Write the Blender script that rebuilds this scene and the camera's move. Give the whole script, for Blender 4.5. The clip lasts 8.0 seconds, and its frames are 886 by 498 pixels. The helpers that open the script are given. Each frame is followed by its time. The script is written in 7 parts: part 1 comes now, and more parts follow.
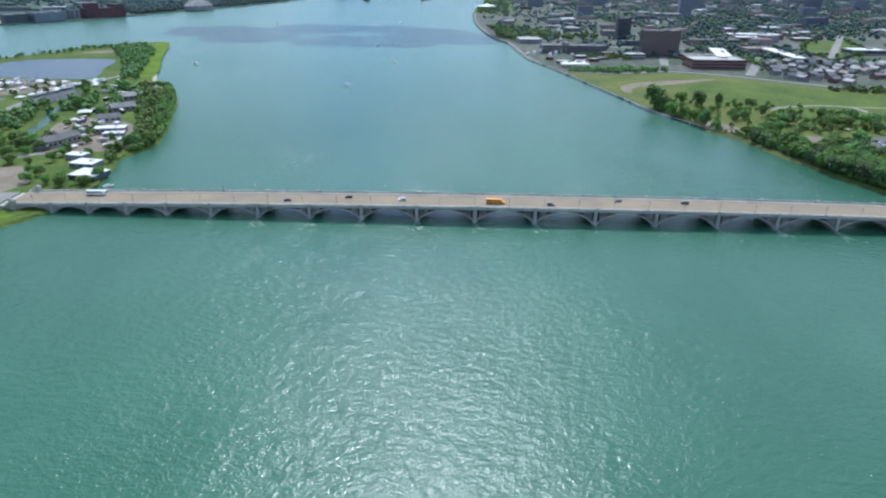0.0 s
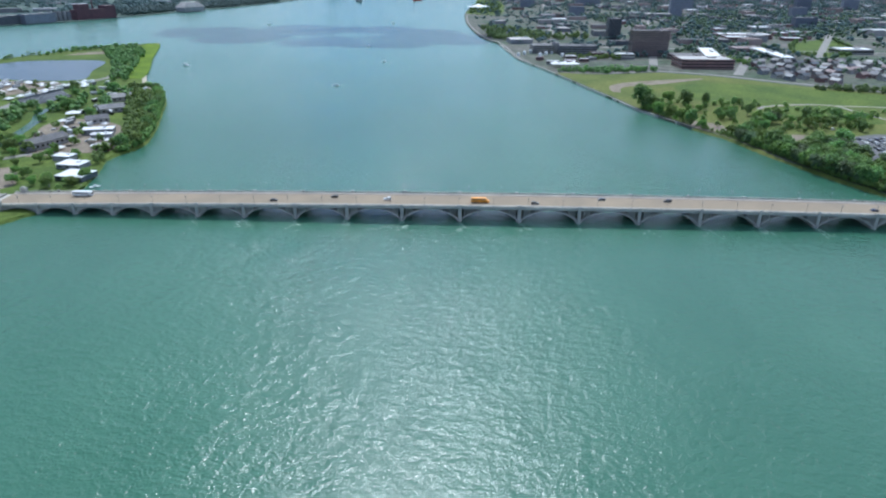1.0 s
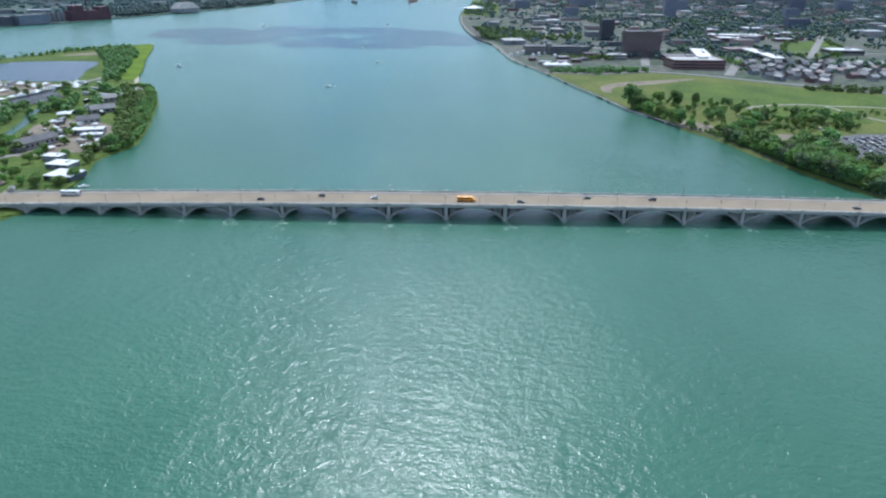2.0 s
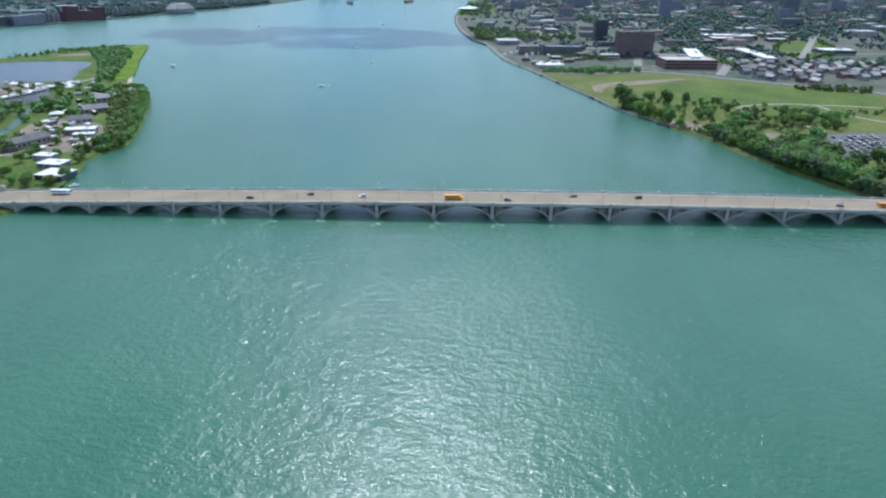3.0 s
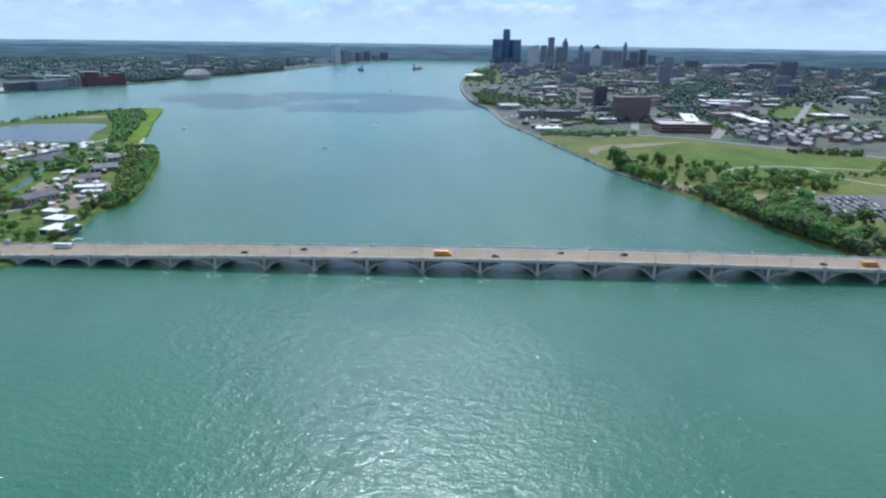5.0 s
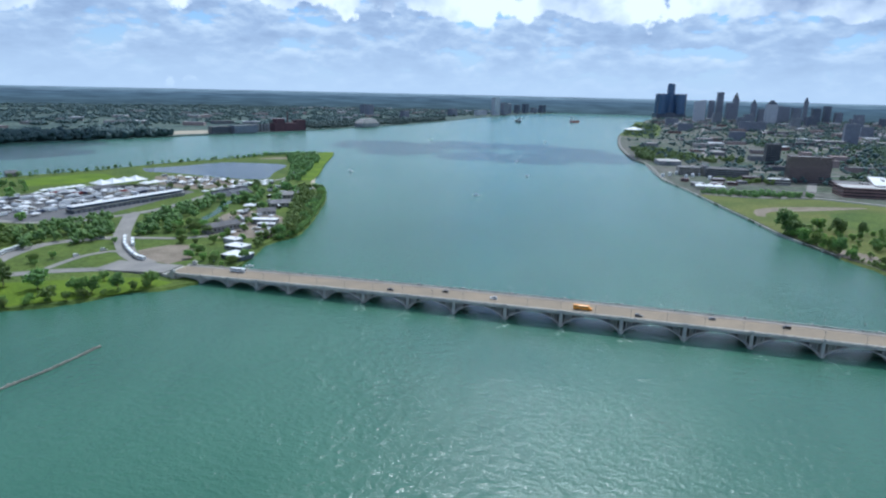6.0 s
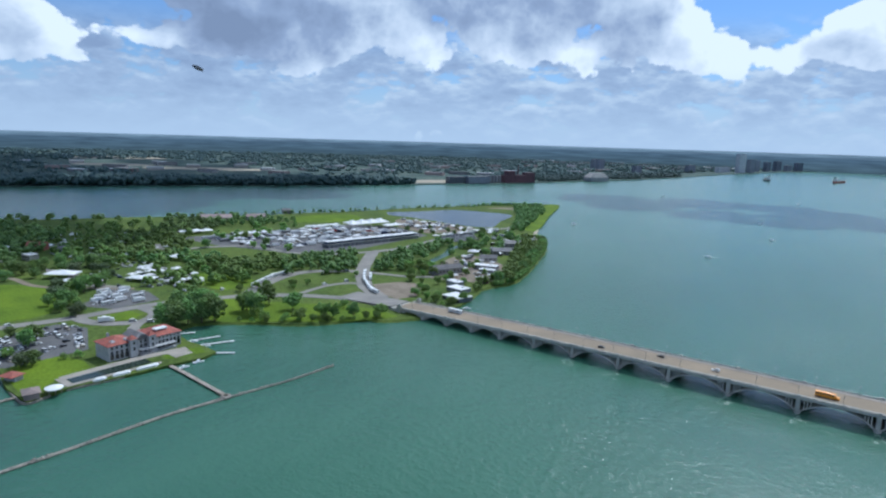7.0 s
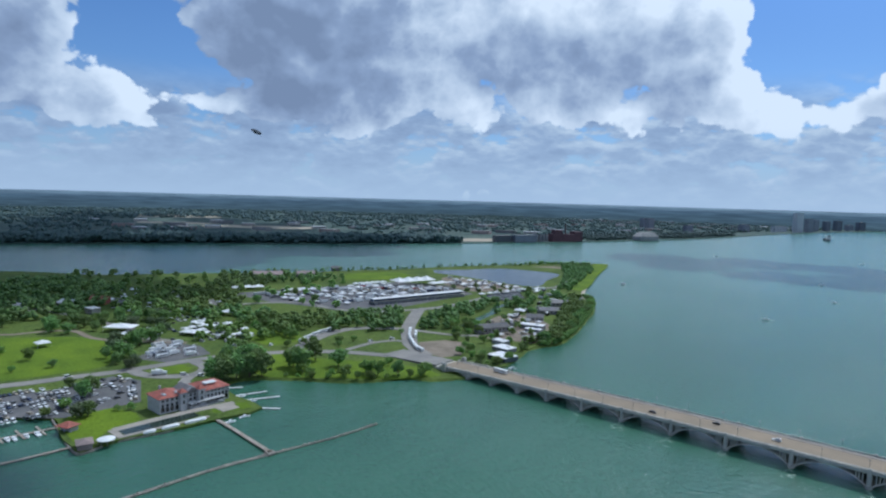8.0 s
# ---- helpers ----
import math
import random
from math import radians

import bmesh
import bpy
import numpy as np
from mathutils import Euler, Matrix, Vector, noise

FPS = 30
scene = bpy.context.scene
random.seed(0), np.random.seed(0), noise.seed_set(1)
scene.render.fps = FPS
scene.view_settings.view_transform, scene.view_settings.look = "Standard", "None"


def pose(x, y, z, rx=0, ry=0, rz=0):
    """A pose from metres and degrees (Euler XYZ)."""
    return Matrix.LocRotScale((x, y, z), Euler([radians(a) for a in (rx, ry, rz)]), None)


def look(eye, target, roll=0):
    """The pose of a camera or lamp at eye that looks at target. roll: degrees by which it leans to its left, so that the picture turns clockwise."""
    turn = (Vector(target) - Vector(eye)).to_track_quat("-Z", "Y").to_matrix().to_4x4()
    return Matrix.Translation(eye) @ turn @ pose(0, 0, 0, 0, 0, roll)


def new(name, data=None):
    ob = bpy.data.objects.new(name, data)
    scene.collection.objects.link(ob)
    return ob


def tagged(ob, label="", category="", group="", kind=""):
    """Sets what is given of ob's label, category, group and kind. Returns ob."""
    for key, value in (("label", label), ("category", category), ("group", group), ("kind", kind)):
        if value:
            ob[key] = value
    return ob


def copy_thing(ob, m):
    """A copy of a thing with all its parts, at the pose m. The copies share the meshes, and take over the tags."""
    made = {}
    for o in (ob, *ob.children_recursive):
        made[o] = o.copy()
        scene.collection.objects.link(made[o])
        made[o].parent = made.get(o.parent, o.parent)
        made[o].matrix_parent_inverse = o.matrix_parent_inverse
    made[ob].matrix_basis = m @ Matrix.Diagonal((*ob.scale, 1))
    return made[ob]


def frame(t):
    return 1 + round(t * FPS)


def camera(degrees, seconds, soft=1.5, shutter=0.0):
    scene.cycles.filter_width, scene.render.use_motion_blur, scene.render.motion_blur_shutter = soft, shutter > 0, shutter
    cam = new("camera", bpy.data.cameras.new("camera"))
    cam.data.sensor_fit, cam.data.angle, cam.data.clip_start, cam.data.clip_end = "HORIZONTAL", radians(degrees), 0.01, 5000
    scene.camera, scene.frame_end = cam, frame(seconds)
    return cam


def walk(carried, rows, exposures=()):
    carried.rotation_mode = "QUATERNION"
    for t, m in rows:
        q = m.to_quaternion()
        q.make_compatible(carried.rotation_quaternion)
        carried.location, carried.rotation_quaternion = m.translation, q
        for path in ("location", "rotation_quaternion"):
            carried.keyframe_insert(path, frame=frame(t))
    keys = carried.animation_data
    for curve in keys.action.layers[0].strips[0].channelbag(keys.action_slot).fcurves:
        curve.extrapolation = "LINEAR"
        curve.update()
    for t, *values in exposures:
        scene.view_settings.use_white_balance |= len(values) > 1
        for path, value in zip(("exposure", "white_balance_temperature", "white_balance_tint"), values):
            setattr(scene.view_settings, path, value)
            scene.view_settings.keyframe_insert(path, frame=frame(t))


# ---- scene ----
cam = camera(71.4, 8.0, soft=2.3)
PATH = [
    (0, (1.576, 3.089, 140.974), (1.528, 4.909, 140.147), 0.8),
    (0.5, (4.37, 1.902, 141.024), (4.333, 3.723, 140.198), 0.7),
    (1, (7.667, 0.378, 141.117), (7.635, 2.199, 140.292), 0.7),
    (1.5, (11.074, -0.914, 140.698), (11.047, 0.908, 139.875), 0.7),
    (3, (20.564, -6.155, 140.496), (20.549, -4.331, 139.676), 0.7),
    (3.5, (23.477, -7.974, 140.555), (23.467, -6.148, 139.738), 0.7),
    (4, (26.561, -9.952, 140.971), (26.554, -8.109, 140.194), 0.8),
    (5.3, (34.487, -15.091, 140.777), (34.396, -13.184, 140.181), 0.8),
    (5.5, (35.069, -15.31, 141.06), (34.913, -13.399, 140.492), 1.0),
    (6, (36.744, -16.863, 141.434), (36.226, -14.996, 140.938), 1.3),
    (6.5, (39.858, -18.751, 141.917), (38.972, -17.009, 141.493), 1.6),
    (7, (42.532, -18.684, 141.993), (41.362, -17.1, 141.643), 1.7),
    (7.5, (43.639, -19.094, 141.707), (42.361, -17.578, 141.444), 1.7),
    (8, (44.291, -19.204, 142.131), (42.984, -17.7, 141.964), 1.6),
]
walk(cam, [(t, look(e, g, r)) for t, e, g, r in PATH],
     [(0.0, -0.19, 5430, 6.5), (4.0, -0.19, 5430, 6.5), (5.5, -0.28, 5430, 6.5), (6.0, -0.39, 5430, 6.5), (6.5, -0.46, 5430, 6.5), (7.0, -0.56, 5430, 6.5), (7.5, -0.66, 5430, 6.5), (8.0, -0.75, 5430, 6.5)])

# ---- sky, sun, exposure ----
SUN_ELEV, SUN_AZ = 54.0, -4.0   # degrees above the horizon; to the right of +y


def build_world():
    w = bpy.data.worlds.new("sky")
    w.use_nodes = True
    nt = w.node_tree
    nt.nodes.clear()
    N, L = nt.nodes.new, nt.links.new

    def math_(op, a, b=0.0, clamp=False):
        n = N("ShaderNodeMath")
        n.operation, n.use_clamp = op, clamp
        for i, v in enumerate((a, b)):
            if isinstance(v, (int, float)):
                n.inputs[i].default_value = v
            else:
                L(v, n.inputs[i])
        return n.outputs[0]

    def ramp(fac, stops):
        n = N("ShaderNodeValToRGB")
        n.color_ramp.elements[0].position, n.color_ramp.elements[0].color = stops[0][0], (*stops[0][1], 1)
        n.color_ramp.elements[1].position, n.color_ramp.elements[1].color = stops[-1][0], (*stops[-1][1], 1)
        for p, c in stops[1:-1]:
            n.color_ramp.elements.new(p).color = (*c, 1)
        L(fac, n.inputs[0])
        return n.outputs[0]

    def mix(fac, a, b):
        n = N("ShaderNodeMix")
        n.data_type = "RGBA"
        for s, v in ((n.inputs[0], fac), (n.inputs[6], a), (n.inputs[7], b)):
            if isinstance(v, (int, float)):
                s.default_value = v
            elif isinstance(v, tuple):
                s.default_value = (*v, 1)
            else:
                L(v, s)
        return n.outputs[2]

    tc, sep = N("ShaderNodeTexCoord"), N("ShaderNodeSeparateXYZ")
    L(tc.outputs["Generated"], sep.inputs[0])
    up = math_("MAXIMUM", sep.outputs[2], 0.0)
    sky = N("ShaderNodeTexSky")
    sky.sky_type, sky.sun_disc = "NISHITA", False
    sky.sun_elevation, sky.sun_rotation = radians(SUN_ELEV), radians(SUN_AZ)
    sky.air_density, sky.dust_density, sky.ozone_density = 1.0, 0.6, 1.5
    # compass angle and height of the view, in degrees
    az = math_("DEGREES", math_("ARCTAN2", sep.outputs[0], sep.outputs[1]))
    el = math_("DEGREES", math_("ARCSINE", sep.outputs[2]))

    def step(v, lo, hi, amount=1.0):
        mr = N("ShaderNodeMapRange")
        mr.interpolation_type = "SMOOTHSTEP"
        mr.inputs["From Min"].default_value, mr.inputs["From Max"].default_value, mr.inputs["To Max"].default_value = lo, hi, amount
        L(v, mr.inputs["Value"])
        return mr.outputs[0]

    def place(x, y, sx, sy):
        c = N("ShaderNodeCombineXYZ")
        L(math_("MULTIPLY", x, sx), c.inputs[0])
        L(math_("MULTIPLY", y, sy), c.inputs[1])
        return c.outputs[0]

    def fbm(v, seed, detail, rough, warp):
        n = N("ShaderNodeTexNoise")
        n.noise_dimensions = "4D"
        n.inputs["W"].default_value, n.inputs["Scale"].default_value = seed, 1.0
        n.inputs["Detail"].default_value, n.inputs["Roughness"].default_value, n.inputs["Distortion"].default_value = detail, rough, warp
        L(v, n.inputs["Vector"])
        return n.outputs["Fac"]

    def billow(v, scale, detail=3.0):
        n, off, add, vo = N("ShaderNodeTexNoise"), N("ShaderNodeVectorMath"), N("ShaderNodeVectorMath"), N("ShaderNodeTexVoronoi")
        n.inputs["Scale"].default_value, n.inputs["Detail"].default_value = scale * 1.3, 4
        L(v, n.inputs["Vector"])
        off.operation, off.inputs["Scale"].default_value = "SCALE", 0.55 / scale
        L(n.outputs["Color"], off.inputs[0])
        L(v, add.inputs[0])
        L(off.outputs[0], add.inputs[1])
        L(add.outputs[0], vo.inputs["Vector"])
        vo.feature, vo.normalize = "SMOOTH_F1", True
        vo.inputs["Scale"].default_value, vo.inputs["Detail"].default_value, vo.inputs["Roughness"].default_value, vo.inputs["Smoothness"].default_value = scale, detail, 0.55, 0.25
        return math_("SUBTRACT", 0.42, vo.outputs["Distance"])

    def heap(x, y, masses, detail=9, puff=3.0):
        """Density of a field of cumulus at compass angle x and height y, gathered round the given masses."""
        p = place(x, y, 0.1, 0.115)
        d = math_("ADD", math_("MULTIPLY", math_("SUBTRACT", fbm(p, 2.3, detail, 0.56, 0.25), 0.5), CLOUD[0]), math_("MULTIPLY", billow(p, 2.4, puff), CLOUD[1]))
        for a, e, ra, re_, amount in masses:
            dx = math_("MULTIPLY", math_("SUBTRACT", x, a), 1 / ra)
            dy = math_("MULTIPLY", math_("SUBTRACT", y, e), 1 / re_)
            r = math_("SQRT", math_("ADD", math_("MULTIPLY", dx, dx), math_("MULTIPLY", dy, dy)))
            d = math_("ADD", d, step(r, 1.25, 0.2, amount))
        return d

    # compass angle, height, half width, half height, amount (below nought: a gap)
    masses = ((-53, 14, 14, 8, 0.36), (-42, 10, 5, 3, 0.10), (-30, 14.5, 10, 6.5, 0.30), (-20, 12.5, 6.5, 5, 0.26), (-15.5, 8.3, 4, 3.2, 0.20), (-4, 8.3, 7, 3.2, 0.24), (-78, 12, 7, 5, 0.36), (-70, 6.6, 13, 2.6, 0.26), (14, 8.5, 12, 4, 0.18),
              (-67.0, 13.8, 5.5, 5.0, -0.36), (-61.5, 9.8, 5, 2.0, -0.26), (-9.5, 14.8, 7.5, 7, -0.45), (-10.5, 10, 2.5, 2.5, -0.22), (-31, 19.2, 5, 2, -0.3), (4, 9.5, 4, 3, -0.25), (27, 9, 5, 3, -0.2))
    base_ = math_("ADD", math_("SUBTRACT", step(el, 3.5, 8.0, 0.40), 0.46), math_("SUBTRACT", step(el, 19.0, 32.0, 0.10), step(math_("ABSOLUTE", math_("ADD", az, 25.0)), 75.0, 115.0, 0.10)))
    body = math_("ADD", heap(az, el, masses), base_)
    cover = step(body, 0.0, 0.06)
    edge = math_("SUBTRACT", heap(az, el, masses, 4, 1.6), heap(math_("ADD", az, 1.3), math_("ADD", el, 2.0), masses, 4, 1.6))
    shade = math_("ADD", math_("SUBTRACT", math_("ADD", math_("MULTIPLY", edge, 1.25), CLOUD[2]), math_("MULTIPLY", step(body, 0.02, 0.50), 0.50)), step(az, -66.0, -32.0, 0.24))
    cloud = ramp(shade, [(0.05, (0.36, 0.44, 0.61)), (0.32, (0.49, 0.59, 0.79)), (0.56, (0.80, 0.90, 1.05)), (0.90, (1.30, 1.35, 1.41))])

    def low(y):
        """Far bands of cloud, thin and level, near the horizon."""
        return math_("ADD", math_("SUBTRACT", fbm(place(az, y, 0.20, 0.50), 7.1, 8, 0.56, 0.15), 0.5), math_("MULTIPLY", billow(place(az, y, 0.2, 0.46), 2.2), 0.60))

    band = low(el)
    band_cover = math_("MULTIPLY", step(math_("ADD", band, 0.05), -0.02, 0.09), step(el, 11.0, 6.5))
    band_shade = math_("ADD", math_("MULTIPLY", math_("SUBTRACT", band, low(math_("ADD", el, 0.5))), 1.7), math_("SUBTRACT", math_("ADD", step(az, -72.0, -30.0, 0.17), 0.34), math_("MULTIPLY", step(band, 0.0, 0.3), 0.35)))
    bands = ramp(band_shade, [(0.08, (0.42, 0.53, 0.74)), (0.38, (0.56, 0.69, 0.90)), (0.62, (0.82, 0.94, 1.08)), (0.95, (1.15, 1.21, 1.28))])
    # brighter towards the sun
    sd = Vector((math.sin(radians(SUN_AZ)) * math.cos(radians(SUN_ELEV)), math.cos(radians(SUN_AZ)) * math.cos(radians(SUN_ELEV)), math.sin(radians(SUN_ELEV))))

    def toward(d, lo, hi, amount):
        dot = N("ShaderNodeVectorMath")
        dot.operation, dot.inputs[1].default_value = "DOT_PRODUCT", d
        L(tc.outputs["Generated"], dot.inputs[0])
        return step(dot.outputs["Value"], lo, hi, amount)

    glow = toward(sd, 0.74, 1.0, 0.7)
    # haze pales the sky low down
    haze = ramp(up, [(0.0, (1, 1, 1)), (0.05, (0.6, 0.6, 0.6)), (0.14, (0.18, 0.18, 0.18)), (0.4, (0, 0, 0))])
    skyc = N("ShaderNodeMix")
    skyc.data_type, skyc.blend_type = "RGBA", "MULTIPLY"
    skyc.inputs[0].default_value = 1.0
    L(sky.outputs[0], skyc.inputs[6])
    skyc.inputs[7].default_value = (0.082, 0.110, 0.150, 1)
    clear = mix(math_("MULTIPLY", haze, 0.7), skyc.outputs[2], (0.62, 0.80, 1.05))
    full = mix(cover, mix(band_cover, clear, bands), cloud)
    full = mix(math_("MULTIPLY", ramp(up, [(0.0, (1, 1, 1)), (0.03, (0.75, 0.75, 0.75)), (0.06, (0.35, 0.35, 0.35)), (0.11, (0, 0, 0))]), 0.9), full, (0.74, 0.89, 1.07))
    gain, both = math_("ADD", glow, 1.0), N("ShaderNodeVectorMath")
    both.operation = "SCALE"
    L(full, both.inputs[0])
    L(gain, both.inputs["Scale"])
    full = both.outputs[0]
    bg, out = N("ShaderNodeBackground"), N("ShaderNodeOutputWorld")
    L(full, bg.inputs[0])
    bg.inputs[1].default_value = 1.0
    L(bg.outputs[0], out.inputs[0])
    scene.world = w


CLOUD = (1.30, 1.05, 0.54)   # spread, billows, lightness
build_world()
sun = new("sun", bpy.data.lights.new("sun", "SUN"))
sun.data.energy, sun.data.angle, sun.data.color = 5.0, radians(0.53), (1.0, 0.95, 0.88)
_d = Vector((math.sin(radians(SUN_AZ)) * math.cos(radians(SUN_ELEV)), math.cos(radians(SUN_AZ)) * math.cos(radians(SUN_ELEV)), math.sin(radians(SUN_ELEV))))
sun.matrix_world = look(_d * 3000, (0, 0, 0))


# ---- materials ----
def material(name, color, rough=0.7, color2=None, scale=0.3, fine=6.0, fine_amount=0.25, bump=0.2, bump_dist=0.05,
             metal=0.0, vary=0.0, world=False, spec=0.5):
    """Two scales of variation; world: laid out in the place's own metres, else in the object's."""
    m = bpy.data.materials.new(name)
    m.use_nodes = True
    nt = m.node_tree
    N, L = nt.nodes.new, nt.links.new
    p = nt.nodes["Principled BSDF"]
    p.inputs["Roughness"].default_value, p.inputs["Metallic"].default_value = rough, metal
    p.inputs["Specular IOR Level"].default_value = spec
    color2 = color2 or tuple(c * 0.72 for c in color)
    src = N("ShaderNodeNewGeometry").outputs["Position"] if world else N("ShaderNodeTexCoord").outputs["Object"]
    a, b = N("ShaderNodeTexNoise"), N("ShaderNodeTexNoise")
    a.inputs["Scale"].default_value, a.inputs["Detail"].default_value = scale, 4
    b.inputs["Scale"].default_value, b.inputs["Detail"].default_value = fine, 3
    L(src, a.inputs["Vector"])
    L(src, b.inputs["Vector"])
    r = N("ShaderNodeValToRGB")
    r.color_ramp.elements[0].position, r.color_ramp.elements[1].position = 0.35, 0.65
    r.color_ramp.elements[0].color, r.color_ramp.elements[1].color = (*color2, 1), (*color, 1)
    L(a.outputs["Fac"], r.inputs[0])
    mr = N("ShaderNodeMapRange")
    mr.inputs["From Min"].default_value, mr.inputs["From Max"].default_value = 0.3, 0.7
    mr.inputs["To Min"].default_value, mr.inputs["To Max"].default_value = 1 - fine_amount, 1 + fine_amount
    L(b.outputs["Fac"], mr.inputs["Value"])
    value = mr.outputs[0]
    if vary:
        oi, mv, mm = N("ShaderNodeObjectInfo"), N("ShaderNodeMapRange"), N("ShaderNodeMath")
        mv.inputs["To Min"].default_value, mv.inputs["To Max"].default_value = 1 - vary, 1 + vary
        L(oi.outputs["Random"], mv.inputs["Value"])
        mm.operation = "MULTIPLY"
        L(value, mm.inputs[0])
        L(mv.outputs[0], mm.inputs[1])
        value = mm.outputs[0]
    hsv = N("ShaderNodeHueSaturation")
    L(value, hsv.inputs["Value"])
    L(r.outputs[0], hsv.inputs["Color"])
    L(hsv.outputs[0], p.inputs["Base Color"])
    if bump:
        bp = N("ShaderNodeBump")
        bp.inputs["Strength"].default_value, bp.inputs["Distance"].default_value = bump, bump_dist
        L(b.outputs["Fac"], bp.inputs["Height"])
        L(bp.outputs[0], p.inputs["Normal"])
    return m


def leaf_material(name, dark, light, island=True):
    m = bpy.data.materials.new(name)
    m.use_nodes = True
    nt = m.node_tree
    N, L = nt.nodes.new, nt.links.new
    p = nt.nodes["Principled BSDF"]
    p.inputs["Roughness"].default_value = 0.65
    p.inputs["Specular IOR Level"].default_value = 0.25
    g, r, oi, h = N("ShaderNodeNewGeometry"), N("ShaderNodeValToRGB"), N("ShaderNodeObjectInfo"), N("ShaderNodeHueSaturation")
    r.color_ramp.elements[0].color, r.color_ramp.elements[1].color = (*dark, 1), (*light, 1)
    L(g.outputs["Random Per Island"], r.inputs[0])
    mv, mh = N("ShaderNodeMapRange"), N("ShaderNodeMapRange")
    mv.inputs["To Min"].default_value, mv.inputs["To Max"].default_value = 0.7, 1.3
    mh.inputs["To Min"].default_value, mh.inputs["To Max"].default_value = 0.475, 0.52
    L(oi.outputs["Random"], mv.inputs["Value"])
    L(oi.outputs["Random"], mh.inputs["Value"])
    L(mv.outputs[0], h.inputs["Value"])
    L(mh.outputs[0], h.inputs["Hue"])
    L(r.outputs[0], h.inputs["Color"])
    L(h.outputs[0], p.inputs["Base Color"])
    tr, mx = N("ShaderNodeBsdfTranslucent"), N("ShaderNodeMixShader")
    lit = N("ShaderNodeMix")
    lit.data_type, lit.blend_type, lit.inputs[0].default_value, lit.inputs[7].default_value = "RGBA", "MULTIPLY", 1.0, (1.35, 1.45, 0.9, 1)
    L(h.outputs[0], lit.inputs[6])
    L(lit.outputs[2], tr.inputs[0])
    mx.inputs[0].default_value = 0.42
    L(p.outputs[0], mx.inputs[1])
    L(tr.outputs[0], mx.inputs[2])
    L(mx.outputs[0], nt.nodes["Material Output"].inputs[0])
    return m


def water_material(name, deep, shallow, wave=1.0, downstream=None):
    m = bpy.data.materials.new(name)
    m.use_nodes = True
    nt = m.node_tree
    N, L = nt.nodes.new, nt.links.new
    p = nt.nodes["Principled BSDF"]
    p.inputs["Roughness"].default_value, p.inputs["IOR"].default_value = 0.19, 1.333
    pos = N("ShaderNodeNewGeometry").outputs["Position"]

    def tex(scale, detail, stretch=(1, 1, 1), rot=0.0, rough=0.55):
        mp, n = N("ShaderNodeMapping"), N("ShaderNodeTexNoise")
        mp.inputs["Scale"].default_value, mp.inputs["Rotation"].default_value = stretch, (0, 0, radians(rot))
        n.inputs["Scale"].default_value, n.inputs["Detail"].default_value, n.inputs["Roughness"].default_value = scale, detail, rough
        L(pos, mp.inputs["Vector"])
        L(mp.outputs[0], n.inputs["Vector"])
        return n.outputs["Fac"]

    drift = tex(0.006, 6, (1, 0.45, 1), 12, 0.62)
    r = N("ShaderNodeValToRGB")
    r.color_ramp.elements[0].position, r.color_ramp.elements[1].position = 0.36, 0.66
    r.color_ramp.elements[0].color, r.color_ramp.elements[1].color = (*deep, 1), (*shallow, 1)
    L(drift, r.inputs[0])
    if downstream:
        # base colour turns paler and bluer along y, from the bridge on
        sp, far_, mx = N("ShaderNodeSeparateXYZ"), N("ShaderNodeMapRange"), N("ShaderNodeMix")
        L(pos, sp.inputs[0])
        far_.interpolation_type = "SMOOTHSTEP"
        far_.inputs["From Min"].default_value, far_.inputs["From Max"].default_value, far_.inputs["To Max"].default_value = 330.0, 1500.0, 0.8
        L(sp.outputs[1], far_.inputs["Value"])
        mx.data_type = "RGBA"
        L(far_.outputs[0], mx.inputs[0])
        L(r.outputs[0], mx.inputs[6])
        mx.inputs[7].default_value = (*downstream, 1)
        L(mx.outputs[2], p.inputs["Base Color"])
    else:
        L(r.outputs[0], p.inputs["Base Color"])
    # chop, ripples and long swell
    chop, ripple, swell = tex(0.25, 4, (0.9, 1.1, 1), 14, 0.6), tex(0.8, 3, (0.9, 1.1, 1), -12), tex(0.05, 2, (1, 0.5, 1), 10)
    gust = tex(0.009, 3, (1, 0.6, 1), -30)
    normal = None
    for h, dist in ((swell, 0.8), (chop, 0.96), (ripple, 0.25)):
        b = N("ShaderNodeBump")
        b.inputs["Distance"].default_value = dist * wave
        mr = N("ShaderNodeMapRange")
        mr.inputs["From Min"].default_value, mr.inputs["From Max"].default_value = 0.35, 0.65
        mr.inputs["To Min"].default_value, mr.inputs["To Max"].default_value = 0.6, 1.0
        L(gust, mr.inputs["Value"])
        L(mr.outputs[0], b.inputs["Strength"])
        L(h, b.inputs["Height"])
        if normal:
            L(normal, b.inputs["Normal"])
        normal = b.outputs[0]
    L(normal, p.inputs["Normal"])
    return m


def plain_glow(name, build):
    """Self-glowing, unshaded material for the backdrop of the far distance."""
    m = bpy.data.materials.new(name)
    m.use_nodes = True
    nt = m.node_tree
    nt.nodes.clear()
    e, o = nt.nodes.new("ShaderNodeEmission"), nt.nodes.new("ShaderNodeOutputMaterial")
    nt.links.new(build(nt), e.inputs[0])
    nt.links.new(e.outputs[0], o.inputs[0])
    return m


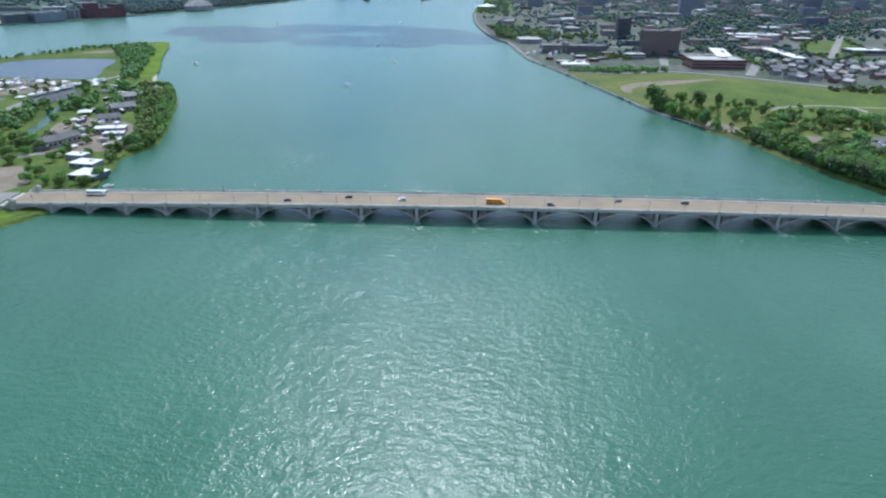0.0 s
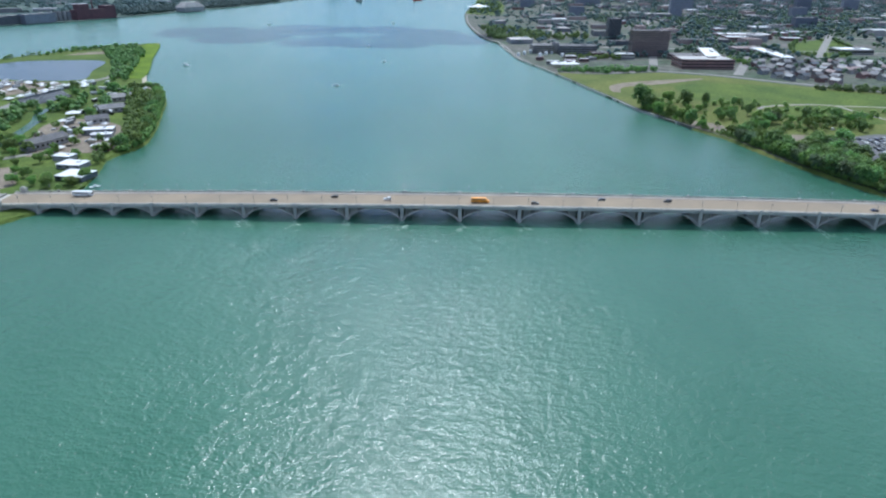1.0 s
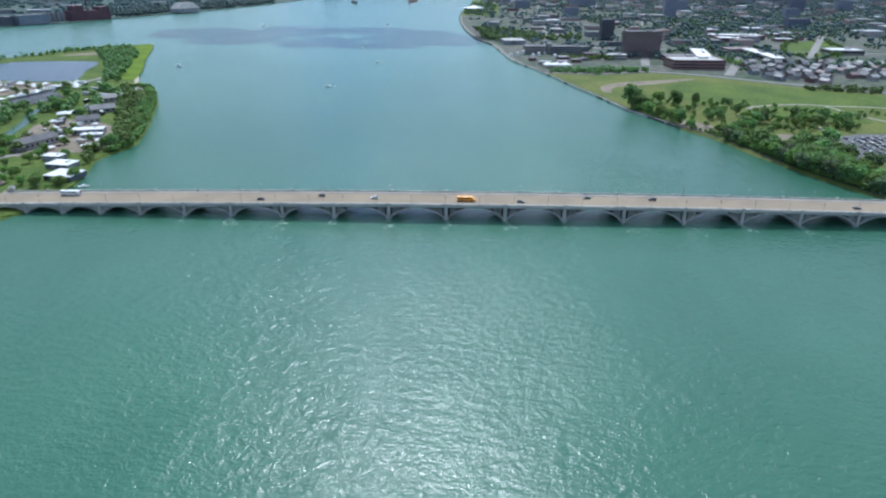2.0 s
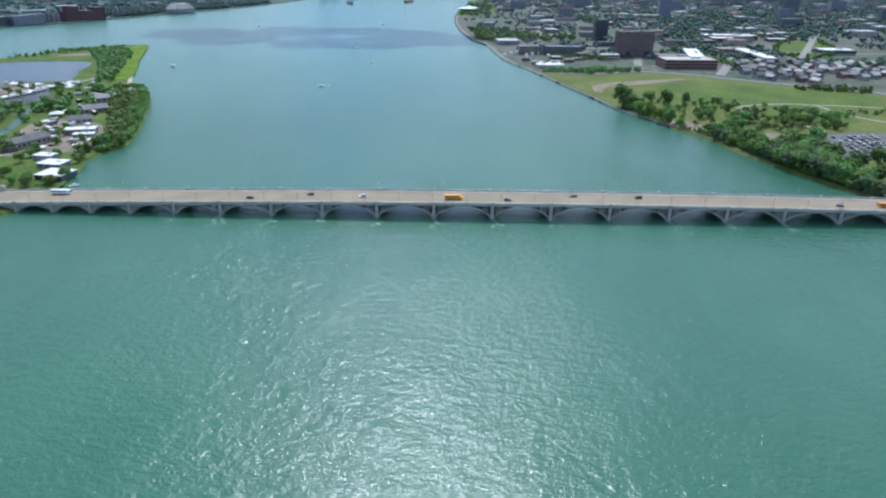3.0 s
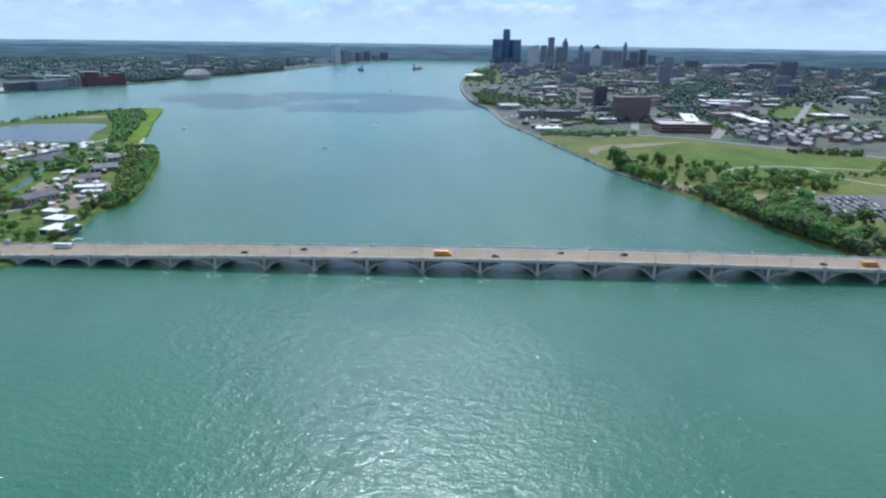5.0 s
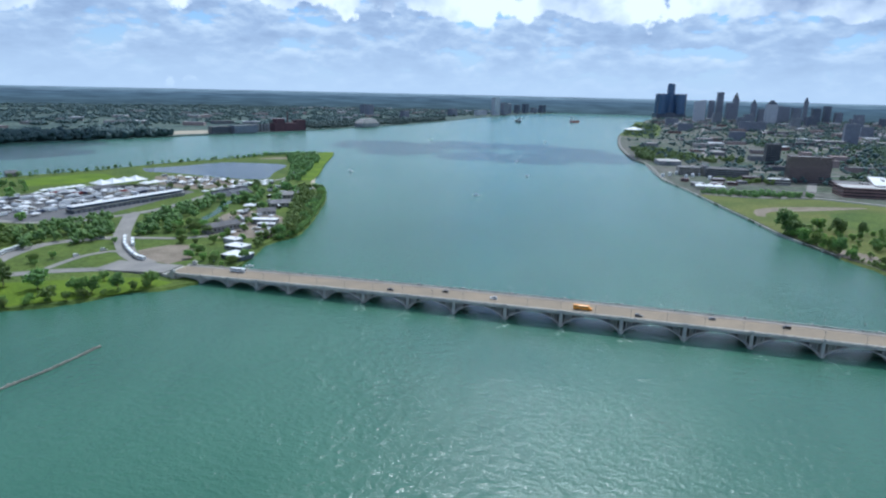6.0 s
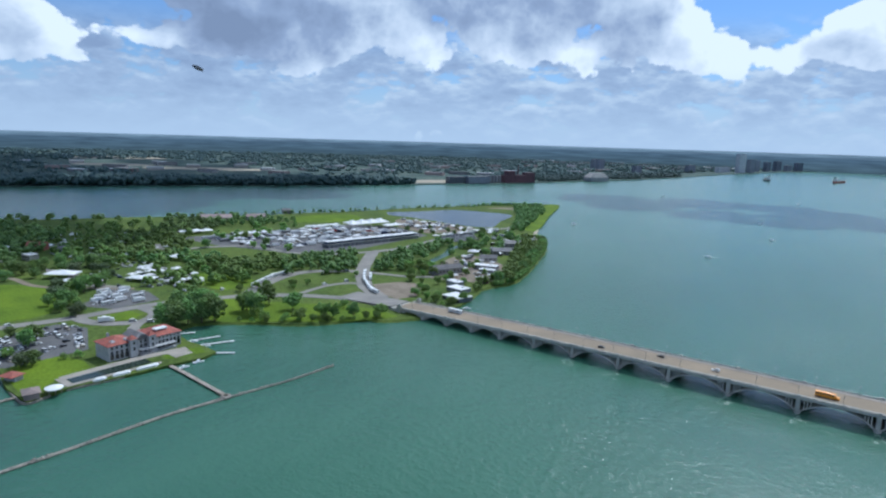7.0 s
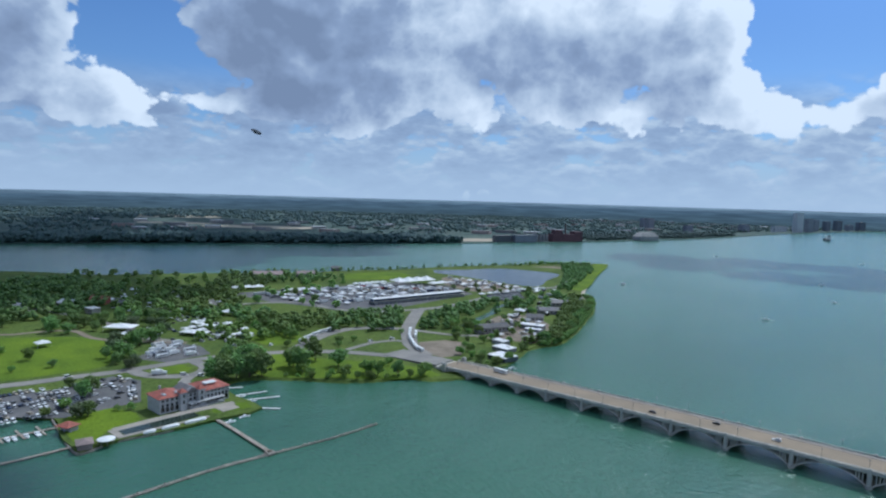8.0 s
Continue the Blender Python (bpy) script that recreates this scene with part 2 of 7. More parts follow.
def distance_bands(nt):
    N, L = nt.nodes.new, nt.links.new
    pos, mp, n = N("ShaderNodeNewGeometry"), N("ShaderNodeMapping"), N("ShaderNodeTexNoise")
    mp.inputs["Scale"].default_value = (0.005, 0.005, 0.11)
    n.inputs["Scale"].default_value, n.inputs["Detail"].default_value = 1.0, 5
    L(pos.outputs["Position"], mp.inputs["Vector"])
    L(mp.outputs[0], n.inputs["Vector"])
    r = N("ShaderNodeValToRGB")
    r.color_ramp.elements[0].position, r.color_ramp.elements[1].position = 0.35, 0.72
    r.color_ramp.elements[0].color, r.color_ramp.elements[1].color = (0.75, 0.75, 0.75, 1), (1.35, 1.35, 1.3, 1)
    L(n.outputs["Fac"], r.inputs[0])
    # distance haze painted by height: greener low down, bluer and paler at the top
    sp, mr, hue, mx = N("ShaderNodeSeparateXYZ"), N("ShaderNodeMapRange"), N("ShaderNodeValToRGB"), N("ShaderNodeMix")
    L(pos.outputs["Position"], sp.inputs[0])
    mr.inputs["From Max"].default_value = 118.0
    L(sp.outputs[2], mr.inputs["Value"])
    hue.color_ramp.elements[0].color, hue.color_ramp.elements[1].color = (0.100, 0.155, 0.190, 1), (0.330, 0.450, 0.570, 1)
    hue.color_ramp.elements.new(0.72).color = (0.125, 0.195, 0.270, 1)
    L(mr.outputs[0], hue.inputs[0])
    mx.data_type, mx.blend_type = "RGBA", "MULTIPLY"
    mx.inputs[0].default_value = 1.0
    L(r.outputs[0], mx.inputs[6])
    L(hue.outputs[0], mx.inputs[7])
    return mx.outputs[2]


M = {
    "water": water_material("river_water", (0.031, 0.097, 0.062), (0.050, 0.129, 0.084), downstream=(0.085, 0.190, 0.150)),
    "pond": water_material("pond_water", (0.030, 0.048, 0.066), (0.040, 0.060, 0.080), 0.25),
    "pool": water_material("pool_water", (0.018, 0.030, 0.022), (0.028, 0.042, 0.030), 0.05),
    "canal": water_material("canal_water", (0.035, 0.085, 0.055), (0.045, 0.105, 0.065), 0.2),
    "grass": material("grass", (0.096, 0.130, 0.027), 0.9, (0.062, 0.095, 0.022), 0.02, 0.35, 0.3, 0.5, 0.2, world=True, spec=0.1),
    "lawn": material("bright_lawn", (0.124, 0.182, 0.014), 0.9, (0.080, 0.130, 0.013), 0.03, 0.5, 0.2, 0.4, 0.15, world=True, spec=0.1),
    "meadow": material("dry_meadow", (0.122, 0.132, 0.036), 0.9, (0.080, 0.104, 0.026), 0.015, 0.3, 0.25, 0.4, 0.2, world=True, spec=0.1),
    "town": material("town_ground", (0.128, 0.120, 0.106), 0.9, (0.060, 0.084, 0.052), 0.009, 0.08, 0.4, 0.2, 0.2, world=True, spec=0.1),
    # blue-green floor of the far bank; distance haze is mixed into it
    "woodfloor": material("hazed_wood_floor", (0.098, 0.128, 0.104), 0.95, (0.048, 0.076, 0.072), 0.006, 0.1, 0.4, 0.2, 0.2, world=True, spec=0.1),
    "dirt": material("bare_dirt", (0.235, 0.195, 0.15), 0.95, (0.175, 0.145, 0.11), 0.06, 0.7, 0.2, 0.5, 0.1, world=True, spec=0.1),
    "asphalt": material("pale_asphalt", (0.245, 0.228, 0.206), 0.9, (0.190, 0.180, 0.166), 0.05, 1.0, 0.15, 0.2, 0.03, world=True, spec=0.2),
    "lot": material("car_park_asphalt", (0.135, 0.13, 0.128), 0.9, (0.10, 0.10, 0.102), 0.06, 1.0, 0.2, 0.2, 0.03, world=True, spec=0.2),
    "deck": material("bridge_paving", (0.268, 0.212, 0.148), 0.9, (0.222, 0.178, 0.128), 0.05, 1.2, 0.12, 0.2, 0.03, world=True, spec=0.2),
    "walkway": material("pale_walkway", (0.33, 0.295, 0.25), 0.85, (0.26, 0.235, 0.205), 0.1, 1.5, 0.12, 0.2, 0.03, world=True, spec=0.2),
    "concrete": material("weathered_concrete", (0.45, 0.435, 0.385), 0.85, (0.36, 0.345, 0.305), 0.15, 1.5, 0.15, 0.3, 0.05, world=True, spec=0.3),
    "stone": material("shore_stone", (0.28, 0.255, 0.21), 0.9, (0.20, 0.18, 0.155), 0.2, 1.0, 0.3, 0.6, 0.2, world=True, spec=0.2),
    "sand": material("shore_sand", (0.40, 0.35, 0.27), 0.95, (0.32, 0.28, 0.215), 0.05, 0.6, 0.15, 0.3, 0.1, world=True, spec=0.1),
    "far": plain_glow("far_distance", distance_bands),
}


# ---- mesh building ----
class Geo:
    def __init__(self):
        self.v, self.f = [], []

    def add(self, verts, faces):
        o = len(self.v)
        self.v += [tuple(p) for p in verts]
        self.f += [tuple(o + i for i in f) for f in faces]
        return self

    def box(self, cx, cy, z0, sx, sy, sz, rz=0.0, top=1.0):
        """A box standing on z0; top: how far its upper face narrows."""
        c, s = math.cos(radians(rz)), math.sin(radians(rz))
        vs = []
        for k, z in ((1.0, z0), (top, z0 + sz)):
            for a, b in ((-1, -1), (1, -1), (1, 1), (-1, 1)):
                x, y = a * sx / 2 * k, b * sy / 2 * k
                vs.append((cx + x * c - y * s, cy + x * s + y * c, z))
        return self.add(vs, [(3, 2, 1, 0), (4, 5, 6, 7), (0, 1, 5, 4), (1, 2, 6, 5), (2, 3, 7, 6), (3, 0, 4, 7)])

    def prism(self, poly, z0, z1):
        n = len(poly)
        area = sum(poly[i][0] * poly[(i + 1) % n][1] - poly[(i + 1) % n][0] * poly[i][1] for i in range(n))
        if area < 0:
            poly = poly[::-1]
        vs = [(x, y, z0) for x, y in poly] + [(x, y, z1) for x, y in poly]
        fs = [tuple(range(n - 1, -1, -1)), tuple(range(n, 2 * n))]
        return self.add(vs, fs + [(i, (i + 1) % n, n + (i + 1) % n, n + i) for i in range(n)])

    def cyl(self, x, y, z0, z1, r0, r1, n=8):
        ring = [(math.cos(2 * math.pi * i / n), math.sin(2 * math.pi * i / n)) for i in range(n)]
        vs = [(x + r0 * a, y + r0 * b, z0) for a, b in ring] + [(x + r1 * a, y + r1 * b, z1) for a, b in ring]
        return self.add(vs, [tuple(range(n - 1, -1, -1)), tuple(range(n, 2 * n))] + [(i, (i + 1) % n, n + (i + 1) % n, n + i) for i in range(n)])

    def tube(self, a, b, r0, r1, n=6):
        a, b = Vector(a), Vector(b)
        q = (b - a).to_track_quat("Z", "Y")
        ring = [q @ Vector((math.cos(2 * math.pi * i / n), math.sin(2 * math.pi * i / n), 0)) for i in range(n)]
        vs = [a + r0 * p for p in ring] + [b + r1 * p for p in ring]
        return self.add(vs, [tuple(range(n - 1, -1, -1)), tuple(range(n, 2 * n))] + [(i, (i + 1) % n, n + (i + 1) % n, n + i) for i in range(n)])

    def loft(self, sections, closed=True):
        """Sections of the same number of points, joined into a solid with flat ends."""
        n, o = len(sections[0]), len(self.v)
        for s in sections:
            self.v += [tuple(p) for p in s]
        for k in range(len(sections) - 1):
            for i in range(n):
                j = (i + 1) % n
                self.f.append((o + k * n + i, o + k * n + j, o + (k + 1) * n + j, o + (k + 1) * n + i))
        self.f.append(tuple(o + n - 1 - i for i in range(n)))
        self.f.append(tuple(o + (len(sections) - 1) * n + i for i in range(n)))
        return self

    def wheel(self, x, y, z, r, w, n=10):
        ring = [(math.cos(2 * math.pi * i / n) * r, math.sin(2 * math.pi * i / n) * r) for i in range(n)]
        return self.loft([[(x + a, y - w / 2, z + b) for a, b in ring], [(x + a, y + w / 2, z + b) for a, b in ring]])

    def data(self, name, mat):
        me = bpy.data.meshes.new(name)
        me.from_pydata(self.v, [], self.f)
        me.materials.append(mat if not isinstance(mat, str) else M[mat])
        me.update()
        return me


def mesh_arrays(name, verts, faces, mat):
    """A mesh of triangles from arrays."""
    me = bpy.data.meshes.new(name)
    me.vertices.add(len(verts))
    me.vertices.foreach_set("co", np.asarray(verts, np.float32).ravel())
    me.loops.add(faces.size)
    me.loops.foreach_set("vertex_index", np.asarray(faces, np.int32).ravel())
    me.polygons.add(len(faces))
    me.polygons.foreach_set("loop_start", np.arange(0, faces.size, 3, dtype=np.int32))
    me.polygons.foreach_set("loop_total", np.full(len(faces), 3, np.int32))
    me.materials.append(M[mat])
    me.update(calc_edges=True)
    return me


def outward(me):
    bm = bmesh.new()
    bm.from_mesh(me)
    bmesh.ops.recalc_face_normals(bm, faces=bm.faces)
    bm.to_mesh(me)
    bm.free()


def part(name, geo, mat, parent=None, label="", fix=False):
    me = geo if isinstance(geo, bpy.types.Mesh) else geo.data(name, mat)
    if fix:
        outward(me)
    ob = new(name, me)
    ob.parent = parent
    if label:
        ob["label"] = label
    return ob


def thing(name, label, category, m=None, group="", kind=""):
    ob = tagged(new(name), label, category, group, kind)
    ob.empty_display_size = 1.0
    if m is not None:
        ob.matrix_basis = m
    return ob


def structure(name, geo, mat, label, category, fix=False):
    return tagged(part(name, geo, mat, fix=fix), label, category, "", "structure")


def smooth_line(points, step=8.0):
    """A rounded line through plan points."""
    out, n = [], len(points)
    for i in range(n - 1):
        p0, p1, p2, p3 = (Vector(points[max(0, min(n - 1, k))]) for k in (i - 1, i, i + 1, i + 2))
        m = max(1, int((p2 - p1).length / step))
        for k in range(m):
            t = k / m
            out.append(0.5 * ((2 * p1) + (p2 - p0) * t + (2 * p0 - 5 * p1 + 4 * p2 - p3) * t * t + (3 * p1 - p0 - 3 * p2 + p3) * t ** 3))
    return out + [Vector(points[-1])]


def smooth_ring(points, step=8.0):
    k = len(points)
    line = smooth_line(list(points[-2:]) + list(points) + list(points[:2]), step)
    a = min(range(len(line)), key=lambda i: (line[i] - Vector(points[0])).length)
    b = max(i for i in range(len(line)) if (line[i] - Vector(points[-1])).length < 1e-3 and i > a)
    tail = [p for p in line[b:] if (p - Vector(points[0])).length > 1e-3]
    cut = []
    for p in tail:
        if (p - Vector(points[0])).length < step * 0.3 or (cut and (p - Vector(points[-1])).length > (Vector(points[0]) - Vector(points[-1])).length):
            break
        cut.append(p)
    return line[a:b] + cut


def ribbon(points, width, z0, z1, step=8.0):
    """A road or strip of even width along a line, as a solid."""
    line = smooth_line(points, step)
    g, secs = Geo(), []
    for i, p in enumerate(line):
        d = (line[min(i + 1, len(line) - 1)] - line[max(i - 1, 0)]).normalized()
        nrm = Vector((-d.y, d.x)) * width / 2
        a, b = p + nrm, p - nrm
        secs.append([(a.x, a.y, z0), (b.x, b.y, z0), (b.x, b.y, z1), (a.x, a.y, z1)])
    return g.loft(secs)


def bank(points, width, z0, z1, step=8.0):
    """A bank that slopes down to the water on the left of a line."""
    line, secs = smooth_line(points, step), []
    rng = random.Random(int(points[0][0] * 3 + points[0][1]))
    for i, p in enumerate(line):
        d = (line[min(i + 1, len(line) - 1)] - line[max(i - 1, 0)]).normalized()
        nrm = Vector((-d.y, d.x))
        a, b = p + nrm * width * rng.uniform(0.75, 1.25), p - nrm * 1.6
        secs.append([(b.x, b.y, z0), (a.x, a.y, z0), (p.x, p.y, z1 - 0.25 * rng.random()), (b.x, b.y, z1 + 0.02)])
    return Geo().loft(secs)


def rough_ring(points, amount, step, seed):
    rng = random.Random(seed)
    return [(p.x + rng.uniform(-amount, amount), p.y + rng.uniform(-amount, amount)) for p in smooth_line(points, step)]


# ---- the river and its banks ----
RIM = 4900.0
LAND = 1.6


def rim(a0, a1, n=24, r=RIM):
    """Plan points on the outer rim, by compass angle from +y to the right."""
    return [(r * math.sin(radians(a0 + (a1 - a0) * i / n)), r * math.cos(radians(a0 + (a1 - a0) * i / n))) for i in range(n + 1)]


g = Geo()
g.prism(rim(0, 360 - 5, 71, RIM + 20), -4.0, -3.5)
structure("ground", g, "woodfloor", "dark bed of the river and ground beneath the banks", "ground")
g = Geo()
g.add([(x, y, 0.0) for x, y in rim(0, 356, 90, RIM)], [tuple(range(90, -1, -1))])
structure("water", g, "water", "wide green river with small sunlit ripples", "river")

ISLAND_NEAR = [(-252, 372), (-256, 347), (-267, 330), (-284, 319), (-297, 295), (-313, 276), (-335, 261), (-357, 240), (-367, 227), (-366, 214),
               (-354, 207), (-336, 203), (-318, 204), (-302, 202), (-299, 190), (-302, 177), (-303, 170), (-306, 143), (-311, 114), (-307, 96),
               (-323, 95), (-352, 99), (-372, 102), (-387, 90), (-397, 80), (-425, 35), (-470, -60), (-560, -250), (-760, -520)]
ISLAND_FAR = [(-1150, -700), (-1300, -420), (-1290, -60), (-1190, 200), (-1133, 290), (-1039, 352), (-996, 418), (-957, 495), (-902, 570), (-857, 657),
              (-835, 730), (-798, 812), (-764, 940), (-713, 1068), (-664, 1205), (-610, 1262), (-586, 1276), (-565, 1225), (-505, 1061), (-448, 923),
              (-391, 803), (-355, 762), (-322, 697), (-298, 631), (-274, 564), (-261, 511), (-267, 486), (-269, 466), (-256, 425), (-250, 403)]
shore = rough_ring(ISLAND_NEAR + ISLAND_FAR + [(-252, 373)], 0.8, 9.0, 3)
structure("island_ground", Geo().prism(shore, -3.4, LAND), "grass", "green park island with mown grass and trees", "island")

CITY_SHORE = [(352, 300), (346, 354), (330, 385), (312, 412), (299, 440), (288, 471), (281, 493), (272, 527), (262, 569), (243, 610), (210, 700), (196, 768),
              (180, 837), (149, 980), (127, 1063), (112, 1138), (95, 1351), (66, 1471), (40, 1760), (32, 2029), (38, 2398), (88, 2997), (164, 3708), (240, 4250)]
city = [(460, -1200), (390, -300)] + rough_ring(CITY_SHORE, 0.8, 12.0, 5)
a = math.degrees(math.atan2(262, 4890))
structure("city_bank", Geo().prism(city + rim(a, 164, 40), -3.4, LAND + 0.4), "town", "built-up city bank with streets and trees", "riverbank")

FAR_SHORE = [(-430, 4860), (-560, 4350), (-700, 3700), (-780, 2950), (-861, 2451), (-968, 2050), (-1012, 1818), (-1109, 1632), (-1188, 1440), (-1340, 1117),
             (-1505, 858), (-1637, 617), (-1738, 397), (-1900, 0), (-2150, -700), (-2600, -1600)]
far = rough_ring(FAR_SHORE, 1.5, 25.0, 7)
a0, a1 = 360 + math.degrees(math.atan2(-4100, -2600)), 360 + math.degrees(math.atan2(-430, 4860))
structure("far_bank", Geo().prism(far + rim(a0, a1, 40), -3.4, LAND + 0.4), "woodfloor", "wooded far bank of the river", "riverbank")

# the distance beyond, a low glowing wall all round with haze painted on
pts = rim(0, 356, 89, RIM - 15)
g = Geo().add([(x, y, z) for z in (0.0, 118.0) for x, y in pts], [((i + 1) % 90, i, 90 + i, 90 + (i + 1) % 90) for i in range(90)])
tagged(part("backdrop", g, "far"), "painted backdrop of a hazy blue-green wooded plain out to the horizon", "distance", "", "structure")


# ---- the bridge ----
B_Y0, B_Y1 = 353.6, 378.4
PIERS = [-251, -228, -204, -179, -151, -122, -90, -58, -24, 11.5, 48, 84.5, 121, 158, 193.5, 229, 264, 297, 327]
B_LEFT, B_RIGHT = -274.0, 352.0


def deck_z(x):
    return 9.6 - 4.3 * ((x - 95) / 350) ** 2


def along(x0, x1, y0, y1, lo, hi, step=7.0):
    """A solid strip along the bridge, from lo to hi above its deck line."""
    n = max(1, int((x1 - x0) / step))
    secs = []
    for i in range(n + 1):
        x = x0 + (x1 - x0) * i / n
        z = deck_z(x)
        secs.append([(x, y0, z + lo), (x, y1, z + lo), (x, y1, z + hi), (x, y0, z + hi)])
    return Geo().loft(secs)


bridge = thing("bridge", "long pale concrete arch bridge over the green river", "bridge")
part("deck_slab", along(B_LEFT - 6, B_RIGHT + 8, B_Y0 + 0.6, B_Y1 - 0.6, -1.1, -0.15), "concrete", bridge, fix=True)
part("roadway", along(B_LEFT - 6, B_RIGHT + 8, B_Y0 + 4.0, B_Y1 - 4.0, -0.14, 0.0), "deck", bridge, "sandy worn roadway", fix=True)
for y in (B_Y0, B_Y1):
    s = 1 if y == B_Y0 else -1
    ya, yb = sorted((y + s * 0.5, y + s * 3.99))
    part("sidewalk", along(B_LEFT - 6, B_RIGHT + 8, ya, yb, -0.14, 0.2), "walkway", bridge, "pale raised sidewalk", fix=True)
    ya, yb = sorted((y, y + s * 0.59))
    part("fascia", along(B_LEFT - 6, B_RIGHT + 8, ya, yb, -1.3, 0.0), "concrete", bridge, fix=True)
    part("parapet", along(B_LEFT - 6, B_RIGHT + 8, *sorted((y + s * 0.1, y + s * 0.45)), 0.005, 0.55), "concrete", bridge, fix=True)
    part("handrail", along(B_LEFT - 6, B_RIGHT + 8, *sorted((y + s * 0.06, y + s * 0.49)), 1.0, 1.2), "concrete", bridge, fix=True)


def pier(x, w=3.4):
    """A pier with pointed ends, and a pilaster with a cap against each face."""
    zt = deck_z(x)
    g = Geo().prism([(x - w / 2, B_Y0 + 0.4), (x, B_Y0 - 1.5), (x + w / 2, B_Y0 + 0.4), (x + w / 2, B_Y1 - 0.4), (x, B_Y1 + 1.5), (x - w / 2, B_Y1 - 0.4)], -3.3, 0.9)
    g.prism([(x - w * 0.42, B_Y0 + 0.5), (x, B_Y0 - 0.9), (x + w * 0.42, B_Y0 + 0.5), (x + w * 0.42, B_Y1 - 0.5), (x, B_Y1 + 0.9), (x - w * 0.42, B_Y1 - 0.5)], 0.9, 1.8)
    g.box(x, (B_Y0 + B_Y1) / 2, 1.8, w * 0.7, B_Y1 - B_Y0 - 1.2, zt - 2.92)
    body = part("pier", g, "concrete", bridge)
    for y in (B_Y0 - 0.05, B_Y1 + 0.05):
        g = Geo().box(x, y, 1.8, 1.7, 1.1, zt - 1.4, top=0.97)
        g.box(x, y, zt + 0.4, 2.2, 1.3, 0.5).box(x, y, zt + 0.9, 1.5, 1.0, 0.7, top=0.85)
        part("pilaster", g, "concrete", body)


def arch(x0, x1):
    """One barrel between two piers, with cross walls over its haunches."""
    xa, xb, zs = x0 + 1.3, x1 - 1.3, 1.0
    crown = deck_z((x0 + x1) / 2) - 1.75
    n, secs = 24, []
    for i in range(n + 1):
        u = 2 * i / n - 1
        x = xa + (xb - xa) * i / n
        z = zs + (crown - zs) * (1 - abs(u) ** 2.15)
        t = 0.42 + 0.5 * abs(u) ** 2
        secs.append([(x, B_Y0 + 0.15, z), (x, B_Y1 - 0.15, z), (x, B_Y1 - 0.15, z + t), (x, B_Y0 + 0.15, z + t)])
    a = part("arch", Geo().loft(secs), "concrete", bridge, fix=True)
    for k in (0.05, 0.095, 0.14, 0.86, 0.905, 0.95):
        u, x = 2 * k - 1, xa + (xb - xa) * k
        z = zs + (crown - zs) * (1 - abs(u) ** 2.15) + 0.5
        h = deck_z(x) - 1.12 - z
        if h > 0.5:
            part("spandrel_wall", Geo().box(x, (B_Y0 + B_Y1) / 2, z - 0.3, 0.5, B_Y1 - B_Y0 - 0.5, h + 0.3), "concrete", a)


for x in PIERS[:-1]:
    pier(x)
ends = [B_LEFT] + PIERS[:-1] + [B_RIGHT - 8]
for x0, x1 in zip(ends, ends[1:]):
    arch(x0, x1)
# abutments with a heavy end post at each corner
for x, w in ((B_LEFT - 5, 12), (B_RIGHT + 1, 22)):
    part("abutment", Geo().box(x, (B_Y0 + B_Y1) / 2, -3.2, w, B_Y1 - B_Y0 - 1.0, deck_z(x) + 2.05), "concrete", bridge)
    for y in (B_Y0 - 0.3, B_Y1 + 0.3):
        s = 1 if x < 0 else -1
        g = Geo().box(x + s * (w / 2 - 1.5), y, -1.5, 3.2, 2.4, deck_z(x) + 4.3)
        g.box(x + s * (w / 2 - 1.5), y, deck_z(x) + 2.8, 3.7, 2.9, 0.5).box(x + s * (w / 2 - 1.5), y, deck_z(x) + 3.3, 2.6, 1.8, 0.8, top=0.7)
        part("end_post", g, "concrete", bridge, "heavy concrete post at the end of the bridge")
# railing posts, one shared mesh
post = Geo().box(0, 0, 0.4, 0.42, 0.5, 0.9).data("railing_post", "concrete")
x = B_LEFT + 3.0
while x < B_RIGHT:
    if min(abs(x - p) for p in PIERS) > 1.6:
        for y in (B_Y0 + 0.28, B_Y1 - 0.28):
            ob = new("railing_post", post)
            ob.parent, ob.location = bridge, (x, y, deck_z(x))
    x += 4.6

M["lamp_iron"] = material("dark_lamp_iron", (0.10, 0.105, 0.10), 0.5, metal=0.2, bump=0)
M["lamp_glass"] = material("smoked_lamp_glass", (0.22, 0.22, 0.21), 0.3, bump=0)


def street_lamp(m):
    t = thing("street_lamp", "dark iron street lamp with a smoked lantern on the bridge parapet", "street lamp", m, "lamps along the bridge")
    part("base", Geo().cyl(0, 0, 0, 0.9, 0.28, 0.2).cyl(0, 0, 0.9, 1.0, 0.26, 0.26), "lamp_iron", t)
    part("pole", Geo().cyl(0, 0, 1.0, 4.6, 0.075, 0.05), "lamp_iron", t)
    part("lantern", Geo().cyl(0, 0, 4.6, 5.4, 0.2, 0.34).cyl(0, 0, 5.4, 5.75, 0.42, 0.05), "lamp_glass", t, "smoked glass lantern")
    return t


lamp = None
for i, x in enumerate(np.arange(-262.0, 340.0, 21.0)):
    for y in (B_Y0 + 0.9, B_Y1 - 0.9):
        m = pose(float(x) + (0 if y < 360 else 6.0), y, deck_z(float(x)) + 0.2)
        lamp = copy_thing(lamp, m) if lamp else street_lamp(m)

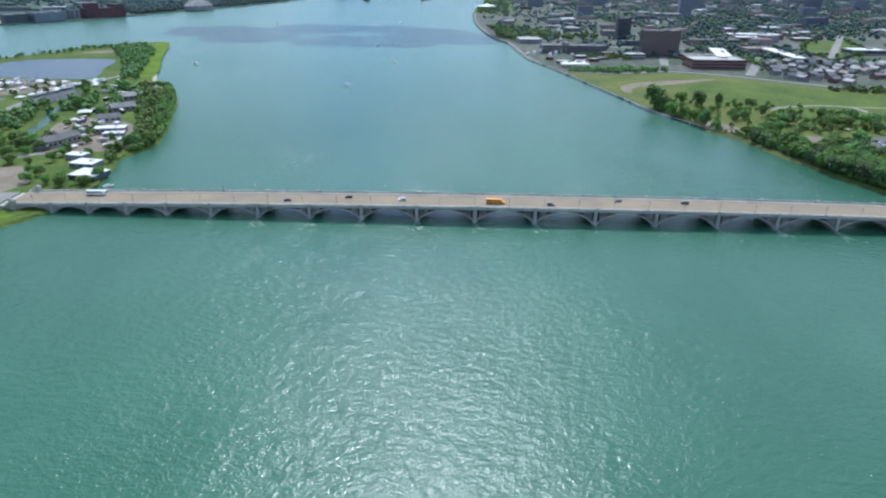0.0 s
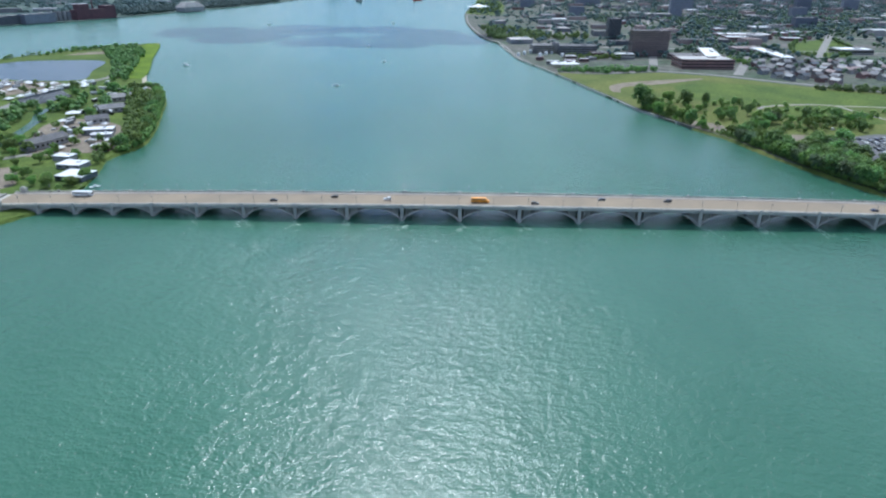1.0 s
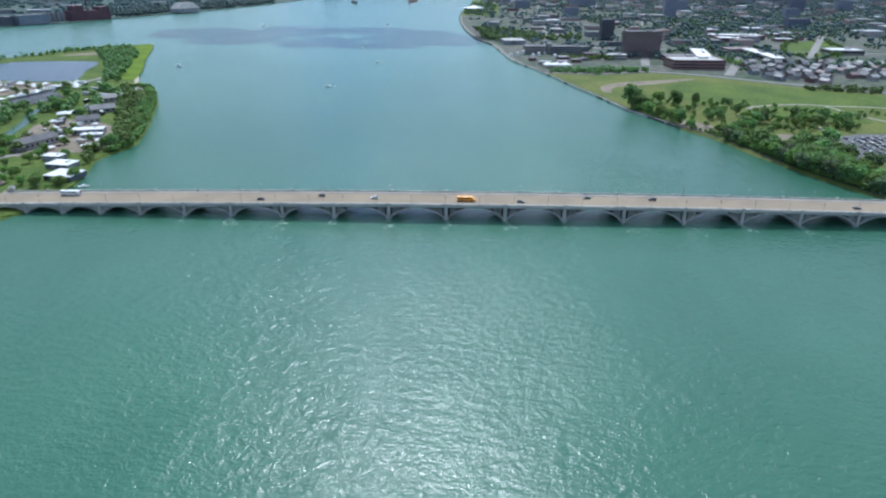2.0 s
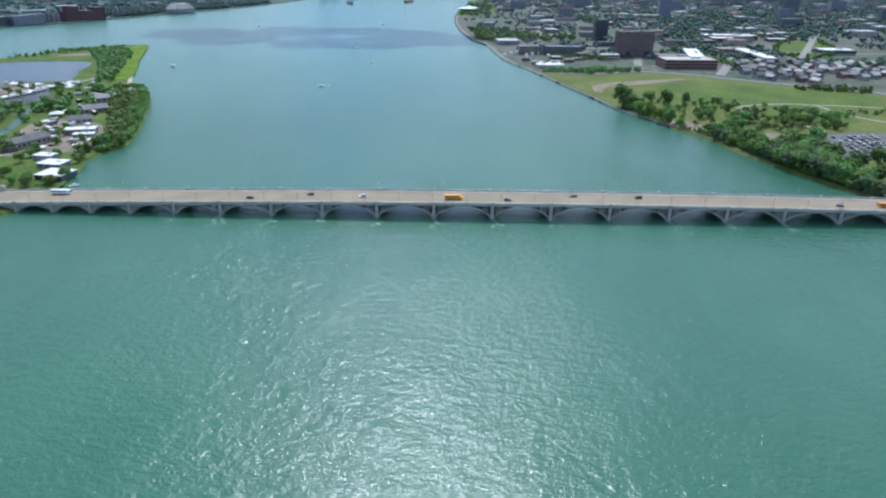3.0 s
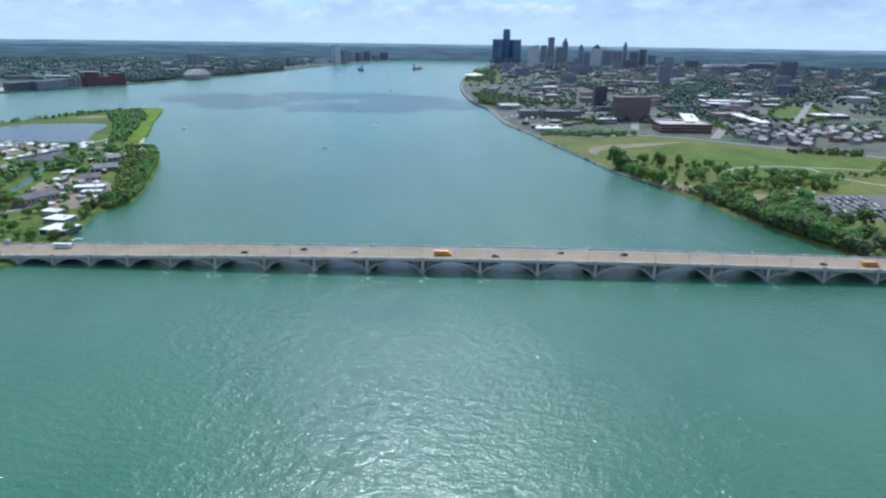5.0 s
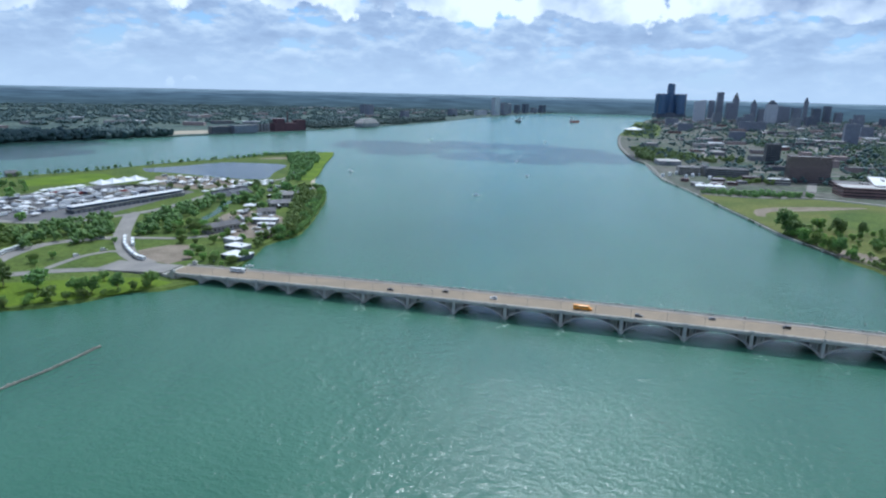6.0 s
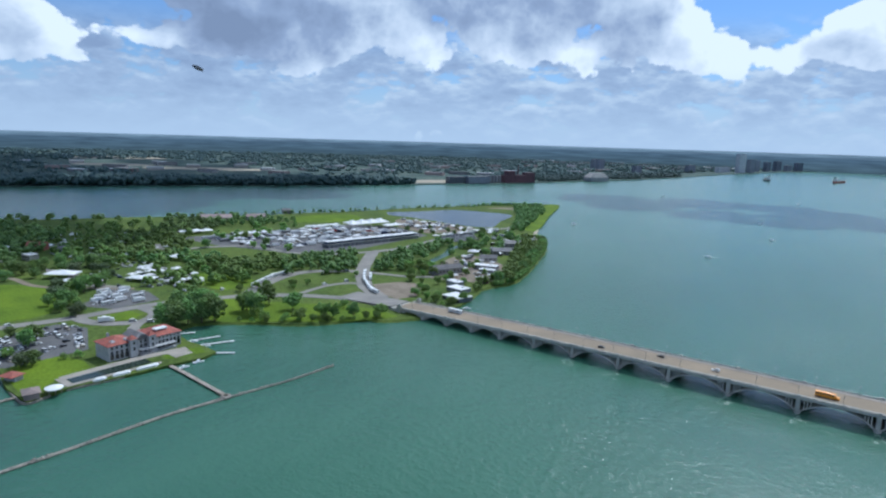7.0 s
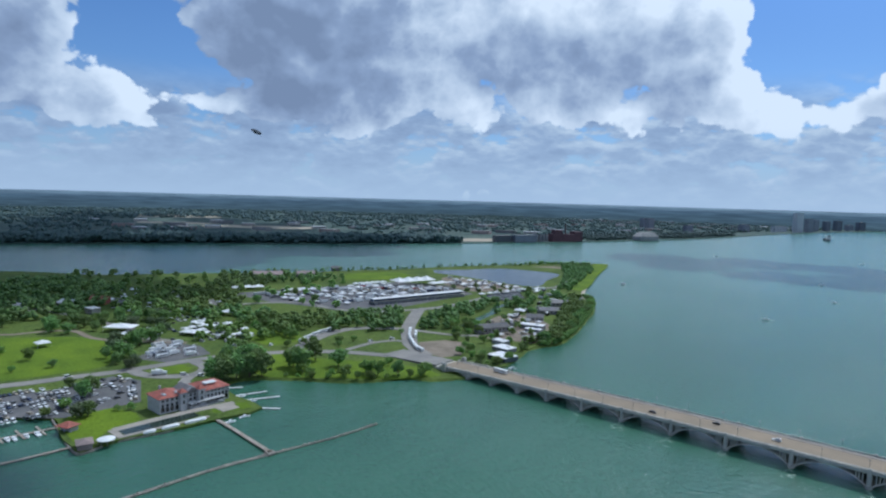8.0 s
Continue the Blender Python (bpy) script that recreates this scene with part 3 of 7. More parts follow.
# ---- vehicles ----
M["tyre"] = material("black_rubber", (0.02, 0.02, 0.021), 0.85, bump=0)
M["glass"] = material("tinted_glass", (0.02, 0.025, 0.03), 0.08, bump=0, spec=0.7)
PAINT = {"white": (0.78, 0.78, 0.76), "silver": (0.45, 0.46, 0.47), "black": (0.02, 0.02, 0.022), "dark blue": (0.03, 0.05, 0.11),
         "red": (0.30, 0.03, 0.025), "grey": (0.16, 0.165, 0.17), "school-bus yellow": (0.75, 0.30, 0.015), "beige": (0.42, 0.36, 0.27)}
for k, c in PAINT.items():
    M["paint " + k] = material(k.replace(" ", "_") + "_paint", c, 0.28, tuple(v * 0.93 for v in c), 0.8, 5.0, 0.04, 0, vary=0.08)
M["canvas"] = material("white_canvas", (0.72, 0.72, 0.71), 0.75, (0.60, 0.60, 0.60), 0.3, 2.0, 0.06, 0.2, 0.03)
M["alu"] = material("pale_aluminium", (0.62, 0.63, 0.64), 0.4, (0.55, 0.56, 0.57), 0.4, 3.0, 0.05, 0.1, 0.02, metal=0.3)


def side(profile, w, y=0.0):
    """A solid with the given outline in x and z, pulled in a little at its flanks."""
    mid = (sum(p[0] for p in profile) / len(profile), sum(p[1] for p in profile) / len(profile))
    def ring(yy, k):
        return [(mid[0] + (x - mid[0]) * k, yy, mid[1] + (z - mid[1]) * k) for x, z in profile]
    return [ring(y - w / 2, 0.97), ring(y - w * 0.46, 1.0), ring(y + w * 0.46, 1.0), ring(y + w / 2, 0.97)]


def car(colour, kind, m, label, group="", near=True):
    L_, W_ = {"saloon": (4.6, 1.8), "suv": (4.8, 1.95), "pickup": (5.6, 2.0), "van": (5.4, 2.0)}[kind]
    h = {"saloon": 1.45, "suv": 1.75, "pickup": 1.8, "van": 2.1}[kind]
    a = L_ / 2
    t = thing("car" if kind != "van" else "van", label, "car" if kind != "van" else "van", m, group)
    low = [(-a, 0.35), (a, 0.35), (a, 0.7), (a - 0.15, 0.85), (a * 0.45, 0.98), (-a * 0.7, 1.0), (-a + 0.05, 0.95)]
    f, b = {"saloon": (0.42, -0.72), "suv": (0.42, -0.95), "pickup": (0.35, -0.15), "van": (0.7, -0.97)}[kind]
    cab = [(a * f, 0.96), (a * (f - 0.3), h - 0.06), (a * (b + (0.3 if kind == "saloon" else 0.06)), h - 0.06), (a * b, 0.96)]
    part("glazing", Geo().loft(side(cab, W_ * 0.9)), "glass", t, fix=True)
    roof = [(a * (f - 0.27), h - 0.07), (a * (f - 0.33), h), (a * (b + (0.33 if kind == "saloon" else 0.08)), h), (a * (b + (0.27 if kind == "saloon" else 0.05)), h - 0.07)]
    part("body", Geo().loft(side(low, W_)).loft(side(roof, W_ * 0.88)), "paint " + colour, t, fix=True)
    spots = [(x, y) for x in (a * 0.62, -a * 0.62) for y in (W_ / 2 - 0.1, -W_ / 2 + 0.1)]
    if near:
        w = Geo().wheel(0, 0, 0, 0.33, 0.22).data("wheel", "tyre")
        for x, y in spots:
            ob = new("wheel", w)
            ob.parent, ob.location = t, (x, y, 0.33)
    else:
        g = Geo().box(0, 0, 0.22, L_ * 0.85, W_ * 0.7, 0.2)
        for x, y in spots:
            g.wheel(x, y, 0.33, 0.33, 0.22, 8)
        part("chassis", g, "tyre", t)
    return t


def bus(colour, m, label, length=11.5, height=3.1, hood=False, group=""):
    a = length / 2
    t = thing("bus", label, "bus", m, group)
    if hood:
        prof = [(-a, 0.5), (a, 0.5), (a, 1.5), (a - 1.5, 1.75), (a - 1.7, height - 0.2), (a - 2.0, height), (-a + 0.2, height), (-a, height - 0.2)]
    else:
        prof = [(-a, 0.4), (a, 0.4), (a, 1.4), (a - 0.15, height - 0.2), (a - 0.4, height), (-a + 0.2, height), (-a, height - 0.2)]
    part("body", Geo().loft(side(prof, 2.5)), "paint " + colour, t, fix=True)
    n = int(length / 1.5) - 1
    pane = Geo().box(0, 0, 0, 1.15, 0.06, 0.85).data("window", "glass")
    if group:
        for y in (-1.26, 1.26):
            part("window_band", Geo().box(-0.2, y, height - 1.35, length - 1.8, 0.06, 0.85), "glass", t)
    for k in range(0 if group else n):
        for y in (-1.26, 1.26):
            ob = new("window", pane)
            ob.parent, ob.location = t, (-a + 1.1 + k * 1.45, y, height - 1.35)
    part("windscreen", Geo().box(a - (1.66 if hood else 0.02), 0, 1.55 if not hood else 1.9, 0.1, 2.1, 1.1 if not hood else 0.85), "glass", t)
    part("skirt_line", Geo().box(0, 0, 0.95, length - 0.3 - (1.8 if hood else 0), 2.54, 0.12), "tyre", t)
    w = Geo().wheel(0, 0, 0, 0.48, 0.3, 12).data("wheel", "tyre")
    for x in (a - 2.2, -a + 2.6):
        for y in (1.1, -1.1):
            ob = new("wheel", w)
            ob.parent, ob.location = t, (x, y, 0.48)
    return t


bus("white", pose(-231, 371.0, deck_z(-231)), "white city bus crossing the bridge", 12.5, 3.2)
bus("school-bus yellow", pose(24, 362.5, deck_z(24)), "yellow-orange school bus with a short bonnet on the bridge", 11.5, 3.1, True)
for colour, kind, x, y, rz in (("black", "saloon", -68, 369, 180), ("white", "suv", -34, 365.5, 180), ("grey", "saloon", 101, 370, 180), ("black", "suv", 142, 369, 180),
                               ("black", "saloon", -105, 362, 0), ("dark blue", "saloon", 267, 362, 0), ("grey", "suv", 58, 361, 0)):
    car(colour, kind, pose(x, y, deck_z(x), 0, 0, rz), f"{colour} {kind} driving on the bridge")
bus("school-bus yellow", pose(297, 363, deck_z(297)), "yellow-orange school bus near the city end of the bridge", 10.5, 3.0, True)
CARS = {}


def park_car(colour, kind, x, y, rz, z, label, group):
    key = (colour, kind, label, group)
    m = pose(x, y, z, 0, 0, rz)
    if key in CARS:
        return copy_thing(CARS[key], m)
    CARS[key] = car(colour, kind, m, label, group, False)
    return CARS[key]


# ---- trees ----
def leafy(dark, light, name):
    return leaf_material(name, dark, light)


M["leaf_a"] = leafy((0.112, 0.190, 0.068), (0.220, 0.325, 0.108), "deep_green_leaves")
M["leaf_b"] = leafy((0.130, 0.212, 0.062), (0.240, 0.340, 0.096), "bright_green_leaves")
M["leaf_c"] = leafy((0.095, 0.140, 0.070), (0.185, 0.230, 0.120), "grey_green_leaves")
M["bark"] = material("bark", (0.10, 0.075, 0.055), 0.9, (0.07, 0.055, 0.04), 0.8, 4.0, 0.3, 0.6, 0.05)
# distance haze is put into this leaf colour, bluer and paler
M["leaf_far"] = leafy((0.088, 0.140, 0.146), (0.108, 0.164, 0.166), "haze_tinted_far_leaves")
# muted green, with a lesser share of distance haze in the colour
M["leaf_mid"] = leafy((0.078, 0.124, 0.084), (0.130, 0.185, 0.112), "half_hazed_street_leaves")

ICO = []
bm = bmesh.new()
bmesh.ops.create_icosphere(bm, subdivisions=1, radius=1.0)
ICO = ([tuple(v.co) for v in bm.verts], [tuple(v.index for v in f.verts) for f in bm.faces])
bm.free()
bm = bmesh.new()
bmesh.ops.create_icosphere(bm, subdivisions=2, radius=1.0)
ICO2 = ([tuple(v.co) for v in bm.verts], [tuple(v.index for v in f.verts) for f in bm.faces])
bm.free()


def crown_geo(rng, h, r, squat=0.62, clumps=136, leaves=420, base=0.2):
    """Leaf clumps on the limbs and loose leaf sprays round them; uneven, with gaps. Returns it with the limb ends."""
    g, ends = Geo(), []
    zc, rz = h * (base + (1 - base) / 2), h * (1 - base) / 2
    lobes = [(rng.uniform(0, 2 * math.pi), rng.uniform(0.25, 0.62), rng.uniform(-0.6, 0.75), rng.uniform(0.42, 0.62)) for _ in range(7)]
    lobes.append((0, 0, 0.45, 0.6))
    spots = []
    for a, d, zz, s in lobes:
        c = Vector((math.cos(a) * d * r, math.sin(a) * d * r, zc + zz * rz * 0.75))
        ends.append(c)
        for _ in range(clumps // 8):
            v = Vector((rng.gauss(0, 1), rng.gauss(0, 1), rng.gauss(0, 1))).normalized()
            p = c + Vector((v.x * s * r, v.y * s * r, v.z * s * rz * 0.9)) * rng.uniform(0.55, 1.0)
            spots.append((p, v))
            k = r * rng.uniform(0.10, 0.185)
            q = Euler((rng.uniform(0, 6), rng.uniform(0, 6), rng.uniform(0, 6))).to_matrix()
            g.add([p + q @ (Vector(w) * k * rng.uniform(0.62, 1.25)) for w in ICO[0]], ICO[1])
    for _ in range(leaves):
        p, v = rng.choice(spots)
        c = p + Vector((rng.gauss(0, 1), rng.gauss(0, 1), rng.gauss(0, 0.8))) * r * 0.17
        k = r * rng.uniform(0.035, 0.075)
        q = Euler((rng.uniform(0, 6), rng.uniform(0, 6), rng.uniform(0, 6))).to_matrix()
        g.add([c + q @ Vector(w) * k for w in ((-1, -0.6, 0), (1, -0.5, 0.2), (0.9, 0.7, -0.1), (-0.8, 0.6, 0.15))], [(0, 1, 2, 3)])
    return g, ends


def tree_kind(seed, h, r, leaf, label, base=0.07, clumps=136, leaves=420):
    rng = random.Random(seed)
    crown, ends = crown_geo(rng, h, r, clumps=clumps, leaves=leaves, base=base)
    t = thing("tree", label, "tree", pose(0, 0, -400))
    fork = Vector((rng.uniform(-0.2, 0.2), rng.uniform(-0.2, 0.2), h * max(base, 0.2)))
    g = Geo().tube((0, 0, -0.4), fork, h * 0.026, h * 0.019, 8)
    for e in ends:
        mid = fork.lerp(e, 0.55) + Vector((0, 0, -0.04 * h))
        g.tube(fork, mid, h * 0.012, h * 0.008, 5).tube(mid, e, h * 0.008, h * 0.003, 5)
    part("trunk", g, "bark", t)
    part("crown", crown, leaf, t)
    return t


KINDS = [
    tree_kind(1, 13.0, 7.2, "leaf_a", "broad deep-green leafy tree standing in grass"),
    tree_kind(2, 11.0, 6.4, "leaf_b", "round bright-green leafy tree standing in grass"),
    tree_kind(3, 15.0, 7.6, "leaf_a", "tall dark-green leafy tree with an uneven crown"),
    tree_kind(4, 9.0, 5.0, "leaf_b", "small bright-green leafy tree"),
    tree_kind(5, 12.0, 7.6, "leaf_c", "spreading grey-green willow-like tree", 0.15),
    tree_kind(6, 6.0, 4.0, "leaf_b", "low bright-green bush at the water's edge", 0.02, 64, 240),
    tree_kind(7, 16.0, 6.4, "leaf_a", "tall narrow dark-green leafy tree", 0.12),
]
USED = set()
TREES = [0]


def tree(k, x, y, s=1.0, z=LAND, rng=random.Random(99), group="", squash=None):
    m = pose(x, y, z, 0, 0, rng.uniform(0, 360))
    sx = s * rng.uniform(0.92, 1.08)
    t = copy_thing(KINDS[k], m) if k in USED else KINDS[k]
    USED.add(k)
    t.matrix_basis = m @ Matrix.Diagonal((sx, sx, s * rng.uniform(0.92, 1.08), 1))
    if group:
        t["group"] = group
    TREES[0] += 1
    return t


def inside(p, poly):
    x, y, hit = p[0], p[1], False
    for (x0, y0), (x1, y1) in zip(poly, poly[1:] + poly[:1]):
        if (y0 > y) != (y1 > y) and x < (x1 - x0) * (y - y0) / (y1 - y0) + x0:
            hit = not hit
    return hit


TAKEN = []


def scatter(poly, n, gap, rng, keep_off=()):
    """Up to n plan points in an outline, at least gap apart and off the given outlines."""
    out = []
    xs, ys = [p[0] for p in poly], [p[1] for p in poly]
    for _ in range(n * 30):
        p = (rng.uniform(min(xs), max(xs)), rng.uniform(min(ys), max(ys)))
        if inside(p, poly) and all((p[0] - q[0]) ** 2 + (p[1] - q[1]) ** 2 > gap * gap for q in out) and not any(inside(p, o) for o in keep_off):
            out.append(p)
            if len(out) >= n:
                break
    return out


def grove(poly, n, gap, kinds, s0, s1, seed, z=LAND, group="", keep_off=()):
    rng = random.Random(seed)
    for x, y in scatter(poly, n, gap, rng, keep_off):
        tree(rng.choice(kinds), x, y, rng.uniform(s0, s1), z, rng, group)


def wood(name, spots, leaf, label, seed, blobs=7, z=LAND, category="wood", flat=0.55):
    """Many trees as one mesh: every crown is a heap of ragged leaf clumps. spots: rows of x, y, height, radius."""
    rs = np.random.RandomState(seed)
    v0, f0 = np.array(ICO[0]), np.array(ICO[1])
    n = len(spots)
    s = np.repeat(np.array(spots, float), blobs, 0)
    k = len(s)
    a, d = rs.uniform(0, 2 * np.pi, k), np.sqrt(rs.uniform(0, 1, k)) * 0.75
    cx, cy = s[:, 0] + np.cos(a) * d * s[:, 3], s[:, 1] + np.sin(a) * d * s[:, 3]
    cz = z + s[:, 2] * (rs.uniform(0.22, 0.86, k) * (1 - 0.35 * d * d))
    size = s[:, 3] * rs.uniform(0.22, 0.4, k) * (1.25 if blobs < 8 else 1.0)
    v = v0[None] * rs.uniform(0.65, 1.25, (k, 12, 1)) * size[:, None, None]
    t = rs.uniform(0, 2 * np.pi, k)
    c, sn = np.cos(t)[:, None], np.sin(t)[:, None]
    x, y = v[..., 0] * c - v[..., 1] * sn, v[..., 0] * sn + v[..., 1] * c
    v = np.stack([x + cx[:, None], y + cy[:, None], np.maximum(v[..., 2] * 0.85 + cz[:, None], z)], -1).reshape(-1, 3)
    f = (f0[None] + 12 * np.arange(k)[:, None, None]).reshape(-1, 3)
    return tagged(new(name, mesh_arrays(name, v, f, leaf)), label, category, "", "stuff")


def far_grove(poly, n, gap, h0, h1, seed, leaf, label, z=LAND, keep_off=()):
    rng = random.Random(seed)
    spots = [(x, y, rng.uniform(h0, h1), rng.uniform(0.36, 0.5) * h1) for x, y in scatter(poly, n, gap, rng, keep_off)]
    return wood("wood", spots, leaf, label, seed, 20, z)


# ---- the island ----
PATCH = [0]


def patch(name, poly, mat, label, category, lift=0.0, z=LAND, ring=True):
    """A thin slab of ground cover; each lies a few millimetres above the last."""
    PATCH[0] += 1
    p = [(q.x, q.y) for q in smooth_line(list(poly) + [poly[0]], 12.0)[:-1]] if ring else poly
    return structure(name, Geo().prism(p, z - 0.3, z + 0.03 + 0.006 * PATCH[0] + lift), mat, label, category)


def road(points, width, label, mat="asphalt", z=LAND, name="road"):
    PATCH[0] += 1
    return structure(name, ribbon(points, width, z - 0.3, z + 0.04 + 0.006 * PATCH[0]), mat, label, "road", True)


patch("lawn", [(-421, 284), (-390, 297), (-346, 323), (-320, 340), (-289, 347), (-268, 344), (-271, 332), (-297, 298), (-336, 263), (-356, 243), (-380, 245)], "lawn", "bright mown lawn along the island shore", "lawn")
patch("lawn", [(-640, 120), (-585, 189), (-542, 199), (-470, 170), (-470, 138), (-478, 98), (-500, 40), (-640, 40)], "lawn", "wide bright-green playing field", "lawn")
patch("lawn", [(-311, 100), (-328, 118), (-330, 138), (-347, 141), (-386, 124), (-358, 104), (-325, 98)], "lawn", "mown lawn beside the boat club", "lawn")
patch("lawn", [(-312, 175), (-306, 198), (-318, 201), (-326, 178)], "lawn", "small lawn by the boat club docks", "lawn")
patch("lawn", [(-480, 300), (-438, 300), (-446, 340), (-500, 345), (-520, 320)], "lawn", "mown grass between the roads", "lawn")
patch("lawn", [(-740, 640), (-690, 735), (-760, 780), (-800, 690)], "lawn", "bright lawn beyond the paddock", "lawn")
patch("car_park", [(-441, 91), (-429, 121), (-437, 161), (-413, 172), (-366, 152), (-368, 106), (-390, 86), (-420, 42), (-465, 40)], "lot", "asphalt car park full of cars", "car park", ring=False)
patch("car_park", [(-476, 193), (-514, 239), (-481, 253), (-449, 246), (-447, 207)], "lot", "small asphalt car park with vans", "car park", ring=False)
patch("paddock", [(-730, 425), (-685, 617), (-668, 690), (-598, 726), (-510, 690), (-500, 505), (-551, 458), (-640, 430)], "lot", "asphalt racing paddock crowded with tents and trailers", "paddock", ring=False)
patch("car_park", [(-600, 730), (-520, 712), (-500, 800), (-560, 815), (-660, 800)], "dirt", "pale gravel yard beside the pond", "yard")
patch("dirt", [(-357, 410), (-345, 436), (-326, 443), (-297, 402), (-304, 384), (-332, 392)], "dirt", "patch of bare brown dirt", "dirt")
patch("yard", [(-334, 470), (-372, 540), (-384, 585), (-362, 606), (-308, 575), (-276, 503), (-290, 486)], "dirt", "dusty work yard with sheds", "yard")
patch("lawn", [(-586, 1270), (-560, 1222), (-500, 1061), (-443, 923), (-420, 850), (-440, 850), (-470, 930), (-530, 1070), (-600, 1235)], "lawn", "green bank at the tip of the island", "lawn")
patch("pond", [(-745, 862), (-708, 925), (-684, 990), (-631, 1012), (-556, 1010), (-522, 915), (-493, 838), (-530, 822), (-590, 826), (-667, 836), (-710, 832)], "pond", "still grey-blue pond", "pond", 0.05)
road([(-560, 1075), (-520, 1000), (-470, 870), (-480, 815)], 9, "narrow road beside the pond")
patch("dirt", [(-660, 1075), (-600, 1100), (-560, 1130), (-590, 1150), (-640, 1120)], "dirt", "worn sandy patch near the tip", "dirt")
structure("canal", ribbon([(-416, 700), (-424, 640), (-402, 590), (-384, 530), (-372, 500)], 9, LAND - 0.3, LAND + 0.16), "canal", "narrow green canal between trees", "canal", True)
road([(-540, -80), (-490, 30), (-465, 96), (-459, 115), (-455, 137), (-446, 169), (-442, 206), (-436, 243), (-417, 285), (-401, 311), (-373, 336), (-347, 351), (-335, 357)], 11, "pale asphalt park road")
road([(-318, 378), (-352, 396), (-371, 412), (-409, 449), (-448, 499), (-478, 540)], 15, "pale asphalt avenue with a queue of buses")
road([(-414, 308), (-424, 326), (-436, 349), (-445, 377), (-444, 406), (-418, 436), (-392, 447)], 12, "curving asphalt loop road")
road([(-381, 341), (-385, 376), (-377, 399), (-363, 406)], 6, "narrow asphalt link road")
road([(-478, 540), (-468, 575), (-476, 664), (-492, 754), (-510, 800)], 12, "asphalt track beside the pits")
road([(-700, 380), (-660, 372), (-633, 427), (-604, 460), (-547, 460), (-500, 490), (-478, 535)], 9, "curving asphalt track")
road([(-760, 205), (-688, 222), (-632, 229), (-600, 240), (-560, 226), (-510, 245)], 9, "asphalt road through the trees")
road([(-720, 90), (-643, 139), (-634, 164), (-618, 193), (-564, 199), (-500, 250)], 6, "pale gravel path across the field", "dirt")
road([(-446, 178), (-430, 178), (-412, 186), (-400, 205), (-412, 222), (-438, 224)], 10, "turning loop by the boat club")
road([(-400, 205), (-388, 192), (-370, 190)], 8, "short drive to the boat club")
patch("lawn", [(-433, 190), (-416, 190), (-410, 204), (-418, 214), (-434, 212)], "lawn", "round grass island in the turning loop", "lawn")
road([(-395, 447), (-378, 452), (-350, 462), (-335, 480)], 7, "asphalt road to the yard")
structure("shore_slope", bank([(-252, 352), (-256, 347), (-267, 330), (-284, 319), (-297, 295), (-313, 276), (-335, 261), (-357, 240), (-367, 227), (-366, 214)], 3.0, -0.6, LAND, 6), "grass", "grassy slope from the lawn to the water", "riverbank", True)
structure("shore_slope", bank([(-391, 803), (-355, 762), (-322, 697), (-298, 631), (-274, 564), (-261, 511), (-267, 486), (-269, 466), (-256, 425), (-251, 403)], 3.0, -0.6, LAND, 8), "grass", "overgrown slope down to the river", "riverbank", True)
# ramp from the bridge down to the roads
secs = []
for i in range(13):
    k = i / 12
    x = B_LEFT - 11 - 62 * k
    z = deck_z(B_LEFT - 11) * (1 - k) ** 1.3 + (LAND + 0.25) * (1 - (1 - k) ** 1.3)
    w = 11.0 + 3.0 * k
    secs.append([(x, 366 - w, LAND - 0.5), (x, 366 + w, LAND - 0.5), (x, 366 + w, z), (x, 366 - w, z)])
structure("approach_road", Geo().loft(secs), "asphalt", "pale approach road rising to the bridge", "road", True)
# pale beach along the tip, and stones at the near shore
structure("beach", ribbon([(-589, 1274), (-567, 1226), (-507, 1062), (-450, 924), (-393, 804), (-362, 768)], 5.5, -0.4, LAND + 0.02), "sand", "strip of pale sandy beach", "beach", True)
structure("seawall", ribbon([(-303, 172), (-306, 143), (-311, 114), (-307, 96), (-323, 95), (-352, 99), (-372, 102)], 0.9, -1.0, LAND - 0.5, 4), "stone", "low concrete sea wall of the boat club", "sea wall", True)

# ---- boat club ----
M["stucco"] = material("grey_white_stucco", (0.43, 0.43, 0.43), 0.85, (0.33, 0.33, 0.335), 0.25, 2.0, 0.1, 0.3, 0.03)
M["redtile"] = material("red_roof_tile", (0.34, 0.095, 0.065), 0.8, (0.22, 0.07, 0.055), 0.4, 3.0, 0.2, 0.6, 0.08)
M["greyroof"] = material("grey_felt_roof", (0.20, 0.19, 0.19), 0.9, (0.14, 0.135, 0.135), 0.15, 1.5, 0.15, 0.3, 0.04, vary=0.3)
M["whiteroof"] = material("white_membrane_roof", (0.64, 0.64, 0.63), 0.7, (0.54, 0.54, 0.53), 0.06, 0.8, 0.06, 0.1, 0.02, vary=0.1)
M["brick"] = material("red_brick", (0.22, 0.122, 0.115), 0.9, (0.165, 0.095, 0.090), 0.1, 1.2, 0.2, 0.3, 0.03, vary=0.25)
M["brownbrick"] = material("brown_brick", (0.29, 0.225, 0.208), 0.9, (0.24, 0.185, 0.172), 0.08, 1.0, 0.15, 0.3, 0.03, vary=0.2)
M["paleclad"] = material("pale_cladding", (0.36, 0.34, 0.315), 0.8, (0.28, 0.265, 0.25), 0.08, 1.0, 0.12, 0.2, 0.03, vary=0.25)
M["greyclad"] = material("grey_cladding", (0.24, 0.24, 0.25), 0.8, (0.18, 0.185, 0.195), 0.08, 1.0, 0.12, 0.2, 0.03, vary=0.25)
M["darkclad"] = material("dark_cladding", (0.085, 0.095, 0.11), 0.6, (0.065, 0.073, 0.088), 0.08, 1.0, 0.12, 0.2, 0.03, vary=0.2)
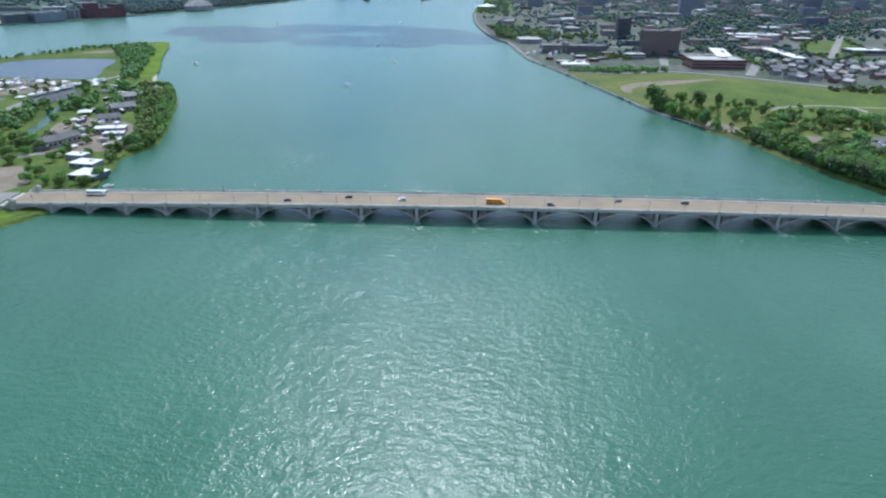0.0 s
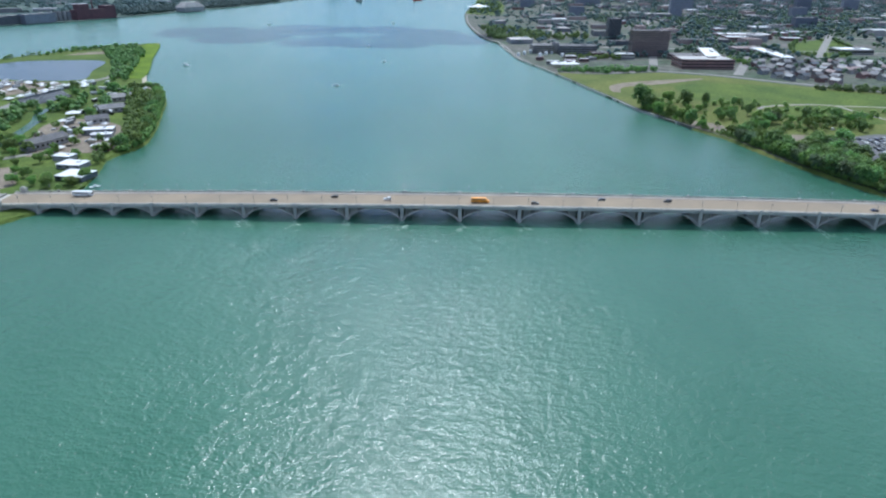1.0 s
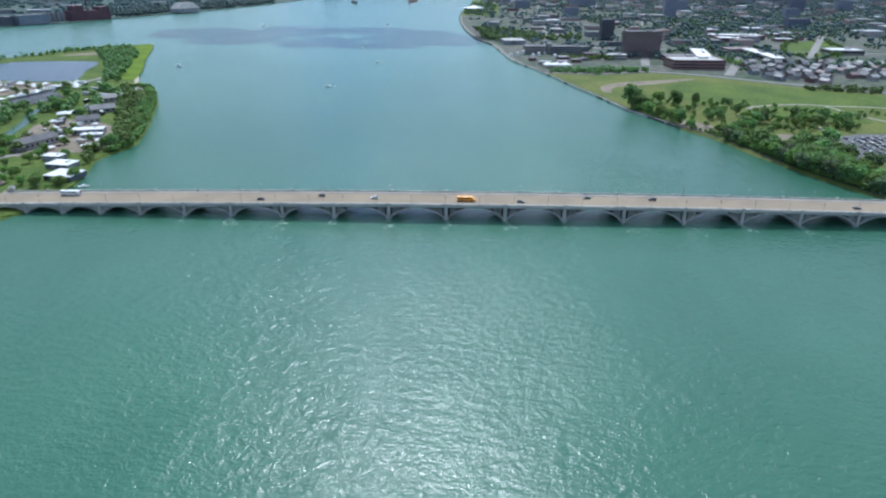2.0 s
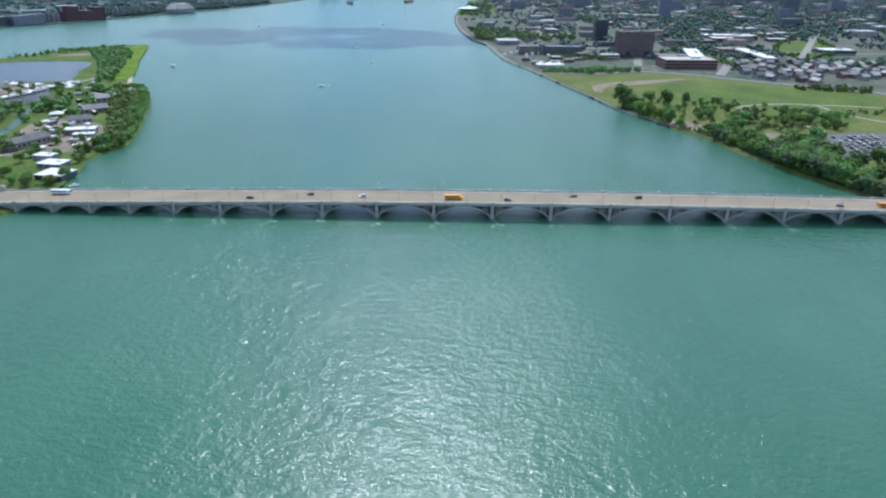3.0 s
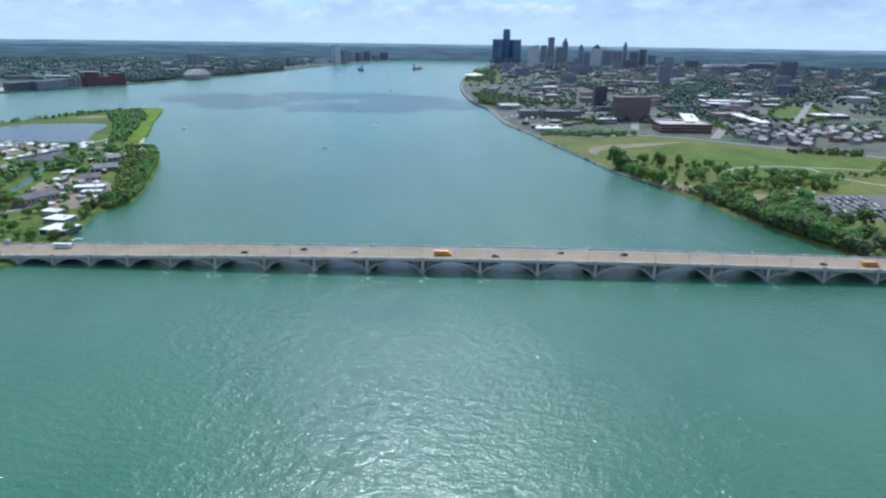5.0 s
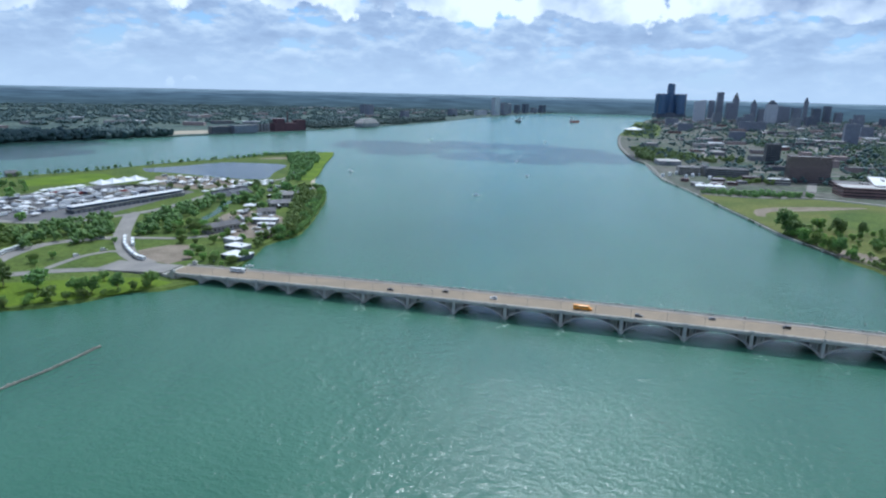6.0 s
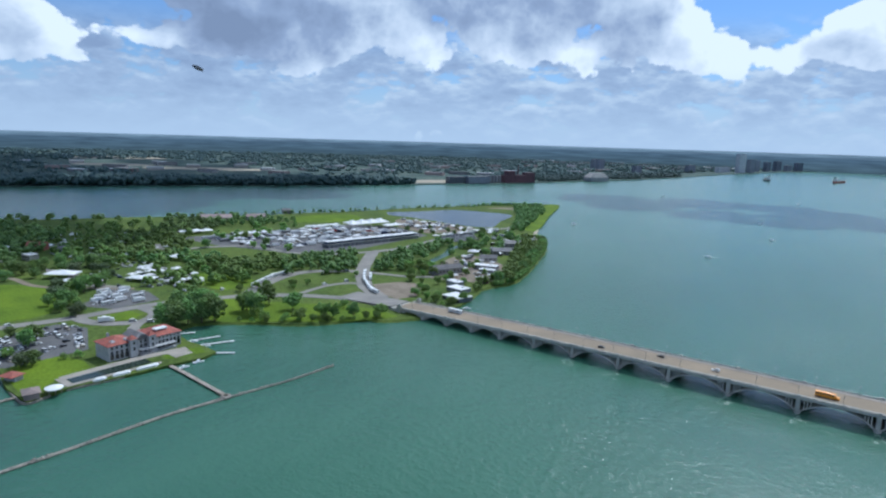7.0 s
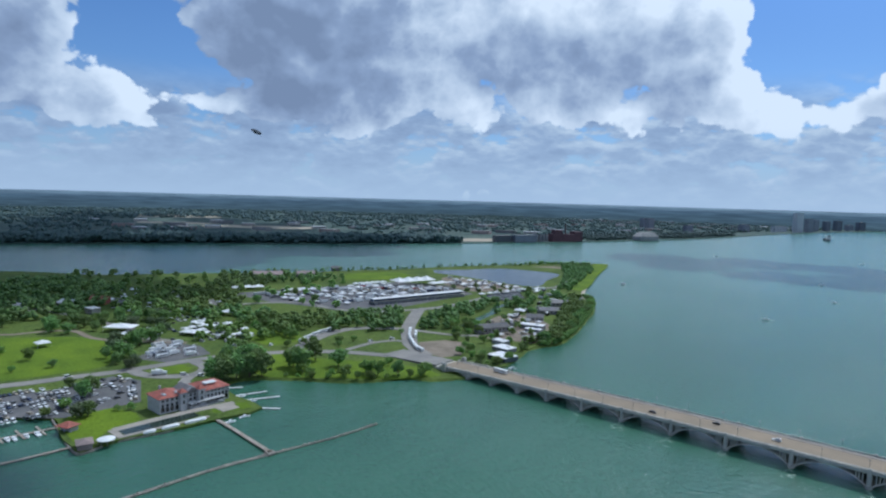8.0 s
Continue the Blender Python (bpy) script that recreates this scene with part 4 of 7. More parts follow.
M["blueglass"] = material("blue_curtain_glass", (0.035, 0.075, 0.15), 0.12, (0.025, 0.055, 0.12), 0.03, 0.3, 0.15, 0, spec=0.7)
M["maroon"] = material("dark_maroon_brick", (0.115, 0.058, 0.066), 0.9, (0.085, 0.045, 0.054), 0.05, 0.5, 0.2, 0.2, 0.05)
M["timber"] = material("weathered_timber", (0.33, 0.29, 0.24), 0.9, (0.22, 0.18, 0.14), 0.4, 3.0, 0.2, 0.4, 0.04)


def hip(x0, x1, y0, y1, z, h, over=0.8):
    x0, x1, y0, y1 = x0 - over, x1 + over, y0 - over, y1 + over
    d = min(x1 - x0, y1 - y0) / 2
    if x1 - x0 < y1 - y0:
        r = [((x0 + x1) / 2, y0 + d * 0.9), ((x0 + x1) / 2, y1 - d * 0.9)]
    else:
        r = [(x0 + d * 0.9, (y0 + y1) / 2), (x1 - d * 0.9, (y0 + y1) / 2)]
    vs = [(x0, y0, z), (x1, y0, z), (x1, y1, z), (x0, y1, z), (x0, y0, z + 0.3), (x1, y0, z + 0.3), (x1, y1, z + 0.3), (x0, y1, z + 0.3), (*r[0], z + h), (*r[1], z + h)]
    if x1 - x0 < y1 - y0:
        top = [(4, 5, 8), (5, 6, 9, 8), (6, 7, 9), (7, 4, 8, 9)]
    else:
        top = [(4, 5, 9, 8), (5, 6, 9), (6, 7, 8, 9), (7, 4, 8)]
    return Geo().add(vs, [(3, 2, 1, 0), (0, 1, 5, 4), (1, 2, 6, 5), (2, 3, 7, 6), (3, 0, 4, 7)] + top)


def gable(x0, x1, y0, y1, z, h, over=0.5):
    x0, x1, y0, y1 = x0 - over, x1 + over, y0 - over, y1 + over
    ym = (y0 + y1) / 2
    return Geo().add([(x0, y0, z), (x1, y0, z), (x1, y1, z), (x0, y1, z), (x0, ym, z + h), (x1, ym, z + h)],
                     [(3, 2, 1, 0), (0, 1, 5, 4), (2, 3, 4, 5), (1, 2, 5), (3, 0, 4)])


def windows_on(parent, y0, y1, x, z, n, w, h):
    """A row of n panes in the wall that faces +x."""
    me = Geo().box(0, 0, 0, 0.14, w, h).data("window", "glass")
    for i in range(n):
        ob = new("window", me)
        ob.parent, ob.location = parent, (x + 0.03, y0 + (y1 - y0) * (i + 0.5) / n, z)


def boat_club():
    t = thing("boat_club", "grey-white stucco boat club with red tile roofs on the shore", "clubhouse", pose(-333, 173.5, LAND, 0, 0, 0))
    for y0, y1, d, h, roof, n in ((-24, -8, 17, 9.6, "redtile", 5), (4, 23, 20, 9.0, "redtile", 7)):
        wing = part("wing", Geo().box(-d / 2, (y0 + y1) / 2, 0, d, y1 - y0, h).box(-d / 2, (y0 + y1) / 2, h - 0.6, d + 0.5, y1 - y0 + 0.5, 0.6), "stucco", t)
        part("tile_roof", hip(-d, 0, y0, y1, h, 3.8), roof, wing, "red tile hipped roof")
        for k, z in enumerate((1.0, 4.4, 7.4)):
            windows_on(wing, y0 + 0.5, y1 - 0.5, 0, z, n, 1.5 if k else 2.2, 1.7 if k else 2.6)
        for i in range(n):
            y = y0 + 0.5 + (y1 - y0 - 1) * (i + 0.5) / n
            part("window_arch", Geo().add([(0.1, y + 1.1 * math.cos(math.pi * j / 6), 3.6 + 0.7 * math.sin(math.pi * j / 6)) for j in range(7)] + [(0.0, y + 1.1 * math.cos(math.pi * j / 6), 3.6 + 0.7 * math.sin(math.pi * j / 6)) for j in range(7)], [(0, 1, 2, 3, 4, 5, 6)] + [(j, j + 7, j + 8, j + 1) for j in range(6)]), "glass", wing)
    mid = part("centre_block", Geo().box(-9, -2, 0, 16, 12, 9.4).box(-9, -2, 8.8, 16.4, 12.4, 0.6), "stucco", t)
    g = gable(-17, -0.8, -8, 4, 9.4, 3.6)
    part("gable_roof", g, "greyroof", mid, "dark roof between the wings")
    for z in (1.0, 4.4, 7.2):
        windows_on(mid, -7.5, 3.5, -1.0, z, 4, 1.4, 1.7)
    part("porch", Geo().box(2.0, 6, 0, 4.0, 24, 0.8).box(2.0, 6, 3.6, 4.2, 24, 0.4), "stucco", t)
    for i in range(8):
        part("column", Geo().cyl(3.6, -5.2 + i * 3.2, 0.8, 3.6, 0.28, 0.24, 10), "stucco", t)
    for y in (-9.5, 2.5):
        tower = part("stair_tower", Geo().box(0.4, y, 0, 4.4, 4.4, 11.2).box(0.4, y, 11.2, 5.0, 5.0, 0.5), "stucco", t)
        part("tower_roof", Geo().box(0.4, y, 11.7, 5.4, 5.4, 2.2, top=0.15), "redtile", tower, "small red tile cap")
        windows_on(tower, y - 1.6, y + 1.6, 2.6, 4.4, 1, 1.2, 2.2)
        windows_on(tower, y - 1.6, y + 1.6, 2.6, 8.4, 1, 1.2, 1.8)
    front = part("front_gable", Geo().add([(-0.6, -6.2, 9.4), (-0.6, -0.8, 9.4), (-0.6, -0.8, 11.0), (-0.6, -3.5, 13.2), (-0.6, -6.2, 11.0), (-1.8, -6.2, 9.4), (-1.8, -0.8, 9.4), (-1.8, -0.8, 11.0), (-1.8, -3.5, 13.2), (-1.8, -6.2, 11.0)], [(0, 1, 2, 3, 4), (9, 8, 7, 6, 5), (0, 5, 6, 1), (1, 6, 7, 2), (2, 7, 8, 3), (3, 8, 9, 4), (4, 9, 5, 0)]), "stucco", t)
    for y in (-20, -12):
        part("dormer", Geo().box(-3.2, y, 9.6, 3.0, 2.2, 2.0).box(-3.2, y, 11.6, 3.4, 2.6, 0.9, top=0.2), "stucco", t)
    part("skylight", Geo().box(-6, 12, 12.0, 5, 8, 0.7), "whiteroof", t, "white roof lantern")
    part("chimney", Geo().box(-13, -18, 11, 1.2, 1.2, 3.6), "stucco", t)


boat_club()
structure("promenade", ribbon([(-327, 120), (-327, 142), (-326, 168), (-322, 194)], 6.5, LAND - 0.3, LAND + 0.22), "walkway", "pale paved promenade before the boat club", "promenade", True)
structure("promenade", ribbon([(-313.5, 118), (-312, 145), (-310, 170)], 3.0, LAND - 0.3, LAND + 0.24), "walkway", "pale paved pool edge", "promenade", True)
structure("promenade", Geo().box(-320, 119, LAND - 0.3, 16, 4, 0.56), "walkway", "pale paved end of the pool", "promenade")
structure("swimming_pool", Geo().box(-319, 144, LAND - 0.3, 9.5, 45, 0.5), "pool", "dark still water of an unused pool", "pool")
structure("swimming_pool_surround", Geo().box(-316, 186, LAND - 0.3, 10, 12, 0.5), "walkway", "pale paved terrace", "terrace")


def jetty(points, width, top, label, name="jetty", mat="timber"):
    t = thing(name, label, "jetty")
    part("deck", ribbon(points, width, top - 0.35, top, 6), mat, t, fix=True)
    line = smooth_line(points, 7.0)
    pile = Geo().cyl(0, 0, -3.3, top + 0.5, 0.18, 0.16).data("pile", "timber")
    for i, p in enumerate(line[1:-1]):
        d = (line[i + 2] - line[i]).normalized()
        for s in (-1, 1):
            ob = new("pile", pile)
            ob.parent, ob.location = t, (p.x - d.y * s * width * 0.48, p.y + d.x * s * width * 0.48, 0)
    return t


jetty([(-313, 171.5), (-290, 171), (-264, 169), (-238, 167)], 2.5, 1.1, "narrow timber boardwalk from the boat club to the breakwater")
bw = thing("breakwater", "long low breakwater of stones and old timber in the river", "breakwater")
rng = random.Random(4)
for line, w in (([(-230, 238), (-231, 208), (-234, 187), (-237, 167)], 1.5), ([(-237, 167), (-241, 142), (-242, 122), (-242, 84), (-243, 60), (-246, -40)], 2.3)):
    part("wall", ribbon(line, w, -3.2, 0.55, 5), "stone", bw, fix=True)
    for p in smooth_line(line, 1.6):
        k = rng.uniform(0.5, 0.95)
        q = Euler((rng.uniform(0, 6), rng.uniform(0, 6), rng.uniform(0, 6))).to_matrix()
        off = Vector((p.x + rng.uniform(-w, w) * 0.45, p.y, 0.45))
        part("stone", Geo().add([off + q @ Vector(v) * k * rng.uniform(0.7, 1.2) for v in ICO[0][:]], ICO[1]), "stone", bw)
part("junction", Geo().box(-238, 167, -1, 5, 5, 2.1), "stone", bw)
for pts in ([(-339, 198), (-331, 225)], [(-326, 201), (-315, 225)], [(-357, 208), (-351, 218)], [(-307, 200), (-294, 211)]):
    jetty(pts, 1.7, 0.7, "pale floating dock by the boat club", "dock", "whiteroof")
jetty([(-320, 96), (-322, 63), (-330, 10), (-338, -40)], 2.0, 0.9, "long thin pier closing off the marina")
jetty([(-357, 100), (-360, 72), (-368, 30), (-378, -10)], 2.0, 0.7, "marina dock with finger berths")
for y in (92, 82, 72, 62, 50):
    jetty([(-358 - (92 - y) * 0.15 - 9, y), (-358 - (92 - y) * 0.15 + 9, y)], 1.2, 0.65, "finger berth of the marina")

M["hull"] = material("white_gelcoat", (0.80, 0.80, 0.79), 0.25, (0.76, 0.76, 0.75), 0.4, 3.0, 0.03, 0)


def hull_geo(l, w, h):
    secs = []
    for k, s, lift in ((-0.5, 0.85, 0), (-0.2, 1.0, 0), (0.15, 0.95, 0.0), (0.36, 0.6, 0.12), (0.5, 0.06, 0.3)):
        x = k * l
        secs.append([(x, -w / 2 * s * 0.55, -0.35 + lift * h), (x, w / 2 * s * 0.55, -0.35 + lift * h), (x, w / 2 * s, h * (1 + lift * 0.5)), (x, -w / 2 * s, h * (1 + lift * 0.5))])
    return Geo().loft(secs)


M["foam"] = material("thin_foam", (0.42, 0.50, 0.47), 0.6, (0.32, 0.42, 0.39), 0.5, 2.0, 0.1, 0, world=True)


def motor_boat(x, y, rz, l, label, wake=0.0, group=""):
    t = thing("motor_boat", label, "boat", pose(x, y, 0.0, 0, 0, rz), group)
    part("hull", hull_geo(l, l * 0.32, l * 0.11), "hull", t, fix=True)
    cab = [(-l * 0.15, l * 0.1), (l * 0.18, l * 0.1), (l * 0.08, l * 0.25), (-l * 0.14, l * 0.25)]
    part("cabin", Geo().loft(side(cab, l * 0.22)), "hull", t, fix=True)
    part("windscreen", Geo().box(l * 0.12, 0, l * 0.14, l * 0.06, l * 0.2, l * 0.06), "glass", t)
    if wake:
        rng = random.Random(int(x * 7 + y))
        g = Geo()
        for _ in range(60):
            d = rng.random() ** 1.6 * wake
            s = rng.choice((-1, 1)) * (0.3 + d * 0.16) * rng.uniform(0.6, 1.1)
            k = rng.uniform(0.25, 0.7) * (1 - 0.5 * d / wake)
            g.add([(-l / 2 - d + a * k * 1.8, s + b * k * 0.6, 0.1) for a, b in ((-1, 0), (0, -1), (1, 0), (0, 1))] + [(-l / 2 - d, s, 0.28)], [(0, 1, 4), (1, 2, 4), (2, 3, 4), (3, 0, 4)])
        part("wake", g, "foam", t, "white foam wake")
    return t


rng = random.Random(12)
for y in (89, 84, 78, 75, 69, 66, 59, 54):
    motor_boat(-358 - (92 - y) * 0.15 + rng.choice((-5, 5)), y, 180 * rng.randint(0, 1), rng.uniform(6, 9), "small white motor boat moored at the marina dock", 0, "moored boats")
for x, y, rz in ((-337, 206, 72), (-323, 206, 64), (-300, 187, 80), (-298, 176, 85)):
    motor_boat(x + 3, y, rz, 7.0, "white motor boat moored by the boat club", 0, "moored boats")


# long white covers over laid-up boats along the sea wall
for y, l in ((133, 7), (145, 10), (160, 13)):
    t = thing("boat_cover", "long white tarpaulin over laid-up boats by the sea wall", "tarpaulin", pose(-309.5 + (y - 128) * 0.06, y, LAND, 0, 0, 87))
    part("sheet", Geo().loft([[(x, -1.4 * k, 0), (x, -1.3 * k, 1.1 * k), (x, 0, 2.0 * k), (x, 1.3 * k, 1.1 * k), (x, 1.4 * k, 0)] for x, k in ((-l / 2, 0.6), (-l / 2 + 2, 1.0), (0, 0.9), (l / 2 - 2, 1.0), (l / 2, 0.6))]), "canvas", t, fix=True)
    part("cradle", Geo().box(0, 0, 0, l * 0.8, 1.2, 0.5), "timber", t)

# ---- tents, trailers, sheds ----
def marquee(x, y, rz, w, d, h, label, peaks=1, z=LAND, group=""):
    t = thing("tent", label, "tent", pose(x, y, z, 0, 0, rz), group)
    g = Geo()
    bay = w / peaks
    for i in range(peaks):
        cx = -w / 2 + bay * (i + 0.5)
        ring = [(cx - bay / 2, -d / 2), (cx + bay / 2, -d / 2), (cx + bay / 2, d / 2), (cx - bay / 2, d / 2)]
        e, m, top = h * 0.62, h * 0.72, h
        vs = [(a, b, e - 0.35) for a, b in ring] + [(a, b, e) for a, b in ring]
        vs += [(cx + (a - cx) * 0.4, b * 0.4, m + (h - m) * 0.35) for a, b in ring] + [(cx, 0, top)]
        fs = [(i, (i + 1) % 4, 4 + (i + 1) % 4, 4 + i) for i in range(4)] + [(4 + i, 4 + (i + 1) % 4, 8 + (i + 1) % 4, 8 + i) for i in range(4)] + [(8 + i, 8 + (i + 1) % 4, 12) for i in range(4)]
        g.add(vs, fs)
    part("canopy", g, "canvas", t)
    if w < 12.5:
        g = Geo()
        for a, b in ((-1, -1), (1, -1), (1, 1), (-1, 1)):
            g.cyl(a * w * 0.48, b * d * 0.48, 0, h * 0.62 - 0.2, 0.06, 0.06, 5)
        part("frame", g, "alu", t)
        return t
    leg = Geo().cyl(0, 0, 0, h * 0.62 - 0.3, 0.06, 0.06, 6).data("leg", "alu")
    for i in range(peaks + 1):
        for s in (-1, 1):
            ob = new("leg", leg)
            ob.parent, ob.location = t, (-w / 2 + bay * i, s * d / 2, 0)
    return t


def trailer(x, y, rz, colour, label, l=13.0, cab=False, z=LAND, group=""):
    t = thing("truck" if cab else "trailer", label, "truck" if cab else "trailer", pose(x, y, z, 0, 0, rz), group)
    part("box", Geo().box(0, 0, 1.1, l, 2.5, 2.8).box(0, 0, 0.85, l - 0.6, 2.2, 0.25), "paint " + colour, t)
    part("roof", Geo().box(0, 0, 3.9, l - 0.1, 2.4, 0.08), "whiteroof", t)
    if cab:
        c = part("cab", Geo().loft(side([(l / 2 + 0.3, 0.6), (l / 2 + 2.8, 0.6), (l / 2 + 2.8, 1.7), (l / 2 + 2.3, 3.0), (l / 2 + 0.3, 3.0)], 2.4)), "paint " + colour, t, fix=True)
        part("windscreen", Geo().box(l / 2 + 2.58, 0, 1.8, 0.2, 2.1, 0.9), "glass", c)
    g = Geo().box(0, 0, 0.55, l - 1.0, 1.0, 0.3)
    for xx in (-l / 2 + 1.2, -l / 2 + 2.5) + ((l / 2 + 1.6,) if cab else (l / 2 - 1.5,)):
        for s in (-1, 1):
            g.wheel(xx, s * 1.05, 0.5, 0.5, 0.4, 8)
    part("chassis", g, "tyre", t)
    return t


def shed(x, y, rz, w, d, h, wall, roof, label, flat=True, z=LAND, name="shed", category="shed", group="", wins=0):
    t = thing(name, label, category, pose(x, y, z, 0, 0, rz), group)
    b = part("body", Geo().box(0, 0, -0.3, w, d, h + 0.3), wall, t)
    if flat:
        g = Geo().box(0, 0, h, w + 0.5, d + 0.5, 0.35).box(w * 0.2, d * 0.1, h + 0.35, min(3, w * 0.15), min(3, d * 0.2), 1.0)
        part("roof", g, roof, t)
    else:
        part("roof", gable(-w / 2, w / 2, -d / 2, d / 2, h, min(w, d) * 0.3), roof, t)
    if wins:
        me = Geo().box(0, 0, 0, w / wins * 0.5, 0.14, h * 0.3).data("window", "glass")
        for i in range(wins):
            for s in (-1, 1):
                ob = new("window", me)
                ob.parent, ob.location = b, (-w / 2 + w * (i + 0.5) / wins, s * (d / 2 + 0.02), h * 0.4)
    part("door", Geo().box(w * 0.25, -d / 2 - 0.02, 0, min(3.0, w * 0.2), 0.16, min(h * 0.75, 2.6)), "greyclad", b)
    return t


# the pit building: a dark two-storey block under a row of white canopies
pits = thing("pit_building", "long dark pit building topped by a row of white canopies", "pit building", pose(-524, 588, LAND, 0, 0, 79))
part("lower_floor", Geo().box(0, 0, -0.2, 150, 13, 4.2), "darkclad", pits)
part("upper_deck", Geo().box(0, 0, 4.0, 151, 14, 0.5), "concrete", pits)
part("upper_storey", Geo().box(0, 1.5, 4.5, 148, 8, 2.8), "blueglass", pits)
can = Geo()
can.add([(-3, -6, 7.6), (3, -6, 7.6), (3, 6, 7.6), (-3, 6, 7.6), (-3, -6, 7.9), (3, -6, 7.9), (3, 6, 7.9), (-3, 6, 7.9), (0, -4.4, 8.7), (0, 4.4, 8.7)],
        [(3, 2, 1, 0), (0, 1, 5, 4), (1, 2, 6, 5), (2, 3, 7, 6), (3, 0, 4, 7), (4, 5, 8), (5, 6, 9, 8), (6, 7, 9), (7, 4, 8, 9)])
can = can.data("canopy", "canvas")
bay = Geo().box(0, 0, 0, 4.6, 0.3, 3.2).data("garage_door", "greyclad")
for i in range(24):
    ob = new("canopy", can)
    ob.parent, ob.location = pits, (-72 + i * 6.26, 0, 0)
    ob = new("garage_door", bay)
    ob.parent, ob.location = pits, (-72 + i * 6.26, -6.55, 0.2)
    for s in (-1, 1):
        part("post", Geo().cyl(-75 + i * 6.26, s * 5.6, 4.4, 7.7, 0.08, 0.08, 6), "alu", pits)

marquee(-628, 684, 78, 70, 28, 14, "big white hospitality marquee with pointed peaks", 4)
marquee(-600, 712, 78, 30, 16, 8, "white marquee beside the big one", 2)
marquee(-676, 636, 77, 58, 9, 5, "long low white tent at the paddock edge", 6)
marquee(-745, 463, 70, 44, 14, 7, "large white tent by the track", 3)
marquee(-683, 512, 75, 42, 10, 6, "long white tent in the paddock", 4)
marquee(-588, 227, 40, 28, 17, 8, "white marquee at the edge of the trees", 1)
marquee(-560, 222, 40, 15, 10, 5, "small white marquee beside the trees", 1)
marquee(-545, 240, 40, 14, 9, 5, "small white marquee beside the trees", 1)
marquee(-568, 153, 0, 11, 11, 6.5, "small white pavilion on the playing field", 1)
marquee(-379, 617, 20, 13, 11, 6, "white tent in the work yard", 1)
marquee(-594, 345, 30, 17, 12, 7, "white tent among the trees", 1)
marquee(-527, 268, 25, 19, 13, 6, "white tent by the lawn", 1)
marquee(-520, 276, 25, 12, 9, 5, "small white tent by the lawn", 1)
marquee(-489, 302, 35, 14, 10, 5, "small white tent by the lawn", 1)
marquee(-496, 292, 35, 12, 8, 4.5, "small white tent by the lawn", 1)
PADDOCK = [(-715, 440), (-672, 617), (-662, 668), (-640, 660), (-560, 700), (-548, 650), (-560, 520), (-555, 470), (-640, 445)]
rng = random.Random(21)
for i, (x, y) in enumerate(scatter(PADDOCK, 150, 8.5, rng)):
    k = rng.random()
    ang = 79 + rng.choice((0, 0, 90)) + rng.uniform(-4, 4)
    if k < 0.50:
        trailer(x, y, ang, rng.choice(("white", "white", "white", "silver", "beige")), "white race transporter trailer parked in the paddock", rng.uniform(9, 15), False, group="paddock trailers")
    elif k < 0.62:
        trailer(x, y, ang, rng.choice(("dark blue", "red", "grey", "black")), "coloured race transporter parked in the paddock", rng.uniform(9, 14), True, group="paddock trucks")
    elif k < 0.9:
        marquee(x, y, ang, rng.uniform(6, 12), rng.uniform(5, 9), rng.uniform(3.6, 5), "small white awning tent in the paddock", 1, group="paddock tents")
    else:
        park_car(rng.choice(("white", "silver", "black")), "van", x, y, ang, LAND + 0.1, "van parked in the paddock", "paddock vans")
rng = random.Random(33)
for x, y in scatter([(-600, 740), (-520, 722), (-500, 790), (-560, 805), (-650, 800)], 34, 8, rng) + scatter([(-500, 690), (-485, 690), (-470, 760), (-430, 800), (-480, 820)], 22, 8, rng):
    if rng.random() < 0.6:
        marquee(x, y, rng.uniform(60, 90), rng.uniform(5, 11), rng.uniform(5, 8), rng.uniform(3.6, 5), "small white tent near the pond", 1, group="tents by the pond")
    else:
        trailer(x, y, rng.uniform(60, 100), rng.choice(("white", "silver", "grey")), "trailer parked near the pond", rng.uniform(7, 12), group="trailers by the pond")
# grandstand stepped down to the track
gs = thing("grandstand", "dark stepped grandstand facing the track", "grandstand", pose(-452, 690, LAND, 0, 0, 80))
for i in range(8):
    part("tier", Geo().box(0, -6 + i * 1.5, 0, 62, 1.49, 1.0 + i * 0.75), "greyclad", gs)
part("back_wall", Geo().box(0, 6.4, 0, 62, 0.4, 8.0), "darkclad", gs)

# the work yard and boathouses
shed(-264, 420, -8, 21, 17, 3.4, "darkclad", "whiteroof", "white flat-roofed boathouse at the water", name="boathouse", category="boathouse", wins=4)
shed(-281, 446, -8, 19, 13, 3.4, "greyclad", "whiteroof", "white-roofed boathouse beside the other", name="boathouse", category="boathouse", wins=3)
shed(-298, 464, -8, 15, 9, 4.0, "greyclad", "whiteroof", "small boathouse with a pale roof")
shed(-337, 502, 70, 36, 12, 6.0, "paleclad", "greyroof", "long grey-roofed work building", False, name="workshop", category="workshop", wins=8)
shed(-284, 494, 12, 12, 9, 5.0, "brick", "paleclad", "small red-walled house by the river", name="house", category="house", wins=3)
shed(-316, 548, 15, 26, 11, 5, "greyclad", "whiteroof", "long white-roofed shed in the yard", wins=5)
shed(-305, 533, 15, 17, 8, 4, "greyclad", "whiteroof", "low white-roofed shed in the yard")
shed(-340, 590, 35, 20, 10, 5, "paleclad", "greyroof", "grey shed in the yard", False, wins=4)
shed(-352, 640, 40, 24, 12, 5, "paleclad", "greyroof", "grey-roofed building among trees", False, wins=4)
shed(-372, 700, 40, 22, 12, 5, "paleclad", "paleclad", "pale building among trees", False, wins=4)
rng = random.Random(44)
